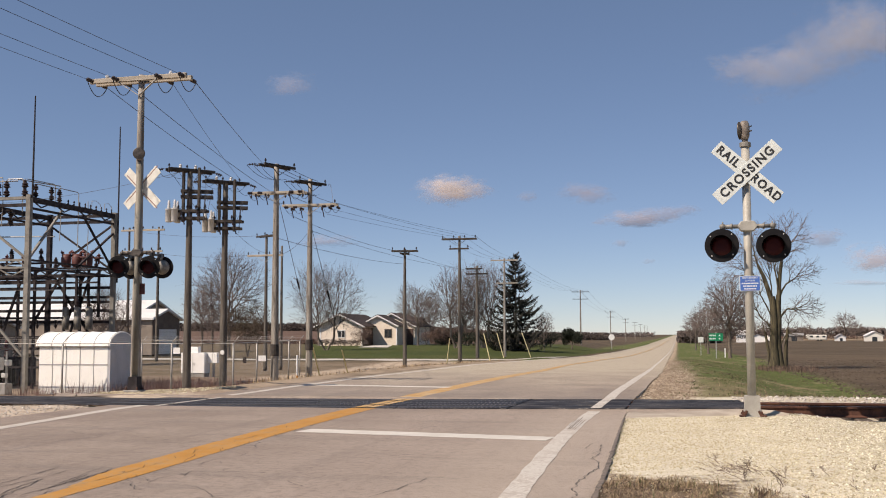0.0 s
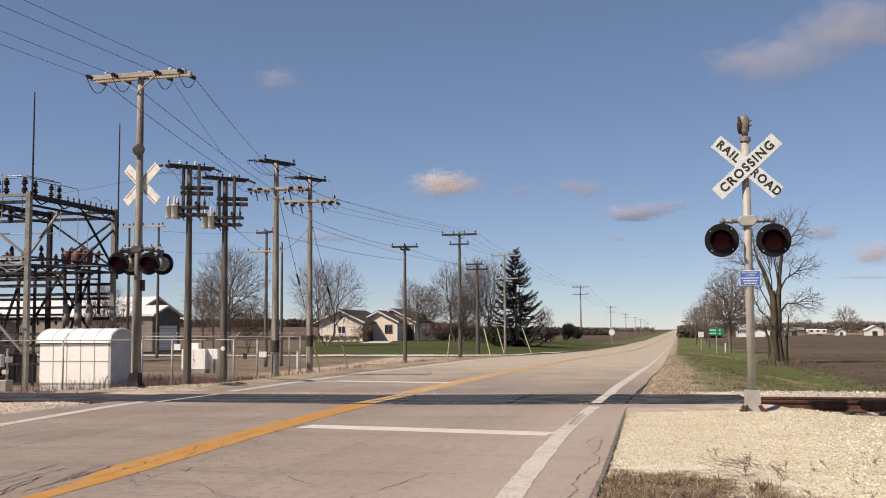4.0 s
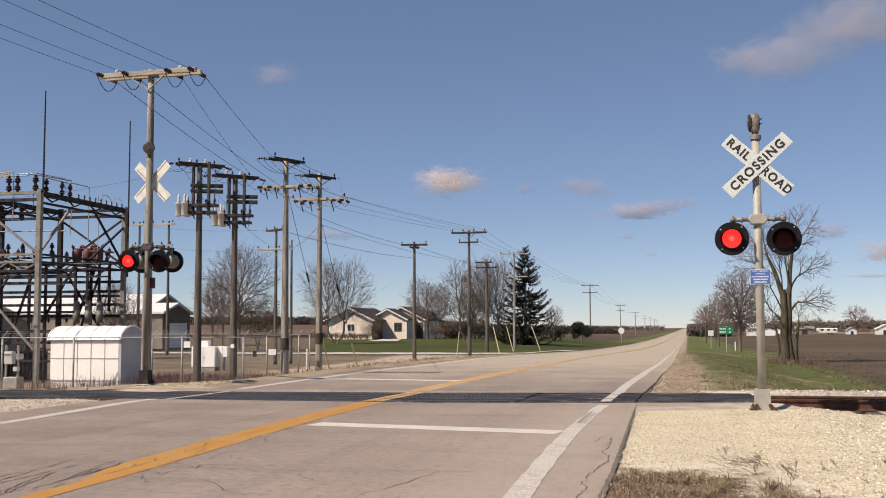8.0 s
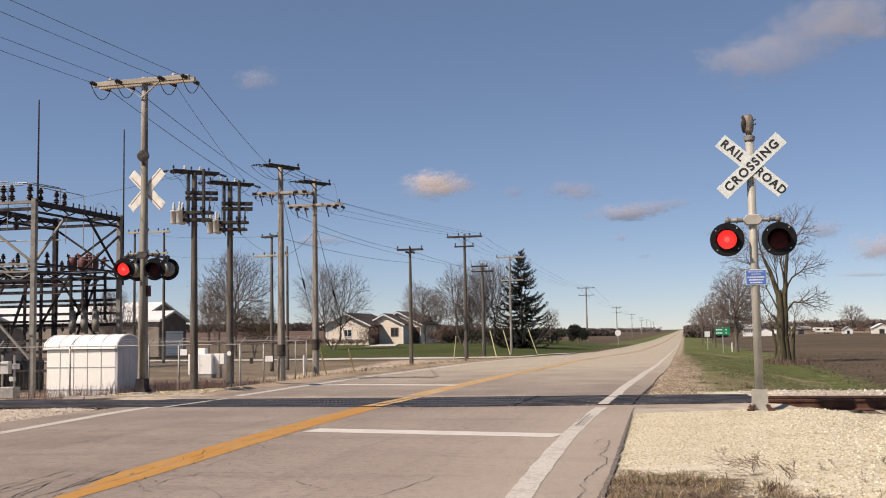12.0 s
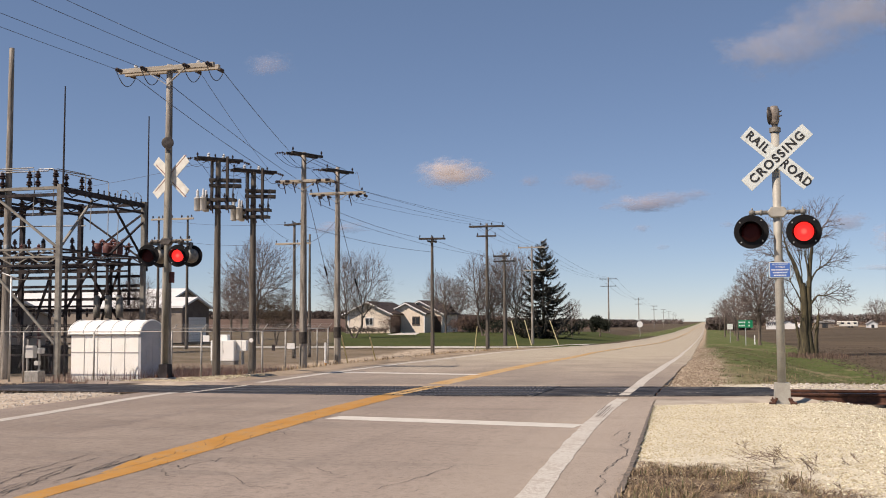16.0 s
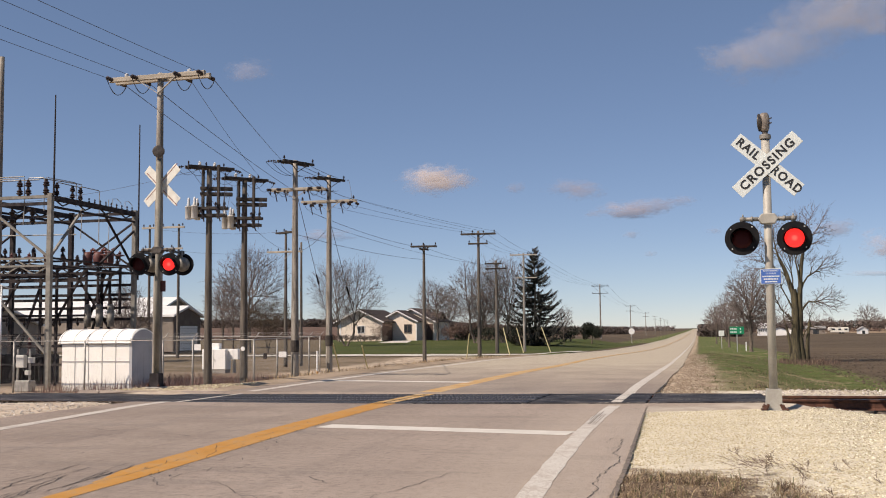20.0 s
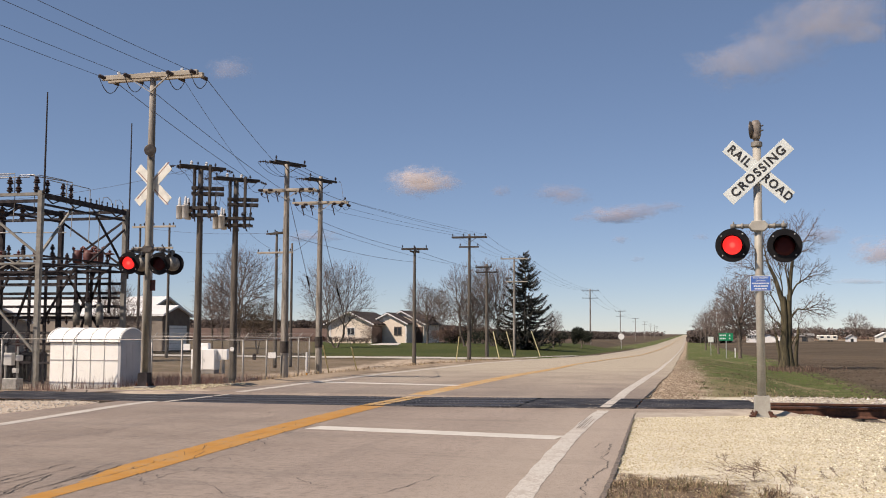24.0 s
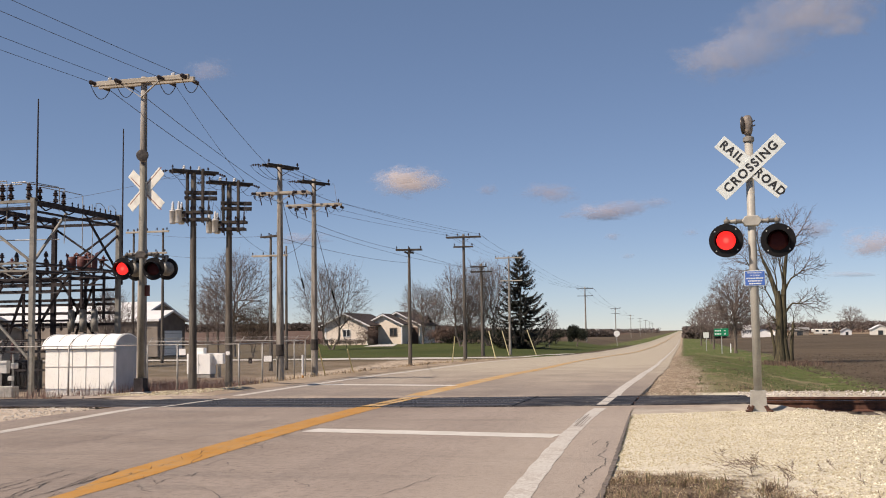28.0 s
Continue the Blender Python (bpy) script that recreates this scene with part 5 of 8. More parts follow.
    for zz, hl in ((11.0, 2.2), (9.0, 2.0), (8.0, 2.0)):
        bm = bmesh.new()
        box(bm, (0, 0, zz), (hl * 2, 0.12, 0.18), bevel=0.01)
        part("crossarm", bm, "arm_light", hf)
        for i in range(5):
            put_insulator(hf, -hl + 0.2 + i * (2 * hl - 0.4) / 4, 0, zz + 0.08, 1.4)
    # bare pole at the yard's edge and one by the track behind the camera
    utility_pole(-31.9, 42.3, -1.2, 14.4, 0.17, [], "wood_pole", "tall plain wooden pole beside the switch frame")
    utility_pole(-13.1, -22, -0.3, 7.9, 0.13, [(7.75, 1.35, 0, "arm_light", 0, True, 4, 0.42)], "wood_pole")


def wire(a, b, drop=0.3, r=0.011, n=18):
    vs, fs = strand(sag(a, b, drop, n), r, 4)
    tagged(from_lists("wire", vs, fs, "wire"), "thin dark overhead wire between poles", "wire")


def wires():
    for x0, x1 in ((-14.33, -14.35), (-13.63, -13.6), (-12.46, -12.5), (-11.83, -11.85)):
        wire((x0, 23.05, 7.66), (x1, -22, 7.8), 0.45, 0.006, 26)
    wire((-11.83, 23.95, 7.66), (-19.35, 46.6, 9.45), 0.06, 0.009)
    wire((-12.46, 23.95, 7.66), (-18.15, 41.2, 7.85), 0.10, 0.006)
    wire((-13.63, 23.95, 7.66), (-19.0, 46.5, 8.15), 0.10, 0.009)
    wire((-14.33, 23.95, 7.66), (-18.25, 41.2, 7.80), 0.08, 0.009)
    for u, v in ((-19.15, -19.25), (-18.75, -18.85), (-18.35, -18.45)):
        wire((u, 46.7, 9.4), (v, 51.8, 9.35), 0.05, 0.012)
    for u, v in ((-19.95, -20.2), (-18.4, -18.8), (-17.4, -17.5)):
        wire((u, 46.7, 8.15), (v, 51.8, 8.15), 0.06, 0.012)
    for u, v in ((-20.25, -17.0), (-18.8, -16.2), (-17.5, -15.4), (-17.45, -14.55)):
        wire((u, 51.9, 8.18), (v, 75.8, 8.55), 0.10, 0.008)
    for u, v in ((-17.0, -20.45), (-16.2, -19.5), (-15.4, -18.5), (-14.55, -17.5)):
        wire((u, 75.9, 8.55), (v, 116, 9.8), 0.35, 0.009)
    for u, v in ((-20.45, -22.5), (-19.5, -21.4), (-18.5, -20.2), (-17.5, -19.1)):
        wire((u, 116, 9.8), (v, 230, 10.75), 1.0, 0.010)
    for u in (-22.5, -20.8, -19.1):
        wire((u, 230, 10.75), (u - 1.2, 354, 8.9), 1.2, 0.016)
        wire((u - 1.2, 354, 8.9), (u - 3.9, 514, 8.7), 1.2, 0.018)
    wire((-18.87, 52.0, 6.75), (-18.6, 99, 7.4), 0.4, 0.010)
    wire((-18.74, 46.8, 5.9), (-19.1, 72.2, 6.3), 0.2, 0.012)
    wire((-19.9, 72.3, 7.3), (-20.0, 51.9, 7.6), 0.2, 0.012)
    wire((-19.1, 72.3, 7.2), (-18.9, 99, 7.3), 0.2, 0.012)
    wire((-28.8, 70, 8.4), (-49.9, 88, 11.0), 0.3, 0.012)
    wire((-28.0, 70, 7.0), (-19.0, 51.8, 6.6), 0.3, 0.011)
    wire((-29.9, 70, 7.0), (-48.0, 88, 9.0), 0.3, 0.012)
    wire((-28.8, 70, 7.1), (-19.6, 41.4, 6.9), 0.4, 0.009)
    wire((-34, 44, 7.6), (-19.9, 39.4, 8.05), 0.3, 0.008)
    # a single wire that passes high over the gravel
    wire((-12.46, -22, 7.85), (60, 19.5, 9.5), 0.4, 0.010)
    # guys with their insulators and yellow guards
    for (x, y, z), (gx, gy) in (((-18.74, 46.9, 7.9), (-21.0, 59.6)), ((-18.87, 52.0, 7.0), (-19.2, 59.6))):
        a, b = Vector((x, y, z)), Vector((gx, gy, ground_z(gx, gy)))
        gy_ = thing("guy_wire", "steel guy wire with a pale yellow guard", "guy wire", 0, 0, 0)
        vs, fs = strand([a, b], 0.014, 5)
        from_lists("strand", vs, fs, "wire", gy_)
        bm = bmesh.new()
        m_, n_ = a.lerp(b, 0.40), a.lerp(b, 0.45)
        tube(bm, m_, n_, 0.045, n=8)
        part("guy_insulator", bm, "black", gy_)
        bm = bmesh.new()
        tube(bm, a.lerp(b, 0.80), b, 0.04, n=8)
        part("guard", bm, "yellow_guard", gy_)
    for (x, y, dx, dy, hh) in ((-18.3, 82.6, 0.35, -0.5, 2.1), (-16.0, 89.7, -0.75, 1.0, 2.4), (-17.1, 103.6, -0.85, 1.0, 2.5), (-15.6, 112.5, -1.1, 1.0, 2.7)):
        z = ground_z(x, y)
        gd = thing("guy_guard", "pale yellow guy guard leaning from the grass", "guy guard", x, y, z)
        bm = bmesh.new()
        tube(bm, (0, 0, 0), (dx, dy, hh), 0.042, n=8)
        part("guard", bm, "yellow_guard", gd)
        vs, fs = strand([(dx, dy, hh), (dx * 3.2, dy * 3.2, hh * 3.0)], 0.012, 4)
        from_lists("strand", vs, fs, "wire", gd)


poles()
wires()


# ---- the fenced yard with its switch frame ----
def white_shed():
    sh = thing("equipment_shed", "white steel equipment shed with a rounded roof", "shed", -25.95, 41.2, -1.34)
    w, dpt, he, hr = 3.36, 2.0, 2.12, 0.62
    bm = bmesh.new()
    box(bm, (0, dpt / 2, he / 2), (w, dpt, he), bevel=0.01)
    part("body", bm, "shed", sh)
    bm = bmesh.new()
    n = 14
    ra, rb = [], []
    # rounded roof running along the front, arched from front to back
    for i in range(n + 1):
        w_ = math.pi * i / n
        yy, zz = dpt / 2 - (dpt / 2 + 0.10) * math.cos(w_), he + hr * math.sin(w_)
        ra.append(bm.verts.new((-w / 2 - 0.12, yy, zz)))
        rb.append(bm.verts.new((w / 2 + 0.12, yy, zz)))
    for i in range(n):
        bm.faces.new((ra[i], rb[i], rb[i + 1], ra[i + 1]))
    bm.faces.new(ra)
    bm.faces.new(rb[::-1])
    bm.faces.new((ra[0], ra[-1], rb[-1], rb[0]))
    bmesh.ops.recalc_face_normals(bm, faces=bm.faces)
    part("roof", bm, "shed", sh)
    for i in range(6):
        bm = bmesh.new()
        xx = -w / 2 - 0.05 + (w + 0.1) * i / 5
        pts = [(xx, dpt / 2 - (dpt / 2 + 0.112) * math.cos(math.pi * k / 12), he + (hr + 0.012) * math.sin(math.pi * k / 12)) for k in range(13)]
        for a, b in zip(pts, pts[1:]):
            bar(bm, a, b, 0.035)
        part("roof_rib", bm, "shed" if i % 2 else "white", sh)
    for i in range(1, 5):
        bm = bmesh.new()
        box(bm, (-w / 2 + w * i / 5, -0.006, he / 2), (0.03, 0.015, he - 0.06))
        part("wall_seam", bm, "seam", sh)
    bm = bmesh.new()
    box(bm, (0, -0.008, he * 0.62), (w, 0.018, 0.04))
    part("wall_rail", bm, "seam", sh)
    bm = bmesh.new()
    box(bm, (0, -0.02, he - 0.02), (w + 0.06, 0.05, 0.07))
    part("eave_trim", bm, "seam", sh)
    # end wall away from the sun, its shade painted as grey
    bm = bmesh.new()
    va, vb = [], []
    for px, pz in [(0.0, 0.02), (dpt, 0.02)] + [(dpt / 2 + dpt / 2 * math.cos(math.pi * k / 12), he + (hr - 0.03) * math.sin(math.pi * k / 12)) for k in range(13)]:
        va.append(bm.verts.new((w / 2 + 0.123, px, pz)))
        vb.append(bm.verts.new((w / 2 - 0.01, px, pz)))
    bm.faces.new(va)
    bm.faces.new(vb[::-1])
    for k in range(len(va)):
        k2 = (k + 1) % len(va)
        bm.faces.new((va[k], vb[k], vb[k2], va[k2]))
    bmesh.ops.recalc_face_normals(bm, faces=bm.faces)
    part("end_wall", bm, "shed_end_shade", sh, "ribbed end wall, greyed for the shade on it")
    for i in range(1, 4):
        bm = bmesh.new()
        box(bm, (w / 2 + 0.125, dpt * i / 4, he / 2 + 0.1), (0.015, 0.03, he + 0.3))
        part("end_seam", bm, "shed_end_shade", sh)


def chain_fence():
    fz = thing("chain_link_fence", "galvanised chain-link fence topped with barbed wire", "fence", 0, 0, 0)
    h = 2.24

    def run(pts):
        for (a, b) in zip(pts, pts[1:]):
            a, b = Vector(a), Vector(b)
            length = (b - a).length
            me = bpy.data.meshes.new("chain_link")
            me.from_pydata([a + Vector((0, 0, 0.05)), b + Vector((0, 0, 0.05)), b + Vector((0, 0, h - 0.03)), a + Vector((0, 0, h - 0.03))], [], [(0, 1, 2, 3)])
            uv = me.uv_layers.new()
            for i, c in enumerate(((0, 0), (length / 0.1, 0), (length / 0.1, h / 0.1), (0, h / 0.1))):
                uv.data[i].uv = c
            me.materials.append(M["chain"])
            o = new("chain_link", me)
            o.parent = fz
            bm = bmesh.new()
            tube(bm, a + Vector((0, 0, h)), b + Vector((0, 0, h)), 0.021, n=8)
            part("top_rail", bm, "galv_old", fz)
            for k, (oy, oz) in enumerate(((-0.08, 0.09), (-0.17, 0.18), (-0.26, 0.27))):
                side = (b - a).normalized().cross(Vector((0, 0, 1)))
                vs, fs = strand([a - side * oy + Vector((0, 0, h + oz)), b - side * oy + Vector((0, 0, h + oz))], 0.004, 4)
                from_lists("barbed_wire", vs, fs, "galv_old", fz)

    def posts(pts, arm):
        for p in pts:
            p = Vector(p)
            bm = bmesh.new()
            tube(bm, p - Vector((0, 0, 0.2)), p + Vector((0, 0, h + 0.02)), 0.04, n=10)
            tube(bm, p + Vector((0, 0, h)), p + Vector((*arm, h + 0.30)), 0.02, n=6)
            part("post", bm, "galv_old", fz, "", True)

    front = [(-64, 40.0), (-56, 40.0), (-50, 40.0), (-44, 40.0), (-38, 40.0), (-34.3, 40.0), (-30.9, 40.0), (-29.2, 40.0), (-25.7, 40.0), (-22.0, 40.0), (-20.72, 40.2), (-17.95, 40.2)]
    side = [(-17.95, 40.2), (-19.35, 46.0), (-20.8, 52.0), (-22.0, 57.0), (-23.2, 62.0)]
    for line, arm in ((front, (0.22, 0.05)), (side, (0.26, 0.0))):
        pts = [(x, y, -1.34) for x, y in line]
        run(pts)
        posts(pts if line is front else pts[1:], arm)
    back = [(-23.2, 62, -1.34), (-33, 66, -1.34), (-46, 67, -1.34)]
    run(back)
    posts(back[1:], (0, 0.2))


def member(parent, name, a, b, w, mat, h=None):
    return part(name, bar(bmesh.new(), a, b, w, h), mat, parent)


def post_insulator(parent, x, y, z, s=1.0, up=True):
    k = 1 if up else -1
    prof = [(0.0, 0.0), (0.09, 0.0)]
    for i in range(2):
        prof += [(0.06, 0.06 + 0.36 * i), (0.17, 0.12 + 0.36 * i), (0.10, 0.19 + 0.36 * i), (0.15, 0.23 + 0.36 * i), (0.07, 0.31 + 0.36 * i)]
    prof += [(0.08, 0.74), (0.0, 0.78)]
    b = lathe(bmesh.new(), [(r * s, zz * k * s) for r, zz in prof], Matrix.Translation((x, y, z)), 9)
    return part("post_insulator", b, "porcelain", parent)


def substation():
    ss = thing("switch_frame", "steel substation switch frame with insulators and busbars", "substation", 0, 0, 0)
    X0, X1, Y0, Y1, ZT, ZG = -40.0, -28.9, 42.0, 49.4, 7.55, -1.5
    # front row mostly in the paler steel colour, the rows behind mostly darker
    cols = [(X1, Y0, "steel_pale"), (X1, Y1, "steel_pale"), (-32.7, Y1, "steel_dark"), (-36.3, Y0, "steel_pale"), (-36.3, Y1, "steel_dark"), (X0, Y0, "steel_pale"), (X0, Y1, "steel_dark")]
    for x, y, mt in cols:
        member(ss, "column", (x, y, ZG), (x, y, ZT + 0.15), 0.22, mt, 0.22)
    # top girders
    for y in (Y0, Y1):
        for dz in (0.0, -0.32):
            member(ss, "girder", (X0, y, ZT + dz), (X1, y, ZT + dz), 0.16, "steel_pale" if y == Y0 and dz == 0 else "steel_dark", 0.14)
    for x in (X1, -32.7, -36.3, X0):
        bm = bmesh.new()
        box(bm, (x, (Y0 + Y1) / 2, ZT - 0.05), (0.18, Y1 - Y0, 0.24), bevel=0.01)
        box(bm, (x, (Y0 + Y1) / 2, ZT - 0.46), (0.12, Y1 - Y0, 0.10), bevel=0.01)
        part("girder", bm, "steel_dark", ss)
        n = 8
        for i in range(n):
            ya, yb = Y0 + (Y1 - Y0) * i / n, Y0 + (Y1 - Y0) * (i + 1) / n
            bm = bmesh.new()
            bar(bm, (x, ya, ZT - (0.35 if i % 2 else 0)), (x, yb, ZT - (0 if i % 2 else 0.35)), 0.05)
            part("lacing", bm, "steel_dark", ss)
    # knee and cross braces
    for x in (X1, -36.3):
        member(ss, "brace", (x, Y0 + 0.2, 4.9), (x, Y0 + 2.6, ZT - 0.3), 0.10, "steel_pale")
        member(ss, "brace", (x, Y1, 4.6), (x, Y0 + 4.4, ZT - 0.3), 0.09, "steel_dark")
        member(ss, "brace", (x, Y1 - 3.4, 4.6), (x, Y1, ZT - 0.9), 0.09, "steel_dark")
    member(ss, "brace", (X1, Y0, 4.7), (-32.2, Y0, 7.1), 0.10, "steel_pale")
    member(ss, "brace", (-34.2, Y0 + 0.3, 4.7), (-30.6, Y0 + 1.0, 7.2), 0.11, "steel_dark")
    member(ss, "brace", (-36.3, Y0, 4.7), (-33.0, Y0, 7.1), 0.12, "steel_dark")
    member(ss, "brace", (-32.7, Y1, 4.6), (X1, Y1, 7.1), 0.09, "steel_dark")
    member(ss, "brace", (-32.7, Y1, 7.1), (X1, Y1, 4.6), 0.09, "steel_dark")
    # middle deck of beams
    for z, mt in ((4.70, "steel_dark"), (4.35, "steel_dark")):
        for y in (Y0, Y0 + 2.2, Y1 - 1.5, Y1):
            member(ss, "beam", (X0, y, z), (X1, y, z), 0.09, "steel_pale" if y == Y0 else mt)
        for x in (X0, -36.3, -32.7, X1):
            member(ss, "beam", (x, Y0, z), (x, Y1, z), 0.09, mt)
    for y in (Y0, Y1):
        n = 18
        bm = bmesh.new()
        for i in range(n):
            xa, xb = X0 + (X1 - X0) * i / n, X0 + (X1 - X0) * (i + 1) / n
            bar(bm, (xa, y, 4.70 if i % 2 else 4.35), (xb, y, 4.35 if i % 2 else 4.70), 0.05)
        part("deck_lacing", bm, "steel_pale" if y == Y0 else "steel_dark", ss)
    # truss skirts under the deck
    for y in (Y0, Y0 + 2.2, Y1 - 1.5):
        member(ss, "chord", (X0, y, 3.95), (X1, y, 3.95), 0.09, "steel_dark")
        n = 14
        for i in range(n):
            xa, xb = X0 + (X1 - X0) * i / n, X0 + (X1 - X0) * (i + 1) / n
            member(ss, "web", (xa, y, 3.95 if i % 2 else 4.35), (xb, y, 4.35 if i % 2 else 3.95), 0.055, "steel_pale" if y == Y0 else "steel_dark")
    for i in range(9):
        x = -37.8 + i * 1.0
        cl = part("clamp", box(bmesh.new(), (x, Y0 + 0.1, 4.86), (0.16, 0.14, 0.2), bevel=0.02), "galv" if i % 3 == 0 else "steel_dark", ss)
        post_insulator(ss, x + 0.4, Y0 + 0.1, 4.35, 0.5, False)
        post_insulator(ss, x + 0.2, Y0 + 3.4, 2.0, 0.55, False)
    # operating rods from the deck down
    for x in (-31.6, -30.9, -30.2, -29.6):
        member(ss, "rod", (x, Y1 - 0.2, 2.2), (x, Y1 - 0.2, 4.7), 0.11, "steel_dark")
    # lower rails of the back frame
    for z in (3.75, 3.25, 3.0, 2.55, 1.95, 1.15, 0.55):
        member(ss, "rail", (X0, Y1, z), (X1, Y1, z), 0.10, "steel_dark", 0.14)
    for z in (3.9, 2.1, 0.6, -0.3):
        member(ss, "rail", (X0, Y0 + 3.4, z), (-29.2, Y0 + 3.4, z), 0.10, "steel_dark")
    for x in (-38.2, -34.5, -30.8):
        member(ss, "strut", (x, Y1, -1.34), (x, Y1, 4.4), 0.12, "steel_dark")
        member(ss, "strut", (x, Y0 + 3.4, -1.34), (x, Y0 + 3.4, 4.4), 0.11, "steel_dark")
    for (x0, z0, x1, z1, y) in ((-32.7, -1.0, -30.6, 4.4, Y1), (-31.8, 0.2, -30.2, 4.4, Y1), (-30.0, 1.0, -32.4, 4.4, Y1), (-36.0, -1.0, -32.9, 3.9, Y0 + 3.4), (-33.4, -1.0, -31.6, 3.9, Y0 + 3.4),
                                (-36.3, 3.6, -33.4, 4.6, Y0), (-33.2, 4.5, -28.9, 0.2, Y0), (-36.0, -1.2, -33.0, 3.6, Y0), (-29.2, 4.4, -31.0, 1.6, Y0 + 3.4)):
        member(ss, "diagonal", (x0, y, z0), (x1, y, z1), 0.10, "steel_dark" if y != Y0 else "steel_pale")
    # insulator rows on top and below
    for dx in (0.25, 1.2, 1.65, 3.1, 3.55, 5.0, 5.45, 6.9, 7.35, 8.8):
        post_insulator(ss, X1 - dx, Y0, ZT + 0.06, 1.0)
    for dy in (0.45, 1.7, 2.35):
        post_insulator(ss, X1, Y0 + dy, ZT + 0.06, 0.85)
    for i in range(9):
        post_insulator(ss, X1, Y0 + 3.1 + i * 0.5, ZT + 0.06, 0.32)
    # pipe loops over the insulator pairs
    for (a, b, low) in (((X1 - 1.65, Y0, 8.33), (X1 - 3.2, Y0, 8.33), 8.2), ((X1 - 1.2, Y0, 8.33), (X1 - 0.35, Y0, 8.33), 6.9), ((X1 - 0.25, Y0, 8.33), (X1, Y0 + 2.0, 8.33), 7.3), ((X1, Y0 + 0.45, 8.15), (X1, Y0 + 2.35, 8.15), 7.6),
                        ((X1, Y0 + 2.35, 8.2), (X1, Y0 + 4.0, 8.2), 5.6), ((X1 - 3.5, Y0, 8.33), (X1 - 5.0, Y0, 8.33), 8.2), ((X1 - 5.4, Y0, 8.33), (X1 - 6.9, Y0, 8.33), 8.2)):
        a, b = Vector(a), Vector(b)
        up = Vector((0, 0, 0.12))
        vs, fs = strand([a, a + up * 0.8, a.lerp(b, 0.06) + up, b.lerp(a, 0.06) + up, b + up * 0.7, Vector((b.x, b.y, low))], 0.022, 5)
        from_lists("pipe_loop", vs, fs, "galv_old", ss)
    for (x, ya, yb, z) in ((X1, Y0 + 5.2, Y0 + 6.0, 7.75), (X1, Y0 + 6.4, Y0 + 7.1, 7.75)):
        vs, fs = strand([(x, ya, z), (x, ya, z + 0.3), (x, (ya + yb) / 2, z + 0.36), (x, yb, z + 0.2), (x, yb, z)], 0.018, 5)
        from_lists("pipe_loop", vs, fs, "galv", ss)
    for i in range(6):
        post_insulator(ss, -29.7 - i * 0.8, Y0 + 2.2, 4.8, 0.8)
        post_insulator(ss, -29.9 - i * 0.8, Y1, 4.8, 0.8)
        post_insulator(ss, -30.2 - i * 1.1, Y0 + 0.5, ZT - 0.5, 0.95, False)
    # busbars and drops
    for (a, b) in (((X0, Y0 + 0.1, ZT + 1.0), (-30.4, Y0 + 0.1, ZT + 1.0)), ((-33.0, Y0 + 0.1, ZT + 0.82), (-29.6, Y0 + 0.1, ZT + 0.82)), ((-29.6, Y0 + 0.1, ZT + 0.9), (-29.0, Y0 + 2.6, ZT + 0.9)),
                   ((-37, Y0 + 0.4, 6.5), (-30, Y0 + 0.6, 6.4)), ((-36, Y0 + 2.5, 6.1), (-29.2, Y0 + 2.5, 6.0)), ((-40, Y0 + 3, 3.5), (-29.5, Y0 + 3, 3.45))):
        vs, fs = strand([a, b], 0.028, 6)
        from_lists("busbar", vs, fs, "galv_old", ss)
    for (x, y, za, zb) in ((-30.4, Y0 + 0.1, 8.5, 6.3), (-29.0, Y0 + 2.6, 8.4, 5.8), (-29.0, Y0 + 5.0, 8.0, 4.8), (-33.3, Y0 + 0.1, 6.5, 4.8), (-31.8, Y0 + 0.4, 6.5, 4.8)):
        vs, fs = strand([(x, y, za), (x + 0.05, y, (za + zb) / 2), (x, y, zb)], 0.02, 5)
        from_lists("drop", vs, fs, "galv_old", ss)
    # lightning rods
    for x, y, zt, zb in ((X1 + 0.15, Y0, 12.3, ZT), (X1 + 0.22, Y1, 12.3, 4.0)):
        bm = bmesh.new()
        tube(bm, (x, y, zb), (x, y, zt), 0.05, 0.03, n=7)
        part("lightning_rod", bm, "steel_dark", ss)
    # switches in oxide red on the deck
    for i in range(3):
        rc = thing("oil_switch", "oxide-red switch tank on the frame's deck", "switch", -31.1 + i * 0.62, Y1 - 0.9, 4.80)
        part("tank", lathe(bmesh.new(), [(0.0, 0.0), (0.20, 0.0), (0.25, 0.1), (0.26, 0.5), (0.15, 0.66), (0.0, 0.7)], n=14), "maroon", rc, "", True)
        for s in (-1, 1):
            bm = lathe(bmesh.new(), [(0.05, 0.0), (0.1, 0.06), (0.05, 0.12), (0.1, 0.18), (0.05, 0.24), (0.0, 0.34)], pose(s * 0.16, 0, 0.6, 0, 25 * s, 0), 8)
            part("bushing", bm, "maroon", rc)
    for dx, dy, zz in ((-33.4, 3.4, 5.05), (-32.4, 3.4, 5.05), (-31.5, 3.4, 5.0), (-30.3, 6.6, 5.35), (-29.8, 6.2, 5.3), (-29.4, 6.8, 5.3), (-34.6, 2.2, 5.0), (-35.8, 2.2, 5.0)):
        bm = lathe(bmesh.new(), [(0.0, -0.35), (0.04, -0.35), (0.05, -0.08), (0.26, -0.05), (0.25, 0.0), (0.06, 0.04), (0.10, 0.12), (0.04, 0.16), (0.0, 0.26)], pose(dx, Y0 + dy, zz), 12)
        part("disc_insulator", bm, "maroon", ss, "dull red disc insulator")
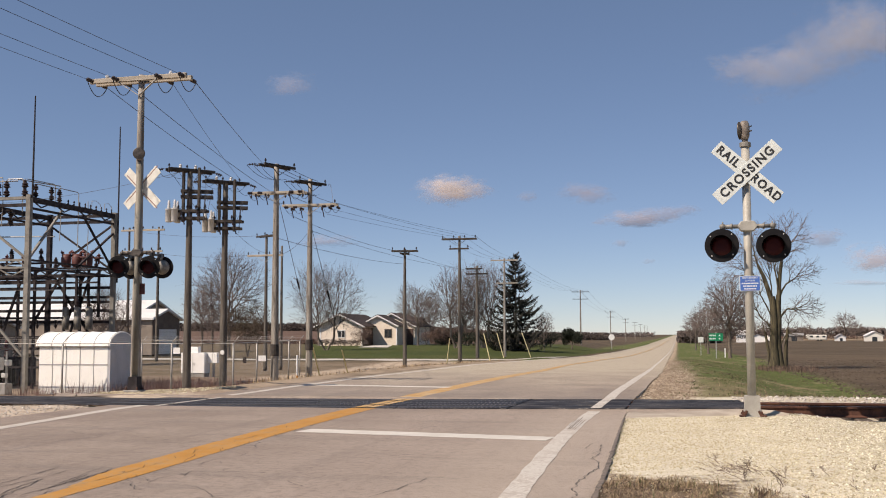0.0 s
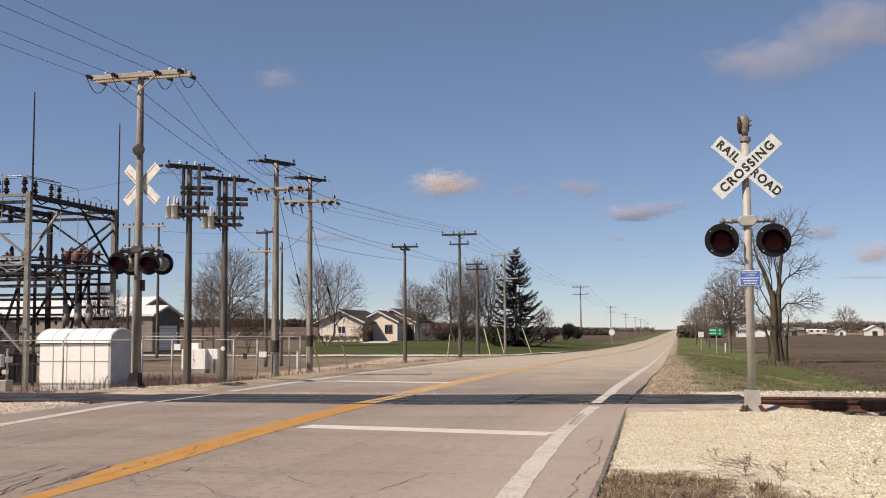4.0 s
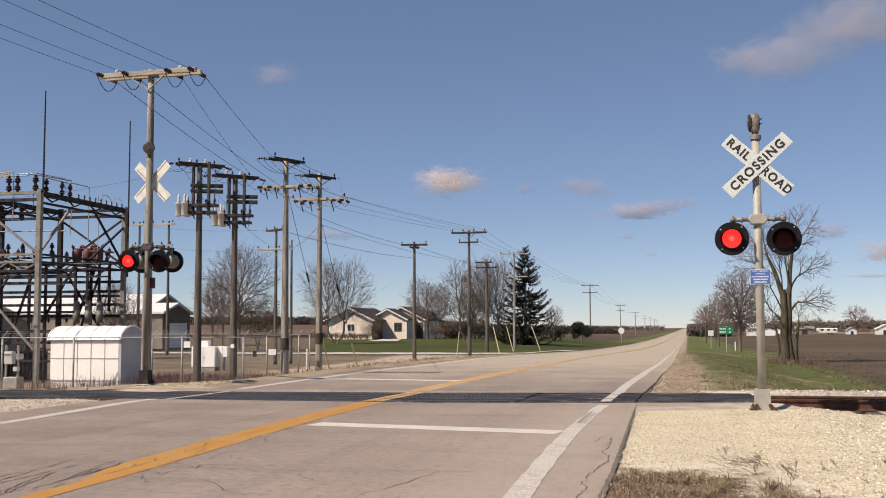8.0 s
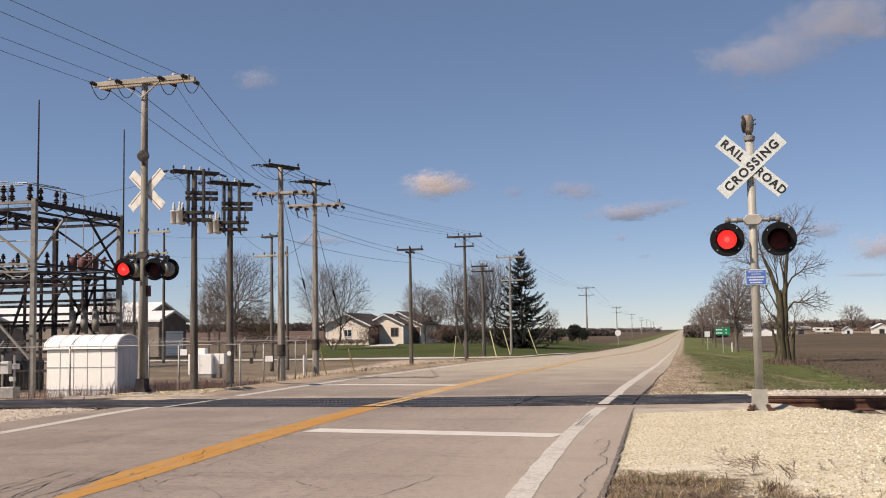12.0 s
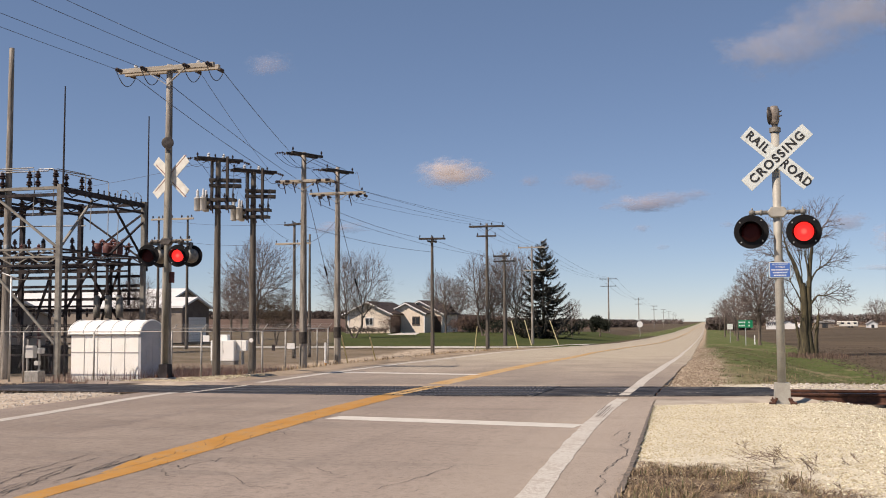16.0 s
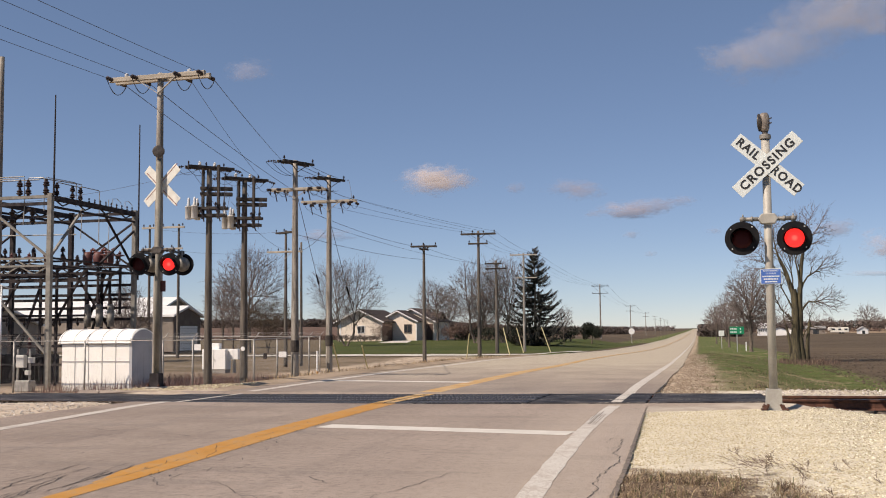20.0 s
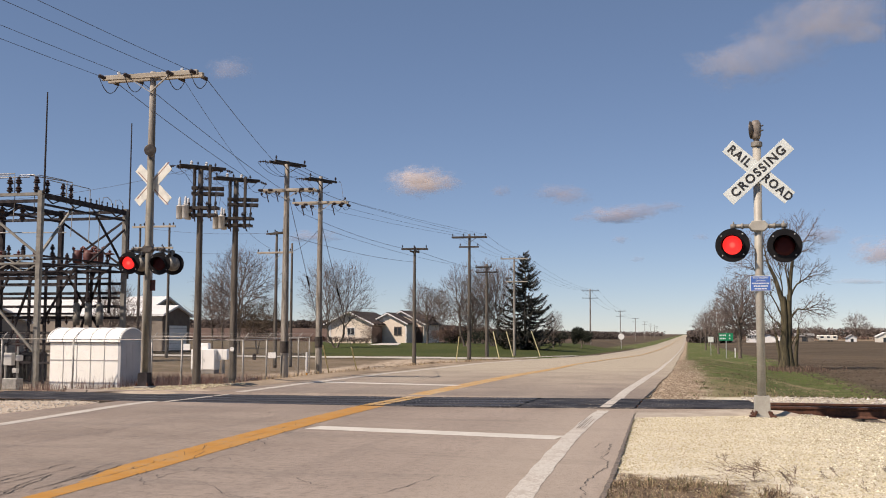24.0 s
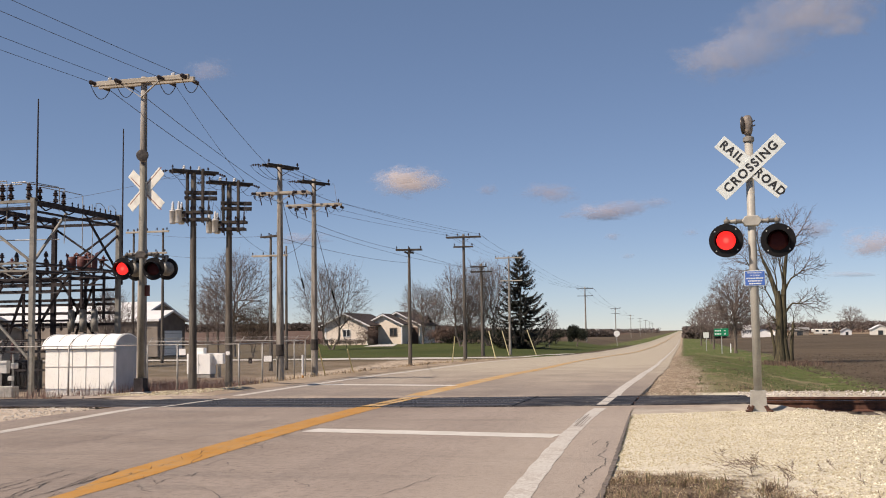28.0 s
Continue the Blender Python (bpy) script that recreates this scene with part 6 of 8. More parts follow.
    # hanging switch units in the back frame
    for i in range(3):
        sw = thing("breaker_unit", "grey breaker cylinder hung in the switch frame", "breaker", -31.4 + i * 0.68, Y1 - 0.35, 1.55)
        part("cylinder", lathe(bmesh.new(), [(0.0, 0.0), (0.17, 0.0), (0.17, 0.25), (0.19, 0.28), (0.19, 0.55), (0.17, 0.58), (0.17, 1.1), (0.10, 1.2), (0.0, 1.2)], n=12), "cast", sw, "", True)
        part("bushing", lathe(bmesh.new(), [(0.06, 1.2), (0.1, 1.3), (0.05, 1.36), (0.1, 1.45), (0.05, 1.52), (0.0, 1.75)], n=8), "porcelain", sw)
    # big transformers behind the front row
    for i, x in enumerate((-39.0, -36.0, -33.2)):
        tr = thing("power_transformer", "dark grey power transformer with tall brown bushings", "transformer", x, Y0 + 5.4, -1.34)
        bm = bmesh.new()
        box(bm, (0, 0, 0.75), (1.7, 1.3, 1.5), bevel=0.05)
        part("tank", bm, "steel_dark", tr)
        for k in range(7):
            bm = bmesh.new()
            box(bm, (-0.72 + 0.24 * k, -0.78, 0.75), (0.08, 0.26, 1.2), bevel=0.02)
            part("radiator_fin", bm, "steel_dark", tr)
        for k in range(3):
            part("bushing", lathe(bmesh.new(), [(0.12, 1.5)] + [(0.07 if j % 2 else 0.13, 1.55 + 0.08 * j) for j in range(9)] + [(0.03, 2.4), (0.0, 2.45)], pose(-0.5 + 0.5 * k, 0, 0), 9), "maroon" if k % 2 == 0 else "porcelain", tr)
    # bright lamp post and control boxes by the fence
    lp = thing("steel_post", "bright galvanised steel post inside the fence", "post", -30.35, 40.6, -1.34)
    bm = bmesh.new()
    tube(bm, (0, 0, 0), (0, 0, 4.7), 0.045, n=10)
    tube(bm, (-0.5, 0, 4.9), (0.35, 0.1, 4.6), 0.03, n=6)
    part("post", bm, "galv", lp, "", True)
    cb = thing("meter_box", "grey meter box on a steel stand", "meter box", -29.25, 40.7, -1.34)
    for dx in (-0.25, 0.35):
        bm = bmesh.new()
        tube(bm, (dx, 0, 0), (dx, 0, 1.9), 0.05, n=8)
        part("leg", bm, "galv_old", cb)
    bm = bmesh.new()
    box(bm, (0, -0.1, 1.35), (0.42, 0.25, 0.55), bevel=0.02)
    box(bm, (0.5, -0.1, 1.4), (0.25, 0.22, 0.25), bevel=0.02)
    box(bm, (0.3, -0.05, 0.85), (0.22, 0.2, 0.2), bevel=0.02)
    part("box", bm, "tank", cb)
    bm = bmesh.new()
    box(bm, (0.1, 0.05, 0.25), (0.75, 0.5, 0.5), bevel=0.03)
    part("footing_box", bm, "galv_old", cb)
    # cabinets and signs by the side fence
    for x, y, w, d, h, z in ((-29.3, 60.0, 1.58, 0.8, 1.50, -1.34), (-28.15, 60.1, 0.66, 0.35, 1.5, -1.34)):
        c = thing("control_cabinet", "white steel control cabinet behind the fence", "cabinet", x, y, z)
        bm = bmesh.new()
        lift = 0.24 if w > 1 else 0.85
        box(bm, (0, 0, (h + lift) / 2), (w, d, h - lift), bevel=0.02)
        part("body", bm, "cabinet", c)
        bm = bmesh.new()
        box(bm, (0, 0, lift / 2), (w * (0.96 if w > 1 else 0.12), d * 0.9, lift))
        part("plinth", bm, "galv_old", c)
        if w > 1:
            bm = bmesh.new()
            box(bm, (-0.1, 0.1, h + 0.18), (0.6, 0.4, 0.36), bevel=0.02)
            part("top_box", bm, "cabinet", c)
        bm = bmesh.new()
        box(bm, (0, -d / 2 - 0.004, h / 2), (0.02, 0.012, h - 0.1))
        part("door_gap", bm, "seam", c)
        bm = bmesh.new()
        box(bm, (0.08, -d / 2 - 0.02, h * 0.55), (0.03, 0.04, 0.14))
        part("handle", bm, "galv", c)
    for x, y, z, w, h, mt in ((-20.42, 40.1, 0.60, 0.30, 0.26, "white"), (-18.72, 43.2, 0.14, 0.17, 0.26, "steel_dark"), (-19.92, 48.1, 0.10, 0.40, 0.28, "white")):
        s = thing("fence_sign", "small notice plate wired to the fence", "sign", x, y - 0.06, z)
        bm = bmesh.new()
        box(bm, (0, 0, 0), (w, 0.01, h), bevel=0.003)
        part("plate", bm, mt, s)


white_shed()
chain_fence()
substation()


# ---- houses and sheds ----
def gable_block(parent, x0, x1, y0, y1, z0, ze, za, wall, roof, axis="y", over=0.5, name="wing"):
    """A block with a pitched roof; axis: the way the ridge runs."""
    bm = bmesh.new()
    if axis == "y":
        xm = (x0 + x1) / 2
        sec = [(x0, z0), (x1, z0), (x1, ze), (xm, za), (x0, ze)]
        f = [bm.verts.new((a, y0, b)) for a, b in sec]
        g = [bm.verts.new((a, y1, b)) for a, b in sec]
    else:
        ym = (y0 + y1) / 2
        sec = [(y0, z0), (y1, z0), (y1, ze), (ym, za), (y0, ze)]
        f = [bm.verts.new((x0, a, b)) for a, b in sec]
        g = [bm.verts.new((x1, a, b)) for a, b in sec]
    bm.faces.new(f)
    bm.faces.new(g[::-1])
    for i in range(5):
        j = (i + 1) % 5
        bm.faces.new((f[i], g[i], g[j], f[j]))
    bmesh.ops.recalc_face_normals(bm, faces=bm.faces)
    wl = part("wall", bm, wall, parent)
    th = 0.22
    for s in (-1, 1):
        bm = bmesh.new()
        if axis == "y":
            xm, half = (x0 + x1) / 2, (x1 - x0) / 2
            sl = (za - ze) / half
            e = half + over
            q = [(xm, za + 0.02), (xm + s * e, za + 0.02 - sl * e), (xm + s * e, za + 0.02 - sl * e + th), (xm, za + 0.02 + th)]
            a = [bm.verts.new((u, y0 - over, v)) for u, v in q]
            b = [bm.verts.new((u, y1 + over, v)) for u, v in q]
        else:
            ym, half = (y0 + y1) / 2, (y1 - y0) / 2
            sl = (za - ze) / half
            e = half + over
            q = [(ym, za + 0.02), (ym + s * e, za + 0.02 - sl * e), (ym + s * e, za + 0.02 - sl * e + th), (ym, za + 0.02 + th)]
            a = [bm.verts.new((x0 - over, u, v)) for u, v in q]
            b = [bm.verts.new((x1 + over, u, v)) for u, v in q]
        bm.faces.new(a)
        bm.faces.new(b[::-1])
        for i in range(4):
            j = (i + 1) % 4
            bm.faces.new((a[i], b[i], b[j], a[j]))
        bmesh.ops.recalc_face_normals(bm, faces=bm.faces)
        part("roof", bm, roof, parent)
    return wl


def window(parent, x, y, z, w, h, frame_mat="white", yaw=0):
    wd = part("window", box(bmesh.new(), (0, 0, 0), (w, 0.08, h)), frame_mat, parent)
    wd.matrix_basis = pose(x, y, z, 0, 0, yaw)
    for s in (-1, 1):
        bm = bmesh.new()
        box(bm, (s * w * 0.235, -0.045, 0), (w * 0.40, 0.02, h * 0.82))
        part("pane", bm, "window", wd)
    return wd


def house():
    hs = thing("house", "single-storey cream house with brown shingle roofs", "house", 0, 0, 0)
    z0 = -1.0
    gable_block(hs, -67.4, -58.6, 190, 206, z0, 3.0, 5.1, "siding", "shingle", "y", 0.7)
    gable_block(hs, -61.2, -53.7, 197, 209, z0, 3.05, 4.95, "siding", "shingle", "y", 0.5)
    gable_block(hs, -61.0, -51.6, 203, 216, z0, 3.0, 5.45, "siding", "shingle", "y", 0.5)
    # flat dark brick gives the shade of the recessed entry by its colour
    part("entry_wall", box(bmesh.new(), (-52.75, 202.93, z0 + 1.7), (1.75, 0.12, 3.4)), "brick_wall", hs, "dark brown brick wall in place of the shaded entry recess")
    gable_block(hs, -66.5, -52.4, 206.2, 217, z0, 2.7, 4.6, "brick_wall", "shingle", "x", 0.6)
    # white boards along the rakes of the gables
    for xm, half, y, ze, za, ov in ((-63.0, 4.4, 190, 3.0, 5.1, 0.7), (-57.45, 3.75, 197, 3.05, 4.95, 0.5), (-56.3, 4.7, 203, 3.0, 5.45, 0.5)):
        sl = (za - ze) / half
        for sd in (-1, 1):
            bm = bmesh.new()
            bar(bm, (xm, y - ov - 0.03, za + 0.02), (xm + sd * (half + ov), y - ov - 0.03, za + 0.02 - sl * (half + ov)), 0.05, 0.24)
            part("rake_board", bm, "white", hs)
    bm = bmesh.new()
    box(bm, (-58.57, 193.6, z0 + 1.8), (0.12, 6.7, 3.5))
    part("side_wall", bm, "brick_wall", hs, "brown brick side wall")
    window(hs, -62.7, 189.94, 1.4, 1.5, 1.5)
    window(hs, -55.4, 196.94, 1.5, 1.5, 1.7, "barn_dark")
    for x, y in ((-66.9, 189.95), (-58.6, 189.95), (-53.7, 196.95)):
        bm = bmesh.new()
        box(bm, (x, y, z0 + 1.8), (0.22, 0.06, 3.5))
        part("corner_trim", bm, "white", hs)
    wk = thing("front_walk", "pale concrete walk in the lawn before the house", "path", kind="structure")
    vs, fs = [], []
    for i in range(12):
        u = i / 11
        xc, yc = -55.5 + 5.5 * u, 193 - 25 * u ** 1.2
        for s in (-1, 1):
            xx = xc + s * (1.6 + 1.0 * u)
            vs.append((xx, yc, ground_z(xx, yc) + 0.06))
        if i:
            fs.append((2 * i - 2, 2 * i - 1, 2 * i + 1, 2 * i))
    from_lists("slab", vs, fs, "conc", wk)


def barns():
    b = thing("barn", "taupe steel barn with a pale metal roof", "barn", 0, 0, 0)
    gable_block(b, -94, -63.6, 112.6, 125.4, -0.9, 3.2, 5.4, "barn_wall", "barn_roof", "x", 0.4)
    bm = bmesh.new()
    for i in range(37):
        box(bm, (-93.5 + i * 0.8, 112.57, 1.1), (0.06, 0.05, 4.0))
    part("wall_ribs", bm, "barn_wall", b)
    a = thing("garage", "brown steel garage with a white roll-up door", "garage", 0, 0, 0)
    gable_block(a, -70, -55.6, 103.2, 109.4, -0.9, 3.0, 3.95, "barn_wall", "barn_roof", "x", 0.35)
    bm = bmesh.new()
    sec = ((103.2, -0.9), (109.4, -0.9), (109.4, 3.0), (106.3, 3.95), (103.2, 3.0))
    va = [bm.verts.new((-55.57, p, q)) for p, q in sec]
    vb = [bm.verts.new((-55.51, p, q)) for p, q in sec]
    bm.faces.new(va[::-1])
    bm.faces.new(vb)
    for i in range(5):
        bm.faces.new((va[i], va[(i + 1) % 5], vb[(i + 1) % 5], vb[i]))
    bmesh.ops.recalc_face_normals(bm, faces=bm.faces)
    part("end_wall", bm, "barn_dark", a, "dark brown gable end")
    door = part("door", box(bmesh.new(), (-55.46, 106.6, 0.55), (0.06, 4.0, 2.7)), "white", a, "white roll-up door")
    for i in range(5):
        bm = bmesh.new()
        box(bm, (-55.42, 106.6, -0.6 + i * 0.55), (0.03, 4.0, 0.04))
        part("door_rib", bm, "seam", door)
    w = thing("long_shed", "long low shed with a pale roof behind the substation", "shed", 0, 0, 0)
    gable_block(w, -120, -63, 78, 90, -1.0, 2.0, 3.7, "barn_wall", "barn_roof", "x", 0.4)


def small_shed(x, y, z, w, d, he, ha, wall, roof, label, axis="y"):
    s = thing("farm_shed", label, "shed", 0, 0, 0)
    gable_block(s, x - w / 2, x + w / 2, y, y + d, z, z + he, z + ha, wall, roof, axis, 0.3)
    bm = bmesh.new()
    box(bm, (x, y - 0.03, z + he * 0.4), (w * 0.3, 0.06, he * 0.8))
    part("door", bm, "window", s)


def far_farm():
    rv = thing("travel_trailer", "cream travel trailer parked at the field's edge", "trailer", 49.3, 400, -1.62)
    bm = bmesh.new()
    box(bm, (0.2, 0, 1.4), (6.4, 2.4, 1.9), bevel=0.25)
    box(bm, (-2.6, 0, 1.75), (2.2, 2.4, 1.3), bevel=0.25)
    part("body", bm, "rv", rv)
    for dx in (-1.9, 0.2, 2.3):
        bm = bmesh.new()
        box(bm, (dx, -1.22, 1.7), (1.0, 0.05, 0.6))
        part("window", bm, "window", rv)
    for dx in (0.3, 1.3):
        part("wheel", lathe(bmesh.new(), [(0.0, -0.12), (0.36, -0.12), (0.36, 0.12), (0.0, 0.12)], pose(dx, -1.0, 0.36, 90, 0, 0), 14), "tyre", rv)
    small_shed(57.7, 400, -1.65, 3.2, 5, 1.5, 2.5, "white", "galv_old", "small white shed across the field")
    small_shed(66.5, 385, -1.65, 5.5, 5, 2.0, 3.4, "rv", "barn_roof", "pale shed across the field")
    small_shed(42, 405, -1.65, 6.5, 5, 2.0, 2.8, "barn_wall", "galv_old", "grey shed behind the trailer", "x")
    small_shed(36, 420, -1.65, 4.0, 5, 2.3, 3.3, "siding", "shingle", "tan shed across the field", "x")
    h = thing("farmhouse", "white two-storey farmhouse behind the roadside trees", "house", 0, 0, 0)
    gable_block(h, 19.2, 22.2, 360, 366, -1.7, 0.9, 2.2, "white", "barn_roof", "x", 0.4)
    gable_block(h, 23.5, 28.2, 360, 367, -1.7, 0.2, 1.2, "white", "shingle", "y", 0.4)
    for i in range(4):
        window(h, 19.6 + i * 0.7, 359.94, 0.0, 0.4, 0.8)
    v = thing("pickup_truck", "pale pickup truck parked by the farmhouse", "pickup truck", 30.5, 360, -1.7)
    bm = bmesh.new()
    box(bm, (0, 0, 0.75), (5.2, 1.9, 0.7), bevel=0.1)
    box(bm, (-0.2, 0, 1.35), (2.2, 1.7, 0.7), bevel=0.15)
    part("body", bm, "white", v)
    for dx in (-1.6, 1.6):
        part("wheel", lathe(bmesh.new(), [(0.0, -0.12), (0.38, -0.12), (0.38, 0.12), (0.0, 0.12)], pose(dx, -0.9, 0.38, 90, 0, 0), 14), "tyre", v)
    for x, y, w, lab in ((-90, 1100, 8, "far white farm building"), (-40, 1500, 9, "far pale farm building"), (-150, 1300, 9, "far grey farm building")):
        small_shed(x, y, -2.4, w, 8, 3.0, 5.0, "white", "barn_roof", lab, "x")


def road_signs():
    s = thing("destination_sign", "green destination sign on a steel post", "road sign", 3.45, 100, ground_z(3.45, 100))
    z = -ground_z(3.45, 100)
    bm = bmesh.new()
    box(bm, (0, 0.04, z + 0.25 - 0.2), (0.08, 0.05, 2 * (z + 0.25)), bevel=0.005)
    part("post", bm, "galv", s)
    pl = part("panel", box(bmesh.new(), (0, 0, z + 0.93), (1.28, 0.02, 0.70), bevel=0.01), "green_sign", s)
    for i, wd in enumerate((0.95, 1.1)):
        bm = bmesh.new()
        x = -0.6
        for k in range(6):
            if k == 4:
                x += 0.25
                continue
            box(bm, (x + 0.07, -0.013, z + 1.08 - i * 0.3), (0.11, 0.004, 0.13))
            x += 0.15
        part("line", bm, "white_sign", pl)
    r = thing("square_sign", "small white square sign on a post", "road sign", 2.65, 128, ground_z(2.65, 128))
    bm = bmesh.new()
    box(bm, (0, 0.04, 0.9), (0.07, 0.05, 1.8))
    part("post", bm, "galv", r)
    part("panel", box(bmesh.new(), (0, 0, 1.85), (0.65, 0.02, 0.65), bevel=0.01), "white_sign", r)
    st = thing("round_sign", "round white advance warning sign seen from behind", "road sign", -13.2, 215, ground_z(-13.2, 215))
    bm = bmesh.new()
    box(bm, (0, 0.04, 1.3), (0.08, 0.05, 2.6))
    part("post", bm, "galv", st)
    part("panel", lathe(bmesh.new(), [(0.0, 0.0), (0.62, 0.0), (0.62, 0.02), (0.0, 0.02)], pose(0, 0, 2.45, 90, 0, 0), 24), "white", st)
    for x, y in ((5.0, 118),):
        d = thing("marker_post", "thin white marker post in the verge", "marker post", x, y, ground_z(x, y))
        bm = bmesh.new()
        box(bm, (0, 0, 0.5), (0.12, 0.04, 1.0), bevel=0.01)
        part("post", bm, "delin", d)
    d = thing("cable_marker", "white cable marker with an orange foot", "marker post", -19.3, 51.2, -1.15)
    bm = bmesh.new()
    tube(bm, (0, 0, 0.25), (0, 0, 1.35), 0.055, n=10)
    part("post", bm, "delin", d)
    bm = bmesh.new()
    tube(bm, (0, 0, -0.1), (0, 0, 0.3), 0.06, n=10)
    part("foot", bm, "orange", d)


house()
barns()
far_farm()
road_signs()


# ---- trees ----
class Timber:
    """Gathers the tapered limbs of one tree in two meshes, trunk and crown."""

    def __init__(self):
        self.data = {"trunk": ([], []), "crown": ([], [])}

    def limb(self, key, pts, rads, n):
        vs, fs = self.data[key]
        o = len(vs)
        for i, p in enumerate(pts):
            d = (pts[min(i + 1, len(pts) - 1)] - pts[max(i - 1, 0)])
            if d.length < 1e-6:
                d = Vector((0, 0, 1))
            a = d.orthogonal().normalized()
            b = d.normalized().cross(a)
            for k in range(n):
                w = 2 * math.pi * k / n
                vs.append(p + (a * math.cos(w) + b * math.sin(w)) * rads[i])
            if i:
                q = o + (i - 1) * n
                for k in range(n):
                    k2 = (k + 1) % n
                    fs.append((q + k, q + k2, q + n + k2, q + n + k))


def branch_out(tm, rng, p, way, ends, twig_r, sprigs, lift, big):
    """Splits a limb again and again until each piece reaches one of the twig ends."""
    n = len(ends)
    rad = twig_r * n ** 0.40
    if n == 1:
        q = Vector(ends[0])
        l = (q - p).length
        m = p.lerp(q, 0.5) + way * l * 0.07 + Vector((rng.uniform(-1, 1), rng.uniform(-1, 1), rng.uniform(-1, 1) - lift)) * l * 0.045
        tm.limb("crown", [p, m, q], [rad, rad * 0.8, rad * 0.4], 3)
        for _ in range(sprigs):
            u = rng.uniform(0.25, 1.0)
            a = p.lerp(m, u * 2) if u < 0.5 else m.lerp(q, u * 2 - 1)
            d = ((q - p).normalized() + Vector((rng.uniform(-1, 1), rng.uniform(-1, 1), rng.uniform(-0.6, 1))) * 0.6).normalized()
            tm.limb("crown", [a, a + d * l * rng.uniform(0.45, 0.9)], [rad * 0.75, rad * 0.4], 3)
        return
    arr = np.array(ends)
    c = Vector(arr.mean(axis=0))
    l = (c - p).length
    q = p.lerp(c, rng.uniform(0.13, 0.26) if n > 40 else rng.uniform(0.25, 0.42)) + Vector((rng.uniform(-1, 1), rng.uniform(-1, 1), rng.uniform(-1, 1))) * l * 0.02
    m = p.lerp(q, 0.5) + way * (q - p).length * 0.10 + Vector((rng.uniform(-1, 1), rng.uniform(-1, 1), rng.uniform(-0.5, 0.5))) * l * 0.012
    tm.limb("trunk" if n > big else "crown", [p, m, q], [rad, rad * 0.95, rad * 0.88], 7 if n > 150 else 5 if n > 12 else 3)
    if n == 2:
        order = [0, 1]
    else:
        dev = arr - arr.mean(axis=0)
        axis = np.linalg.eigh(dev.T @ dev)[1][:, 2]
        order = list(np.argsort(dev @ axis))
    cut = min(n - 1, max(1, round(n * rng.uniform(0.33, 0.67))))
    d = (q - m).normalized() if (q - m).length > 1e-6 else way
    for part_ in (order[:cut], order[cut:]):
        branch_out(tm, rng, q, d, [ends[i] for i in part_], twig_r, sprigs, lift, big)


def crowned_tree(name, label, x, y, limbs, seed, bark="bark", twig_r=0.012, sprigs=3, lift=0.3):
    """A bare tree. limbs: (path of the stem, its two radii, centre of its crown, the crown's half sizes, number of twig ends)."""
    rng = random.Random(seed)
    ob = thing(name, label, "tree", x, y, ground_z(x, y) - 0.1)
    tm = Timber()
    for path, r0, r1, mid, half, count in limbs:
        pts = [Vector(p) for p in path]
        if r0:
            fine, rads = [], []
            for a, b in zip(pts, pts[1:]):
                for k in range(3):
                    fine.append(a.lerp(b, k / 3) + Vector((rng.uniform(-1, 1), rng.uniform(-1, 1), 0)) * r0 * 0.12 * (1 if k else 0))
            fine.append(pts[-1])
            for i in range(len(fine)):
                u = i / (len(fine) - 1)
                rads.append(r0 + (r1 - r0) * u + (0.35 * r0 * max(0.0, 1 - u * 6) if pts[0].z < 0.1 else 0))
            tm.limb("trunk", fine, rads, 9)
        ends = []
        while len(ends) < count:
            d = Vector((rng.gauss(0, 1), rng.gauss(0, 1), rng.gauss(0, 1))).normalized()
            rr = rng.uniform(0.2, 1.0) ** 0.45 * (1.0 + 0.34 * noise.noise(d * 1.9 + Vector((seed * 1.7, 0, 0)))) * rng.uniform(0.9, 1.08)
            ends.append((mid[0] + d.x * half[0] * rr, mid[1] + d.y * half[1] * rr, mid[2] + d.z * half[2] * rr))
        way = (pts[-1] - pts[-2]).normalized()
        branch_out(tm, rng, pts[-1], way, ends, twig_r, sprigs, lift, count * 0.12)
    from_lists("trunk", *tm.data["trunk"], bark, ob, True)
    from_lists("crown", *tm.data["crown"], "twig", ob)
    return ob


def grow_tree(name, label, x, y, h, wide, seed, low=0.2, ends=600, r=0.2, fork=0.2, twig_r=0.012, stems=1, bark="bark", sprigs=4, lift=0.3):
    """A bare tree with one rounded crown on one or more stems."""
    limbs = []
    mid = h * (low + 1) / 2
    for i in range(stems):
        a = 6.283 * i / stems + 0.4
        o = 0.0 if stems == 1 else 1.0
        px, py = math.cos(a) * r * 0.8 * o, math.sin(a) * r * 0.8 * o
        tx, ty = math.cos(a) * wide * 0.10 * o, math.sin(a) * wide * 0.10 * o
        half = wide / 2 * (1.0 if stems == 1 else 0.80)
        limbs.append((((px, py, 0), (px + tx * 0.4, py + ty * 0.4, h * fork * 0.55), (tx, ty, h * fork)), r, r * 0.72, (tx * 1.6, ty * 1.6, mid + 0.02 * h * i), (half, half, h * (1 - low) / 2), ends // stems))
    return crowned_tree(name, label, x, y, limbs, seed, bark, twig_r, sprigs, lift)


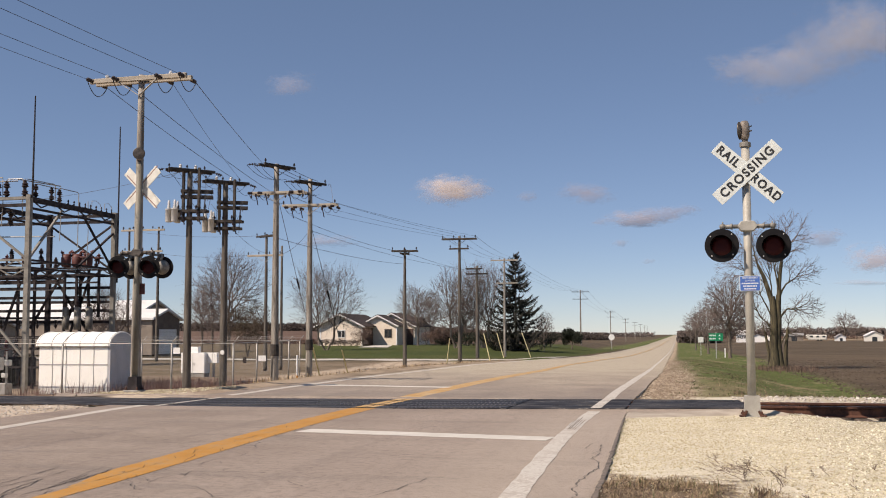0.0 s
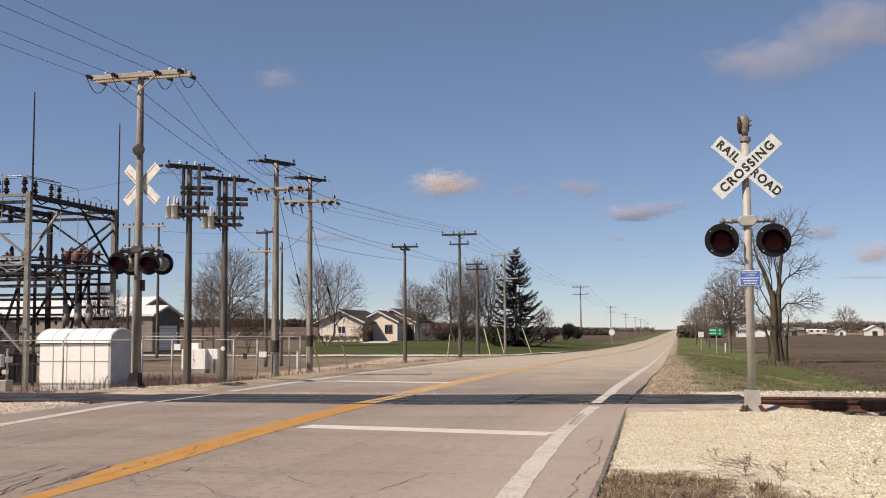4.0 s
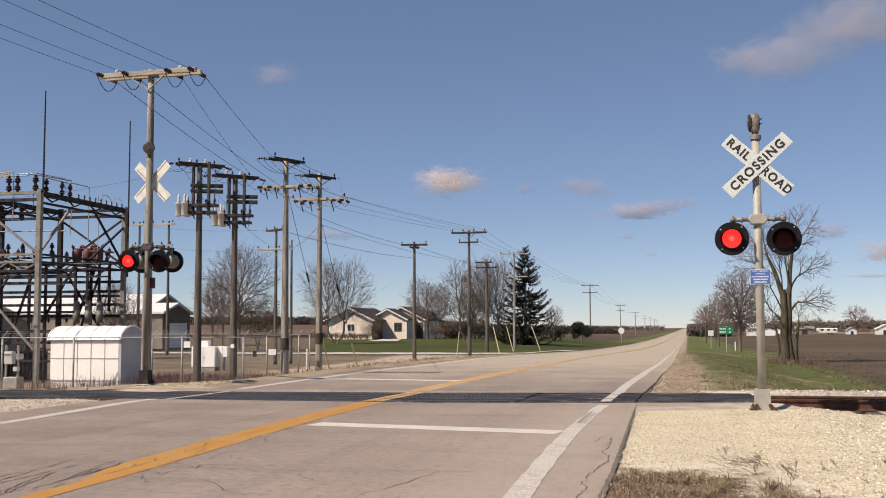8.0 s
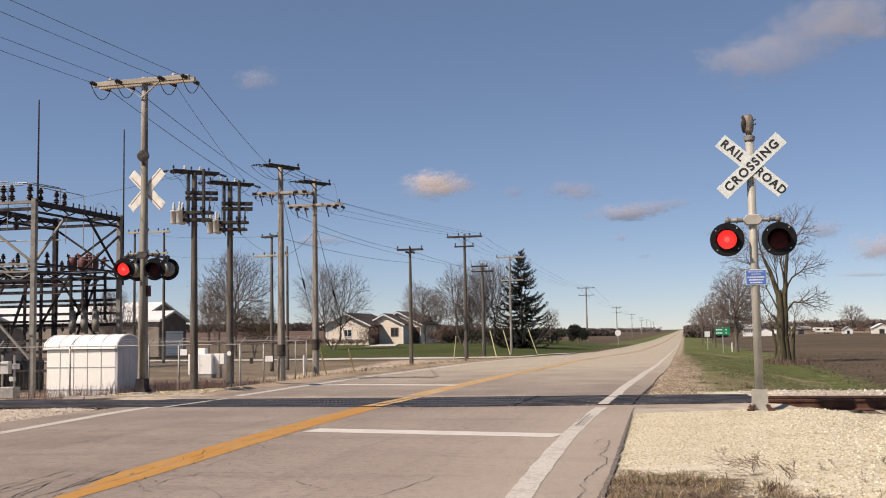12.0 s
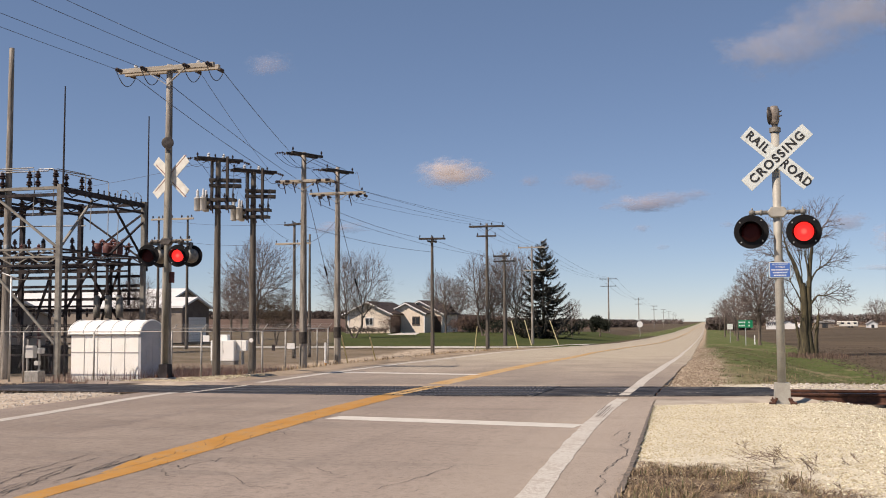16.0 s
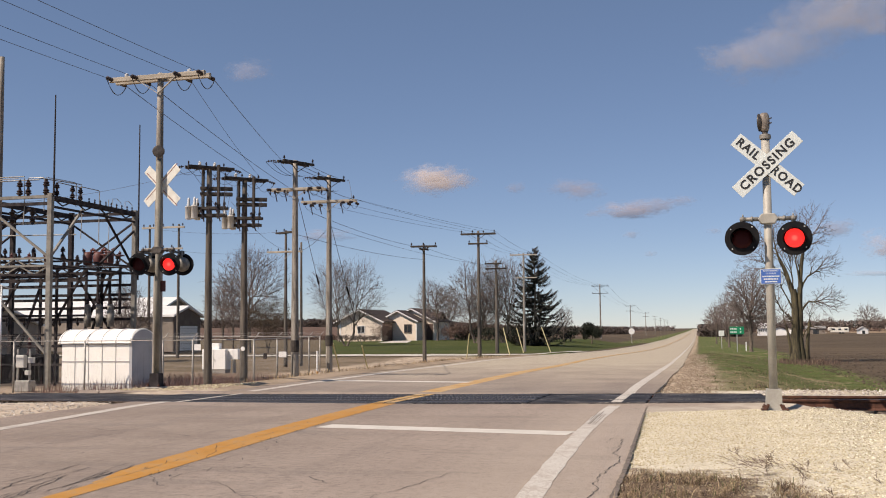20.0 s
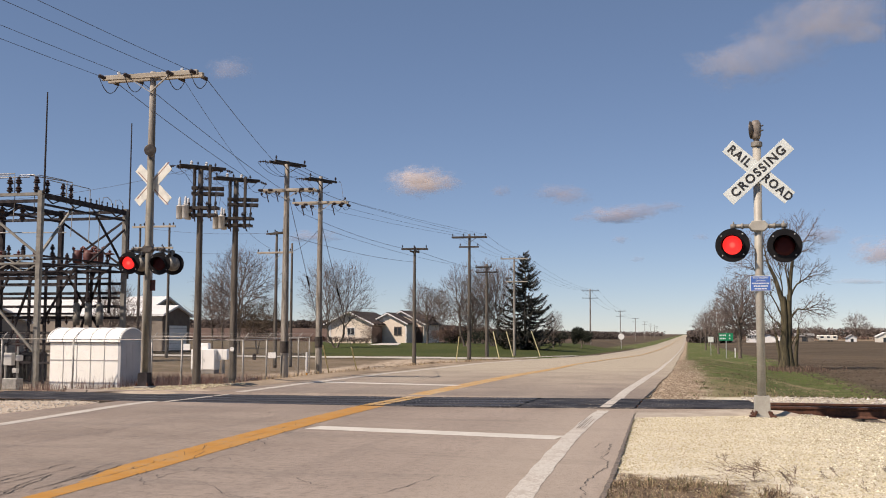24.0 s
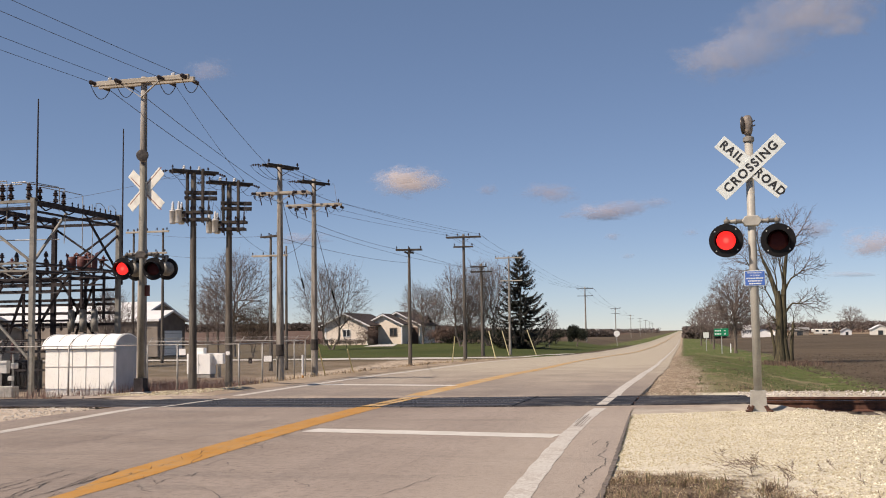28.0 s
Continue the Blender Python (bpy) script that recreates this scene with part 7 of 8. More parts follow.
def conifer(name, label, x, y, h, rad, seed, mat="needle", bottom=0.05):
    """An old spruce: whorls of long boughs that sink and then turn up, with hanging sprays and gaps between them."""
    rng = random.Random(seed)
    ob = thing(name, label, "tree", x, y, ground_z(x, y) - 0.05)
    bm = bmesh.new()
    tube(bm, (0, 0, 0), (0, 0, h * 0.985), h * 0.020, 0.015, n=8)
    part("trunk", bm, "bark", ob)
    vs, fs, bv, bf = [], [], [], []
    z = h * bottom
    while z < h * 0.985:
        u = z / h
        reach = rad * min(1.0, (1 - u) * 1.25 + 0.03) ** 0.92
        for k in range(9 if u < 0.5 else 6):
            a = rng.uniform(0, 6.283)
            ln = reach * rng.choice((0.62, 0.85, 1.0, 1.12)) * rng.uniform(0.85, 1.1) + 0.12
            z0 = z + rng.uniform(-0.2, 0.2)
            sink = rng.uniform(0.22, 0.42) * (1 - 0.9 * u)
            steep = max(0.0, u - 0.55) * 1.2
            ca, sa = math.cos(a), math.sin(a)

            def bough(v):
                return Vector((ca * ln * v, sa * ln * v, z0 + ln * (steep * v - sink * 1.6 * v * (1 - v) - sink * 0.25 * v + 0.24 * v ** 4)))

            pv, pf = strand([bough(i / 5) for i in range(6)], 0.022, 3)
            o = len(bv)
            bv.extend(pv)
            bf.extend(tuple(i + o for i in f) for f in pf)
            steps = max(4, int(ln / 0.105))
            for s_ in range(steps):
                v = 0.14 + 0.86 * (s_ + rng.random()) / steps
                p = bough(min(1.0, v))
                for q in range(4):
                    side = rng.choice((-1, 1))
                    w = a + side * rng.uniform(0.25, 1.1)
                    sp = rng.uniform(0.26, 0.62) * (1.15 - 0.55 * v) * (0.6 + 0.4 * min(1, ln / 2))
                    fall = rng.uniform(0.1, 0.9) if q < 3 else rng.uniform(0.8, 1.4)
                    t = Vector((math.cos(w) * sp, math.sin(w) * sp, -sp * fall + 0.1 * sp))
                    g = Vector((-math.sin(w), math.cos(w), 0.3)) * sp * 0.20
                    o = len(vs)
                    vs += [p + g, p - g, p + t]
                    fs.append((o, o + 1, o + 2))
        z += max(0.22, 0.62 * (1 - 0.55 * u)) * rng.uniform(0.8, 1.2)
    from_lists("limb", bv, bf, "bark", ob)
    from_lists("crown", vs, fs, mat, ob)
    return ob


def shrub(name, label, x, y, h, w, seed, mat, n=700, leaf=0.16):
    """A bush of many small sprays in an uneven dome."""
    rng = random.Random(seed)
    ob = thing(name, label, "shrub", x, y, ground_z(x, y))
    vs, fs = [], []
    lumps = [(rng.uniform(-0.5, 0.5) * w, rng.uniform(-0.4, 0.4) * w, rng.uniform(0.35, 0.72) * h, rng.uniform(0.28, 0.42) * w) for _ in range(9)]
    for i in range(n):
        lx, ly, lz, lr = rng.choice(lumps)
        d = Vector((rng.gauss(0, 1), rng.gauss(0, 1), rng.gauss(0, 1))).normalized() * lr * rng.uniform(0.5, 1.05)
        p = Vector((lx, ly, max(0.06, lz + d.z * min(1, h / w))))
        p.x += d.x
        p.y += d.y
        o = len(vs)
        for k in range(3):
            vs.append(p + Vector((rng.uniform(-1, 1), rng.uniform(-1, 1), rng.uniform(-1, 1))) * leaf)
        fs.append((o, o + 1, o + 2))
    from_lists("crown", vs, fs, mat, ob)
    bm = bmesh.new()
    for i in range(5):
        tube(bm, (rng.uniform(-0.1, 0.1), rng.uniform(-0.1, 0.1), -0.05), (rng.uniform(-0.3, 0.3) * w, rng.uniform(-0.3, 0.3) * w, h * 0.6), 0.05, 0.02, n=5)
    part("stem", bm, "bark", ob)


def trees():
    # right of the road
    crowned_tree("bare_tree", "old bare tree with mossy forked trunk at the field's edge", 6.35, 72, [
        (((-0.20, 0, 0), (-0.13, 0, 2.4), (-0.20, 0, 4.9)), 0.33, 0.20, (-0.5, 0.3, 8.0), (1.0, 0.9, 1.6), 130),
        (((0.17, 0.1, 0), (0.10, 0.1, 2.2), (0.22, 0.05, 5.0)), 0.27, 0.17, (0.3, 0.3, 8.2), (1.0, 0.9, 1.6), 130),
        (((-0.20, 0, 4.5), (-0.7, 0, 6.2), (-1.05, 0, 7.0)), 0.17, 0.09, (-1.5, 0, 8.3), (1.5, 1.3, 1.8), 280),
        (((0.20, 0, 4.6), (0.32, 0, 6.2), (0.45, 0, 7.2)), 0.16, 0.10, (0.95, 0, 8.9), (1.5, 1.3, 1.8), 300),
        (((0.12, 0, 3.2), (0.42, 0, 3.7), (0.7, 0, 4.05)), 0.09, 0.055, (2.0, 0, 4.2), (1.35, 0.9, 1.0), 190),
        (((0.2, 0, 4.7), (0.45, 0, 5.3), (0.7, 0, 5.7)), 0.08, 0.05, (1.75, 0, 6.5), (1.3, 0.9, 1.0), 170),
        (((-0.2, 0, 2.7), (-0.6, 0, 3.2), (-1.0, 0, 3.6)), 0.10, 0.06, (-1.8, 0, 4.8), (1.1, 0.8, 1.2), 110),
        (((-0.5, 0, 5.6), (-0.85, 0, 6.0), (-1.1, 0, 6.2)), 0.07, 0.045, (-2.4, 0, 6.8), (1.5, 1.0, 1.3), 190),
        (((0.52, 0.1, 0), (0.58, 0.05, 1.4), (0.74, 0, 2.8)), 0.15, 0.09, (0.9, 0, 3.6), (0.6, 0.5, 0.8), 60),
        (((0.25, -0.1, 1.7), (0.42, -0.2, 2.1), (0.62, -0.3, 2.4)), 0.05, 0.03, (1.3, -0.3, 2.6), (0.8, 0.6, 0.7), 70),
        (((-0.3, -0.1, 3.6), (-0.6, -0.2, 4.3), (-0.8, -0.2, 4.7)), 0.06, 0.035, (-1.3, -0.2, 5.6), (0.8, 0.6, 0.9), 90),
        (((0.2, -0.1, 5.4), (0.1, -0.2, 6.1), (0.0, -0.2, 6.6)), 0.07, 0.04, (-0.1, -0.2, 7.6), (0.8, 0.7, 1.1), 90),
        (((-0.1, -0.2, 2.2), (-0.25, -0.3, 2.5), (-0.4, -0.4, 2.7)), 0.03, 0.02, (-0.7, -0.4, 3.0), (0.5, 0.4, 0.5), 50),
        (((-0.45, 0.1, 0), (-0.5, 0.05, 1.2), (-0.7, 0, 2.4)), 0.12, 0.07, (-1.0, 0, 3.4), (0.7, 0.6, 0.9), 70)],
        27, "bark_moss", 0.0075, 3, 0.0)
    for x, y, h, w, sd, n in ((5.15, 110, 8.6, 5.6, 31, 1900), (5.75, 124, 7.0, 5.0, 37, 900), (4.1, 150, 7.6, 4.0, 35, 620), (3.3, 205, 7.6, 4.6, 32, 420), (6.0, 240, 9.0, 6.5, 33, 380), (5.8, 310, 9.5, 7.0, 34, 320), (4.5, 390, 10.0, 7.0, 36, 300)):
        grow_tree("bare_tree", "bare roadside tree along the verge", x, y, h, w, sd, 0.24, n, 0.17, 0.22, 0.011 if y < 200 else 0.018)
    for x, y, h, w, sd in ((71, 480, 12.5, 11, 41), (58, 500, 7, 6, 42), (82, 520, 8, 8, 43), (30, 460, 9, 8, 44), (38, 470, 8, 7, 45), (22, 380, 8, 7, 46)):
        grow_tree("bare_tree", "bare tree beyond the field", x, y, h, w, sd, 0.2, 420, 0.25, 0.2, 0.035)
    # left of the road
    grow_tree("bare_tree", "spreading bare tree on the lawn", -52.6, 152, 13.6, 10.8, 51, 0.16, 2100, 0.17, 0.12, 0.011, 2)
    grow_tree("bare_tree", "bare tree behind the yard", -50.6, 112, 12.5, 8.8, 52, 0.20, 2000, 0.24, 0.17, 0.011)
    grow_tree("bare_tree", "bare tree behind the yard", -68.4, 142, 9.6, 6.0, 53, 0.25, 800, 0.15, 0.2, 0.013)
    grow_tree("bare_tree", "bare tree behind the yard", -65.8, 140, 10.6, 6.4, 60, 0.25, 850, 0.16, 0.2, 0.013)
    grow_tree("bare_tree", "bare tree behind the substation", -47.3, 80, 6.6, 5.0, 54, 0.10, 1300, 0.08, 0.08, 0.010, 3)
    grow_tree("bare_tree", "bare tree beside the house", -47.6, 190, 11.7, 9.0, 55, 0.20, 1700, 0.22, 0.2, 0.013)
    grow_tree("bare_tree", "bare tree behind the house", -55.0, 228, 10.5, 9.0, 58, 0.25, 1000, 0.22, 0.2, 0.016)
    grow_tree("bare_tree", "bare tree beside the drive", -35.0, 165, 13.2, 8.4, 56, 0.18, 1900, 0.18, 0.15, 0.012, 2)
    grow_tree("bare_tree", "tall bare tree beside the spruce", -30.9, 167, 14.2, 7.8, 57, 0.16, 2200, 0.2, 0.14, 0.012, 2)
    grow_tree("bare_tree", "bare tree behind the spruce", -39.8, 196, 10.0, 8.0, 65, 0.2, 1300, 0.2, 0.2, 0.015)
    grow_tree("bare_tree", "young bare tree beside the spruce", -20.1, 160, 6.0, 3.2, 59, 0.2, 500, 0.08, 0.15, 0.012)
    conifer("spruce", "tall dark spruce with drooping boughs", -22.95, 150, 14.4, 4.7, 61)
    shrub("cedar", "dark brown-green cedar behind the yard", -44.8, 104, 6.6, 4.0, 62, "cedar", 15000, 0.07)
    shrub("small_spruce", "small dark evergreen near the drive", -18.15, 183, 4.0, 2.5, 63, "evergreen", 5200, 0.15)
    shrub("small_spruce", "small dark evergreen near the drive", -21.5, 180, 2.8, 2.7, 64, "evergreen", 3600, 0.15)
    for i, (x, y, h, w) in enumerate(((-25.5, 178, 2.8, 3.4), (-41.0, 196, 2.4, 3.6), (-37.5, 186, 2.6, 4.0), (-33.5, 180, 2.8, 4.5), (-29.5, 176, 2.6, 4.0), (-44.5, 198, 1.8, 2.6))):
        shrub("evergreen_shrub", "dark evergreen shrub on the lawn", x, y, h, w, 70 + i, "evergreen", 900, 0.2)
    for i in range(9):
        shrub("bare_shrub", "tangled bare brown shrub beyond the lawn", -48.5 + i * 1.9, 200 - 1.6 * i + (i % 3) * 2, 3.0 + 0.5 * (i % 3), 3.6, 110 + i, "brush", 1300, 0.15)
    shrub("bare_shrub", "dense reddish-brown bare shrub before the house", -56.4, 184, 4.4, 3.6, 131, "brush", 2400, 0.10)
    for i in range(8):
        shrub("foundation_shrub", "low reddish shrub against the house wall", -66.5 + i * 1.25, 188.3, 1.3, 1.3, 90 + i, "twig", 350, 0.14)


def far_woods():
    """Woods and hedges along the horizon, each one uneven band of many bare crowns."""
    rng = random.Random(77)
    # the farthest bands take the wood colour that has haze mixed in
    spec = (("far brown wood", -480, -120, 575, 7.5, 3000, "wood_far"), ("dark brown wood", -190, -42, 640, 7.2, 1900, "wood_far"), ("far haze-grey wood", -900, -30, 1350, 9, 2200, "wood_haze"),
            ("brown scrub", -150, -64, 236, 2.4, 1400, "brush"), ("bare brown scrub", 1.5, 14.5, 420, 7.0, 2200, "wood_far"), ("far low hedge", 14, 420, 640, 3.4, 1800, "brush"), ("far haze-grey wood", 20, 1200, 1400, 16, 3200, "wood_haze"))
    for label, xa, xb, y, h, n, mat in spec:
        vs, fs = [], []
        for i in range(n):
            u = rng.random()
            x = xa + (xb - xa) * u
            hh = h * (0.55 + 0.45 * (0.5 + 0.5 * noise.noise((x * 0.02, y, 0.3)))) * rng.uniform(0.7, 1.1)
            w = hh * rng.uniform(0.25, 0.5)
            yy = y + rng.uniform(-15, 15)
            z = ground_z(x, yy) - 0.5
            for k in range(22):
                a = rng.uniform(0, 6.283)
                o = len(vs)
                c = Vector((x + math.cos(a) * w * 0.6, yy + math.sin(a) * w * 0.6, z + hh * rng.uniform(0.1, 0.85)))
                for q in range(3):
                    vs.append(c + Vector((rng.uniform(-1, 1) * w * 0.42, rng.uniform(-1, 1) * w * 0.4, rng.uniform(-1, 1) * hh * 0.15)))
                fs.append((o, o + 1, o + 2))
        ob = from_lists("far_wood", vs, fs, mat)
        tagged(ob, label + " of bare crowns beyond the fields", "woods", kind="stuff")


trees()
far_woods()


# ---- loose cover ----
def cover():
    def apron(rng):
        while True:
            x, y = rng.uniform(-0.8, 7.5), rng.uniform(8.2, 17.3)
            if x < -0.64 - 0.16 * step(8, 17, y) or (y > 15.84 + 0.78 * step(-0.8, 1.13, x) and x < 1.62 and rng.random() > 0.02):
                continue
            if x > 0.75 + 0.25 * math.sin(y * 3) or y > 10.0 + 0.3 * math.sin(x * 2.1) or rng.random() < 0.3:
                return x, y, ground_z(x, y)
    stones("limestone_gravel", "white limestone gravel beside the road and the track", 60000, apron, (0.004, 0.0125), "stone_white", 1)

    def bed(rng):
        x = rng.uniform(1.0, 14)
        y = rng.choice((rng.uniform(17.0, 20.9), rng.uniform(20.0, 21.2)))
        return x, y, ground_z(x, y) - (0.06 if 17.2 < y < 19.95 else 0)
    stones("track_ballast", "pale crushed stone ballast round the track", 3600, bed, (0.014, 0.034), "stone_grey", 2)

    def bed_dark(rng):
        x, y = rng.uniform(-40, -12.3), rng.uniform(16.6, 20.5)
        return x, y, ground_z(x, y) - (0.06 if 17.2 < y < 19.95 else 0)
    stones("oily_ballast", "dark oily ballast round the track", 6500, bed_dark, (0.02, 0.05), "stone_dark", 22)

    def left_edge(rng):
        x, y = rng.uniform(-16.5, -10.4), rng.uniform(20.2, 23.5)
        return x, y, ground_z(x, y)
    stones("verge_gravel", "pale loose gravel by the far signal", 1800, left_edge, (0.012, 0.03), "stone_white", 3)

    def big_chip(rng):
        while True:
            x, y = 0.3 + 6.0 * rng.random() ** 0.7, 8.0 + 6.5 * rng.random() ** 1.8
            if (y < 15.9 + 0.6 * step(-0.8, 1.13, x) or x > 1.7) and rng.random() < 0.3 + 0.7 * step(0.6, 2.4, x):
                return x, y, ground_z(x, y)
    stones("limestone_lumps", "coarse white limestone lumps on the gravel", 15000, big_chip, (0.008, 0.019), "stone_white", 33)

    def turf_edge(x):
        return 9.42 - 0.35 * max(0.0, x + 0.3) - 0.9 * step(0.35, 1.4, x) + 0.14 * noise.noise((x * 3.0, 0.0, 0.0)) + 0.12 * noise.noise((x * 9.0, 5.0, 0.0))

    def near_grass(rng):
        while True:
            x, y = rng.uniform(-0.64, 2.2), rng.uniform(7.0, 9.8)
            thick = (1 - 0.75 * step(0.5, 1.5, x)) * (0.06 + 0.94 * step(-0.25, 0.25, noise.noise((x * 3.4, y * 2.2, 2.0))))
            if y < turf_edge(x) - rng.random() ** 1.3 * 0.9 and rng.random() < thick:
                return x, y, ground_z(x, y)
    blades("dry_grass", "matted dry straw-coloured grass at the gravel's edge", 8000, near_grass, (0.008, 0.026), (0.0015, 0.003), "dry_grass", 4, 6.0, "grass", 2.0)
    blades("brown_grass", "dark brown matted dead grass", 7500, near_grass, (0.006, 0.020), (0.002, 0.0045), "weed", 14, 6.0, "grass", 2.5)
    tufts = [(r_.uniform(-0.6, 0.75), r_.uniform(7.2, 9.2)) for r_ in [random.Random(31)] for _ in range(46)]

    def tuft(rng):
        while True:
            a, b = rng.choice(tufts)
            x, y = a + rng.gauss(0, 0.035), b + rng.gauss(0, 0.05)
            if y < turf_edge(x) - 0.05 and x > -0.66:
                return x, y, ground_z(x, y)
    blades("straw_tufts", "loose tufts of pale golden straw", 1800, tuft, (0.02, 0.085), (0.0015, 0.003), "dry_grass", 15, 2.2, "grass", 0.5)
    blades("green_grass", "thin green shoots among dry grass", 260, tuft, (0.03, 0.10), (0.0015, 0.003), "green_shoot", 5, 1.0)

    def grit(rng):
        x, y = rng.uniform(0.2, 3.6), rng.uniform(7.4, 9.4)
        return x, y, ground_z(x, y)
    blades("gravel_litter", "brown litter of dead stems on gravel", 1500, grit, (0.004, 0.014), (0.001, 0.002), "weed", 25, 6.0)

    def verge(rng):
        x = rng.uniform(0.9, 8.0)
        y = 21.2 + 50 * rng.random() ** 1.3
        return x, y, ground_z(x, y)
    blades("verge_grass", "green and straw grass on the verge beyond the track", 4000, verge, (0.02, 0.055), (0.004, 0.008), "green_grass", 6, 1.8)
    spots = [(r_.uniform(0.2, 7.5), 21.3 + 55 * r_.random() ** 1.4) for r_ in [random.Random(41)] for _ in range(420)]

    def clump(rng):
        a, b = rng.choice(spots)
        x, y = a + rng.gauss(0, 0.16), max(21.2, b + rng.gauss(0, 0.3))
        return x, y, ground_z(x, y)
    blades("verge_tufts", "rough green grass tufts on the verge", 9000, clump, (0.015, 0.05), (0.006, 0.012), "green_grass", 16, 2.0)
    blades("verge_dead_tufts", "brown dead grass tufts on the verge", 3000, clump, (0.02, 0.07), (0.005, 0.010), "weed", 17, 1.8)

    def shoulder(rng):
        y = 20.3 + 45 * rng.random() ** 1.6
        x = rng.gauss(-0.25, 0.3) + 0.2 * step(22, 36, y)
        return x, y, ground_z(x, y)
    stones("shoulder_gravel", "dirty tan gravel on the road's shoulder", 7000, shoulder, (0.006, 0.022), "stone_dirt", 18)

    def tilled(rng):
        x = 6.5 + 34 * rng.random() ** 1.5
        y = 22 + 75 * rng.random() ** 1.4
        return x, y, ground_z(x, y)
    stones("soil_clods", "brown soil clods on the tilled field", 11000, tilled, (0.02, 0.065), "clod", 19)
    blades("verge_straw", "dry grass on the verge beyond the track", 2200, lambda r: (lambda p: (p[0], 21.2 + (p[1] - 21.2) * 0.45, ground_z(p[0], 21.2 + (p[1] - 21.2) * 0.45)))(verge(r)), (0.02, 0.05), (0.004, 0.008), "dry_grass", 7, 2.6)

    def trunk_foot(rng):
        x, y = rng.gauss(6.5, 1.1), rng.gauss(70.5, 2.2)
        return x, y, ground_z(x, y)
    blades("trunk_weeds", "brown dead weeds round the old tree's foot", 1500, trunk_foot, (0.06, 0.38), (0.008, 0.018), "weed", 27, 0.5, "weeds")

    def west_shoulder(rng):
        x, y = rng.uniform(-15.5, -10.05), rng.uniform(10.5, 16.9)
        return x, y, ground_z(x, y)
    stones("west_gravel", "pale tan gravel on the shoulder before the track", 3600, west_shoulder, (0.008, 0.022), "stone_grey", 28)

    tangles = [(-11.0 - r_.random() ** 2 * 8, r_.uniform(24, 66)) for r_ in [random.Random(51)] for _ in range(240)]

    def left_verge(rng):
        a, b = rng.choice(tangles)
        x, y = min(-10.7, a + rng.gauss(0, 0.25)), b + rng.gauss(0, 0.5)
        return x, y, ground_z(x, y)
    blades("roadside_weeds", "brown dry weeds along the road's far edge", 4200, left_verge, (0.03, 0.16), (0.004, 0.010), "dry_grass", 8, 0.8)

    def pole_weeds(rng):
        x, y = rng.uniform(-28, -17), rng.uniform(38.5, 43)
        return x, y, ground_z(x, y)
    blades("fence_weeds", "reddish dry weeds along the fence", 2600, pole_weeds, (0.12, 0.5), (0.004, 0.008), "red_weed", 9, 0.5, "weeds")

    def yard_weeds(rng):
        x, y = rng.gauss(-23.0, 2.2), rng.uniform(40.5, 47.5)
        return min(-19.4, x), y, ground_z(min(-19.4, x), y)
    blades("yard_weeds", "tall reddish dead weeds inside the fence", 3800, yard_weeds, (0.25, 0.8), (0.004, 0.009), "red_weed", 19, 0.45, "weeds")
    # branching dead weeds on the gravel
    rng = random.Random(10)
    for i in range(24):
        x, y = rng.uniform(0.5, 3.4), rng.uniform(8.0, 10.2)
        if i < 3:
            x, y = ((0.37, 10.4), (0.91, 9.5), (0.62, 9.9))[i]
        w = thing("dead_weed", "dead branching weed stem in gravel", "weed", x, y, ground_z(x, y) - 0.01)
        vs, fs = [], []

        def twig(p, d, l, r, lev):
            q = p + d * l
            a, b = strand([p, p.lerp(q, 0.5) + Vector((rng.uniform(-1, 1), rng.uniform(-1, 1), 0)) * l * 0.06, q], r, 3)
            o = len(vs)
            vs.extend(a)
            fs.extend(tuple(k + o for k in f) for f in b)
            if lev:
                for _ in range(rng.randint(3, 5)):
                    nd = (d + Vector((rng.uniform(-1, 1), rng.uniform(-1, 1), rng.uniform(-0.2, 0.6))) * 0.9).normalized()
                    twig(p.lerp(q, rng.uniform(0.25, 1.0)), nd, l * rng.uniform(0.4, 0.7), r * 0.7, lev - 1)
        big = rng.uniform(0.05, 0.13)
        for _ in range(1):
            twig(Vector((0, 0, 0)), Vector((rng.uniform(-1, 1), rng.uniform(-0.8, 0.8), 0.6)).normalized(), big, 0.0022, 3)
        from_lists("stem", vs, fs, "weed", w)

    bp = thing("brush_heap", "heap of dead brown twigs lying on gravel", "brush", 0.52, 9.75, ground_z(0.52, 9.75))
    for i in range(70):
        a = rng.gauss(2.6, 0.7)
        l = rng.uniform(0.05, 0.20)
        p = Vector((rng.gauss(0, 0.11), rng.gauss(0, 0.16), rng.uniform(0.005, 0.05)))
        q = p + Vector((math.cos(a) * l, math.sin(a) * l, rng.uniform(-0.02, 0.09)))
        vs, fs = strand([p, p.lerp(q, 0.3) + Vector((rng.uniform(-1, 1), rng.uniform(-1, 1), 0.3)) * 0.014, p.lerp(q, 0.7) + Vector((rng.uniform(-1, 1), rng.uniform(-1, 1), 0.2)) * 0.014, q], rng.uniform(0.0010, 0.0024), 4)
        from_lists("twig", vs, fs, "weed", bp)


cover()


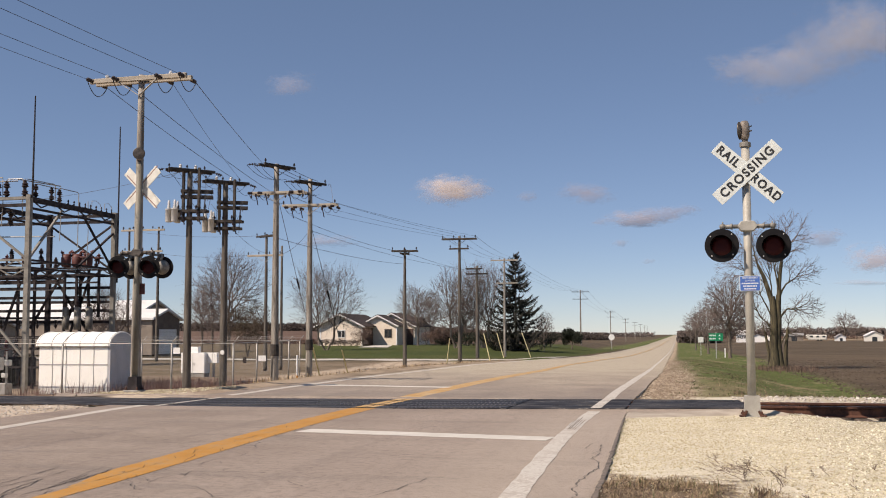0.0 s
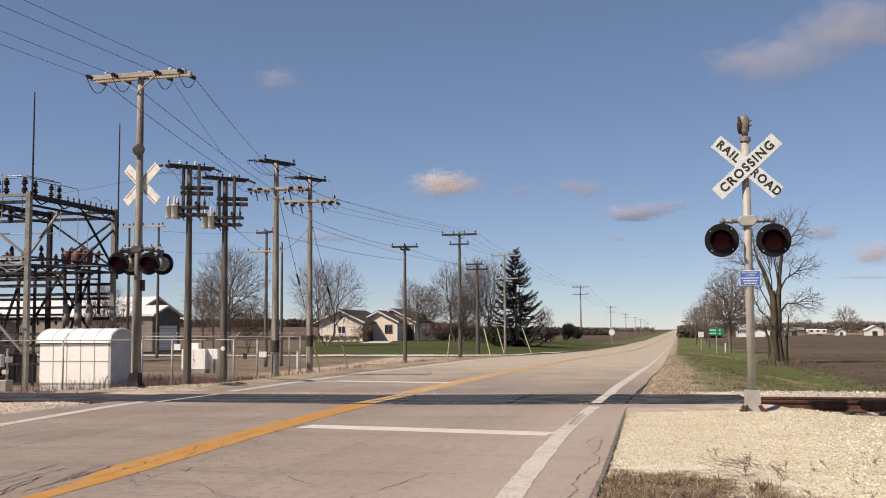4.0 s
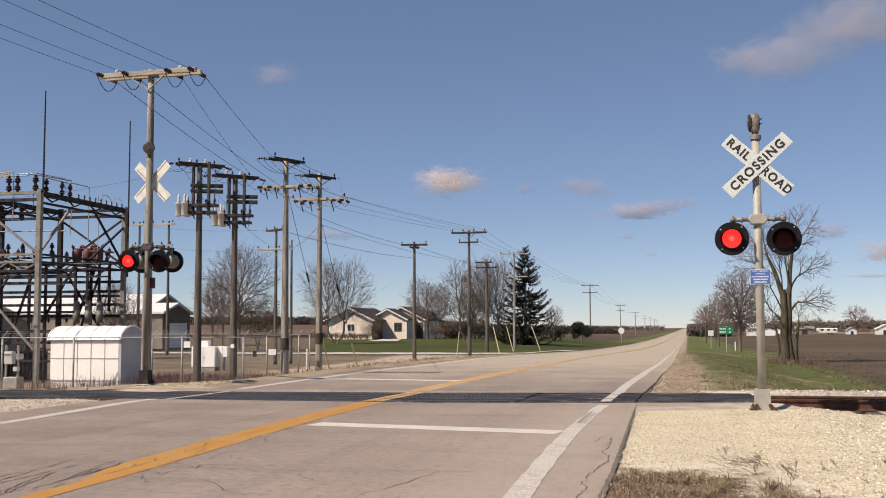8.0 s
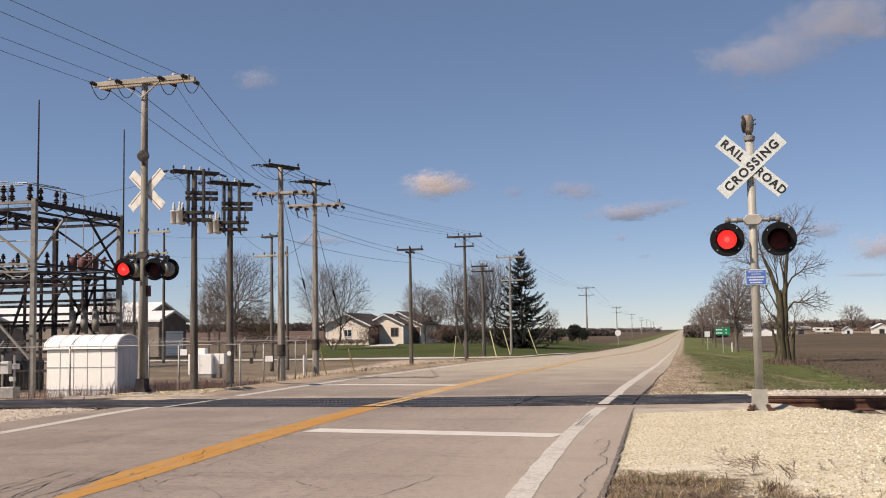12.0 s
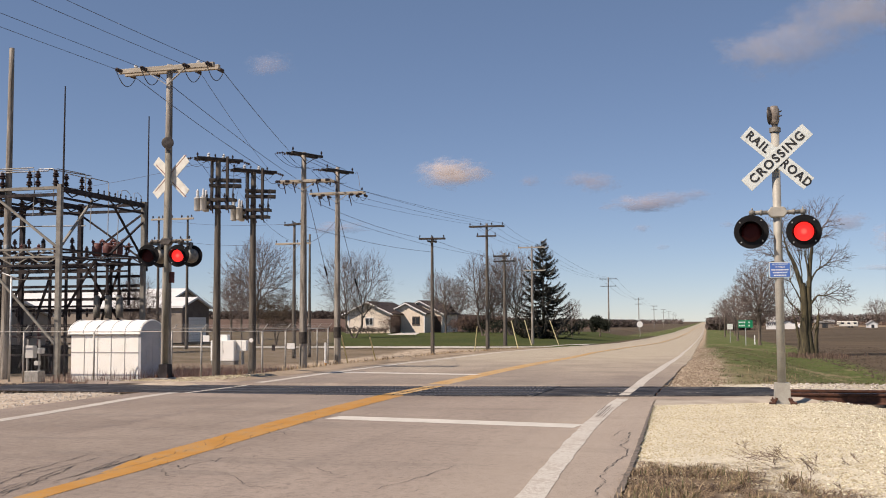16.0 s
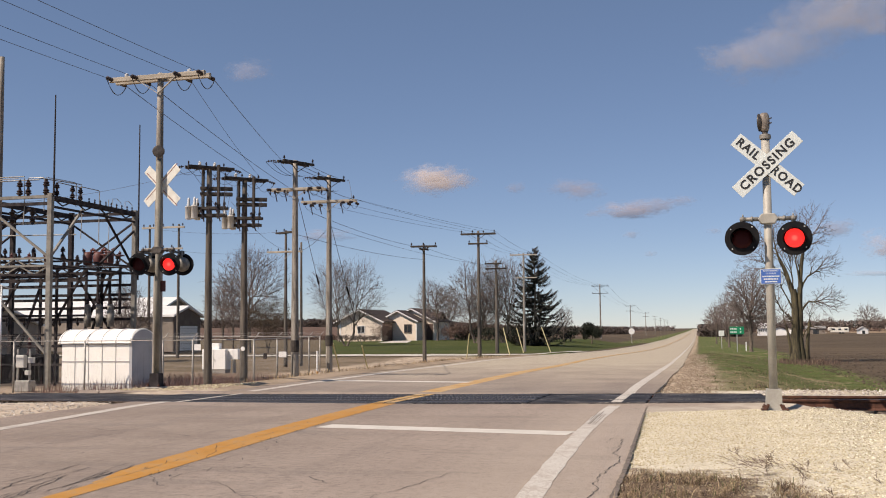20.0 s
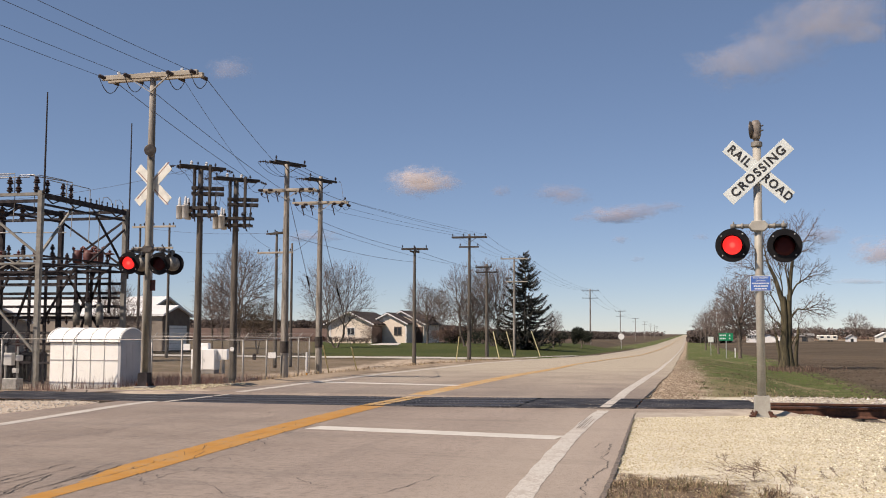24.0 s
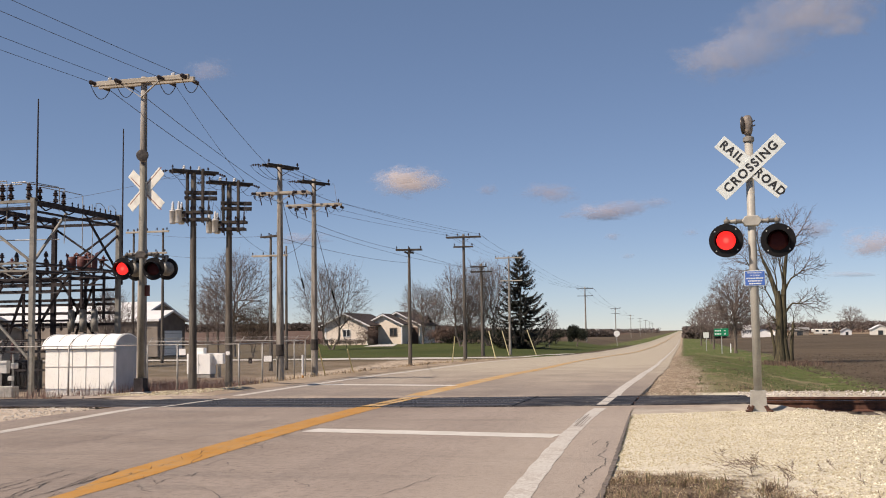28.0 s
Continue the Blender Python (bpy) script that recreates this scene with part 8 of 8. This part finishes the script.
# ---- clouds ----
def cloud_mat(name, seed, dens, tint):
    k = Mat(name)
    x, y, z = k.xyz()
    co = k.t.nodes.new("ShaderNodeMapping")
    co.inputs["Location"].default_value = (seed * 7.3, seed * 3.1, 0)
    k.link(k.co, co.inputs["Vector"])
    c = co.outputs[0]
    n = k.noise(2.2, 6, 0.62, c)
    n2 = k.noise(6.5, 4, 0.6, c)
    zz = k.op("MULTIPLY", z, k.rng(z, -0.3, 0.3, 1.35, 0.95))
    rr = k.op("SQRT", k.op("ADD", k.op("MULTIPLY", x, x), k.op("MULTIPLY", zz, zz)))
    edge = k.rng(rr, 0.15, 1.0, 1.0, 0.0, False)
    f = k.op("ADD", k.op("MULTIPLY", k.op("SUBTRACT", n, 0.5), 1.8), k.op("ADD", edge, k.op("MULTIPLY", k.op("SUBTRACT", n2, 0.5), 0.35)))
    alpha = k.op("MULTIPLY", k.rng(f, 0.2, 1.15), dens)
    alpha = k.op("MULTIPLY", alpha, k.rng(rr, 0.75, 0.98, 1, 0))
    k.link(alpha, k.b.inputs["Alpha"])
    k.setv(k.b.inputs["Emission Color"], (*tint, 1))
    k.b.inputs["Emission Strength"].default_value = 0.0
    return k.done(tint, 1.0, spec=0.0)


CLOUDS = []


def cloud(r0, e0, r1, e1, w, h, dens, tint, seed, y=3000.0, tilt=0.0):
    """A thin cloud, bulging towards the viewer, and its drift from start to end given as x/y and height/y."""
    M["cloud_%d" % seed] = cloud_mat("cloud_vapour", seed, dens, tint)
    n = 14
    vs, fs = [], []
    for j in range(n + 1):
        for i in range(n + 1):
            u, v = -1 + 2 * i / n, -1 + 2 * j / n
            b = max(0.0, 1 - u * u) * max(0.0, 1 - v * v)
            vs.append((u, -0.35 * b, v))
            if i and j:
                a = (n + 1) * j + i
                fs.append((a - 1, a, a - n - 1, a - n - 2))
    ob = from_lists("cloud", vs, fs, "cloud_%d" % seed, None, True)
    tagged(ob, "small pale fair-weather cloud drifting in blue sky", "cloud", "clouds in the sky")
    ob.scale = (w * y / 2, w * y / 4, h * y / 2)
    ob.visible_shadow = False
    CLOUDS.append((ob, Vector((r0 * y, y, 1.25 + e0 * y)), Vector((r1 * y, y, 1.25 + e1 * y)), pose(0, 0, 0, 0, -tilt, 0)))


SUNLIT, GREY, WISP = (0.47, 0.43, 0.425), (0.34, 0.31, 0.335), (0.39, 0.375, 0.385)
# one low heap, a torn bank and several wisps, with the way that each one goes
cloud(-0.2158, 0.1390, -0.2644, 0.1475, 0.106, 0.046, 0.95, SUNLIT, 1)
cloud(-0.2170, 0.1440, -0.2665, 0.1535, 0.072, 0.038, 0.85, SUNLIT, 11, 2990)
cloud(-0.0340, 0.1070, -0.0690, 0.1110, 0.104, 0.028, 0.62, GREY, 3)
cloud(-0.0150, 0.1110, -0.0520, 0.1150, 0.070, 0.026, 0.45, GREY, 13, 2990)
cloud(-0.0900, 0.1360, -0.1290, 0.1345, 0.066, 0.026, 0.34, GREY, 4)
cloud(-0.0760, 0.1310, -0.1140, 0.1300, 0.060, 0.030, 0.36, GREY, 14, 2990)
cloud(0.1282, 0.0857, 0.1171, 0.0887, 0.062, 0.028, 0.45, GREY, 5)
cloud(0.1760, 0.0651, 0.1698, 0.0729, 0.086, 0.040, 0.7, (0.42, 0.37, 0.38), 6)
cloud(0.0690, 0.2450, 0.0310, 0.2500, 0.100, 0.060, 0.35, WISP, 2, 2600, 0)
cloud(0.1100, 0.2400, 0.0670, 0.2550, 0.160, 0.080, 0.34, WISP, 12, 2590, 10)
cloud(0.1500, 0.2640, 0.1040, 0.2850, 0.140, 0.104, 0.40, WISP, 15, 2580, 18)
cloud(0.1850, 0.2740, 0.1430, 0.2930, 0.125, 0.084, 0.42, WISP, 16, 2570, 8)
cloud(0.2070, 0.2621, 0.1544, 0.2740, 0.066, 0.036, 0.34, WISP, 18, 2560, 0)
cloud(-0.3864, 0.2559, -0.4809, 0.2778, 0.076, 0.044, 0.24, (0.52, 0.47, 0.47), 7, 2600)
cloud(-0.3452, 0.0931, -0.3769, 0.0962, 0.092, 0.020, 0.45, GREY, 8)
cloud(-0.1397, 0.1328, -0.1822, 0.1387, 0.028, 0.017, 0.32, GREY, 9)
cloud(-0.0506, 0.0855, -0.0624, 0.0887, 0.024, 0.012, 0.3, GREY, 17)
cloud(0.0100, 0.1150, -0.0210, 0.1190, 0.046, 0.018, 0.30, GREY, 19)
cloud(0.0350, 0.0870, 0.0100, 0.0900, 0.022, 0.011, 0.26, GREY, 20)
cloud(-0.0250, 0.0680, -0.0480, 0.0700, 0.018, 0.009, 0.22, GREY, 21)
cloud(0.165, 0.045, 0.150, 0.047, 0.07, 0.009, 0.3, GREY, 10)


# ---- what moves ----
TURNS = [(6.86, "L"), (6.96, "R"), (7.85, "L"), (8.47, "R"), (9.09, "L"), (9.72, "R"), (10.33, "L"), (10.95, "R"), (11.55, "L"), (12.18, "R"), (12.80, "L"), (13.41, "R"), (14.03, "L"), (14.65, "R"),
         (15.25, "L"), (15.86, "R"), (16.46, "L"), (17.07, "R"), (17.68, "L"), (18.29, "R"), (18.9, "L"), (19.52, "R"), (20.15, "L"), (20.76, "R"), (21.36, "L"), (21.98, "R"), (22.60, "L"),
         (23.22, "R"), (23.85, "L"), (24.46, "R"), (25.08, "L"), (25.70, "R"), (26.32, "L"), (26.94, "R"), (27.48, "L")]


def motions():
    """The lamps light by turns, and the clouds drift."""
    front, back = pose(0, -0.019, 0), pose(0, 0.034, 0)
    for lamp, side in LAMPS:
        rows, now = [(0.0, back)], back
        for t, s in TURNS:
            want = front if s == side else back
            if want != now:
                rows += [(t - 0.034, now), (t, want)]
                now = want
        rows.append((28.0, now))
        walk(lamp, rows)
    for ob, a, b, turn in CLOUDS:
        walk(ob, [(0.0, Matrix.Translation(a) @ turn), (28.0, Matrix.Translation(b) @ turn)])


motions()
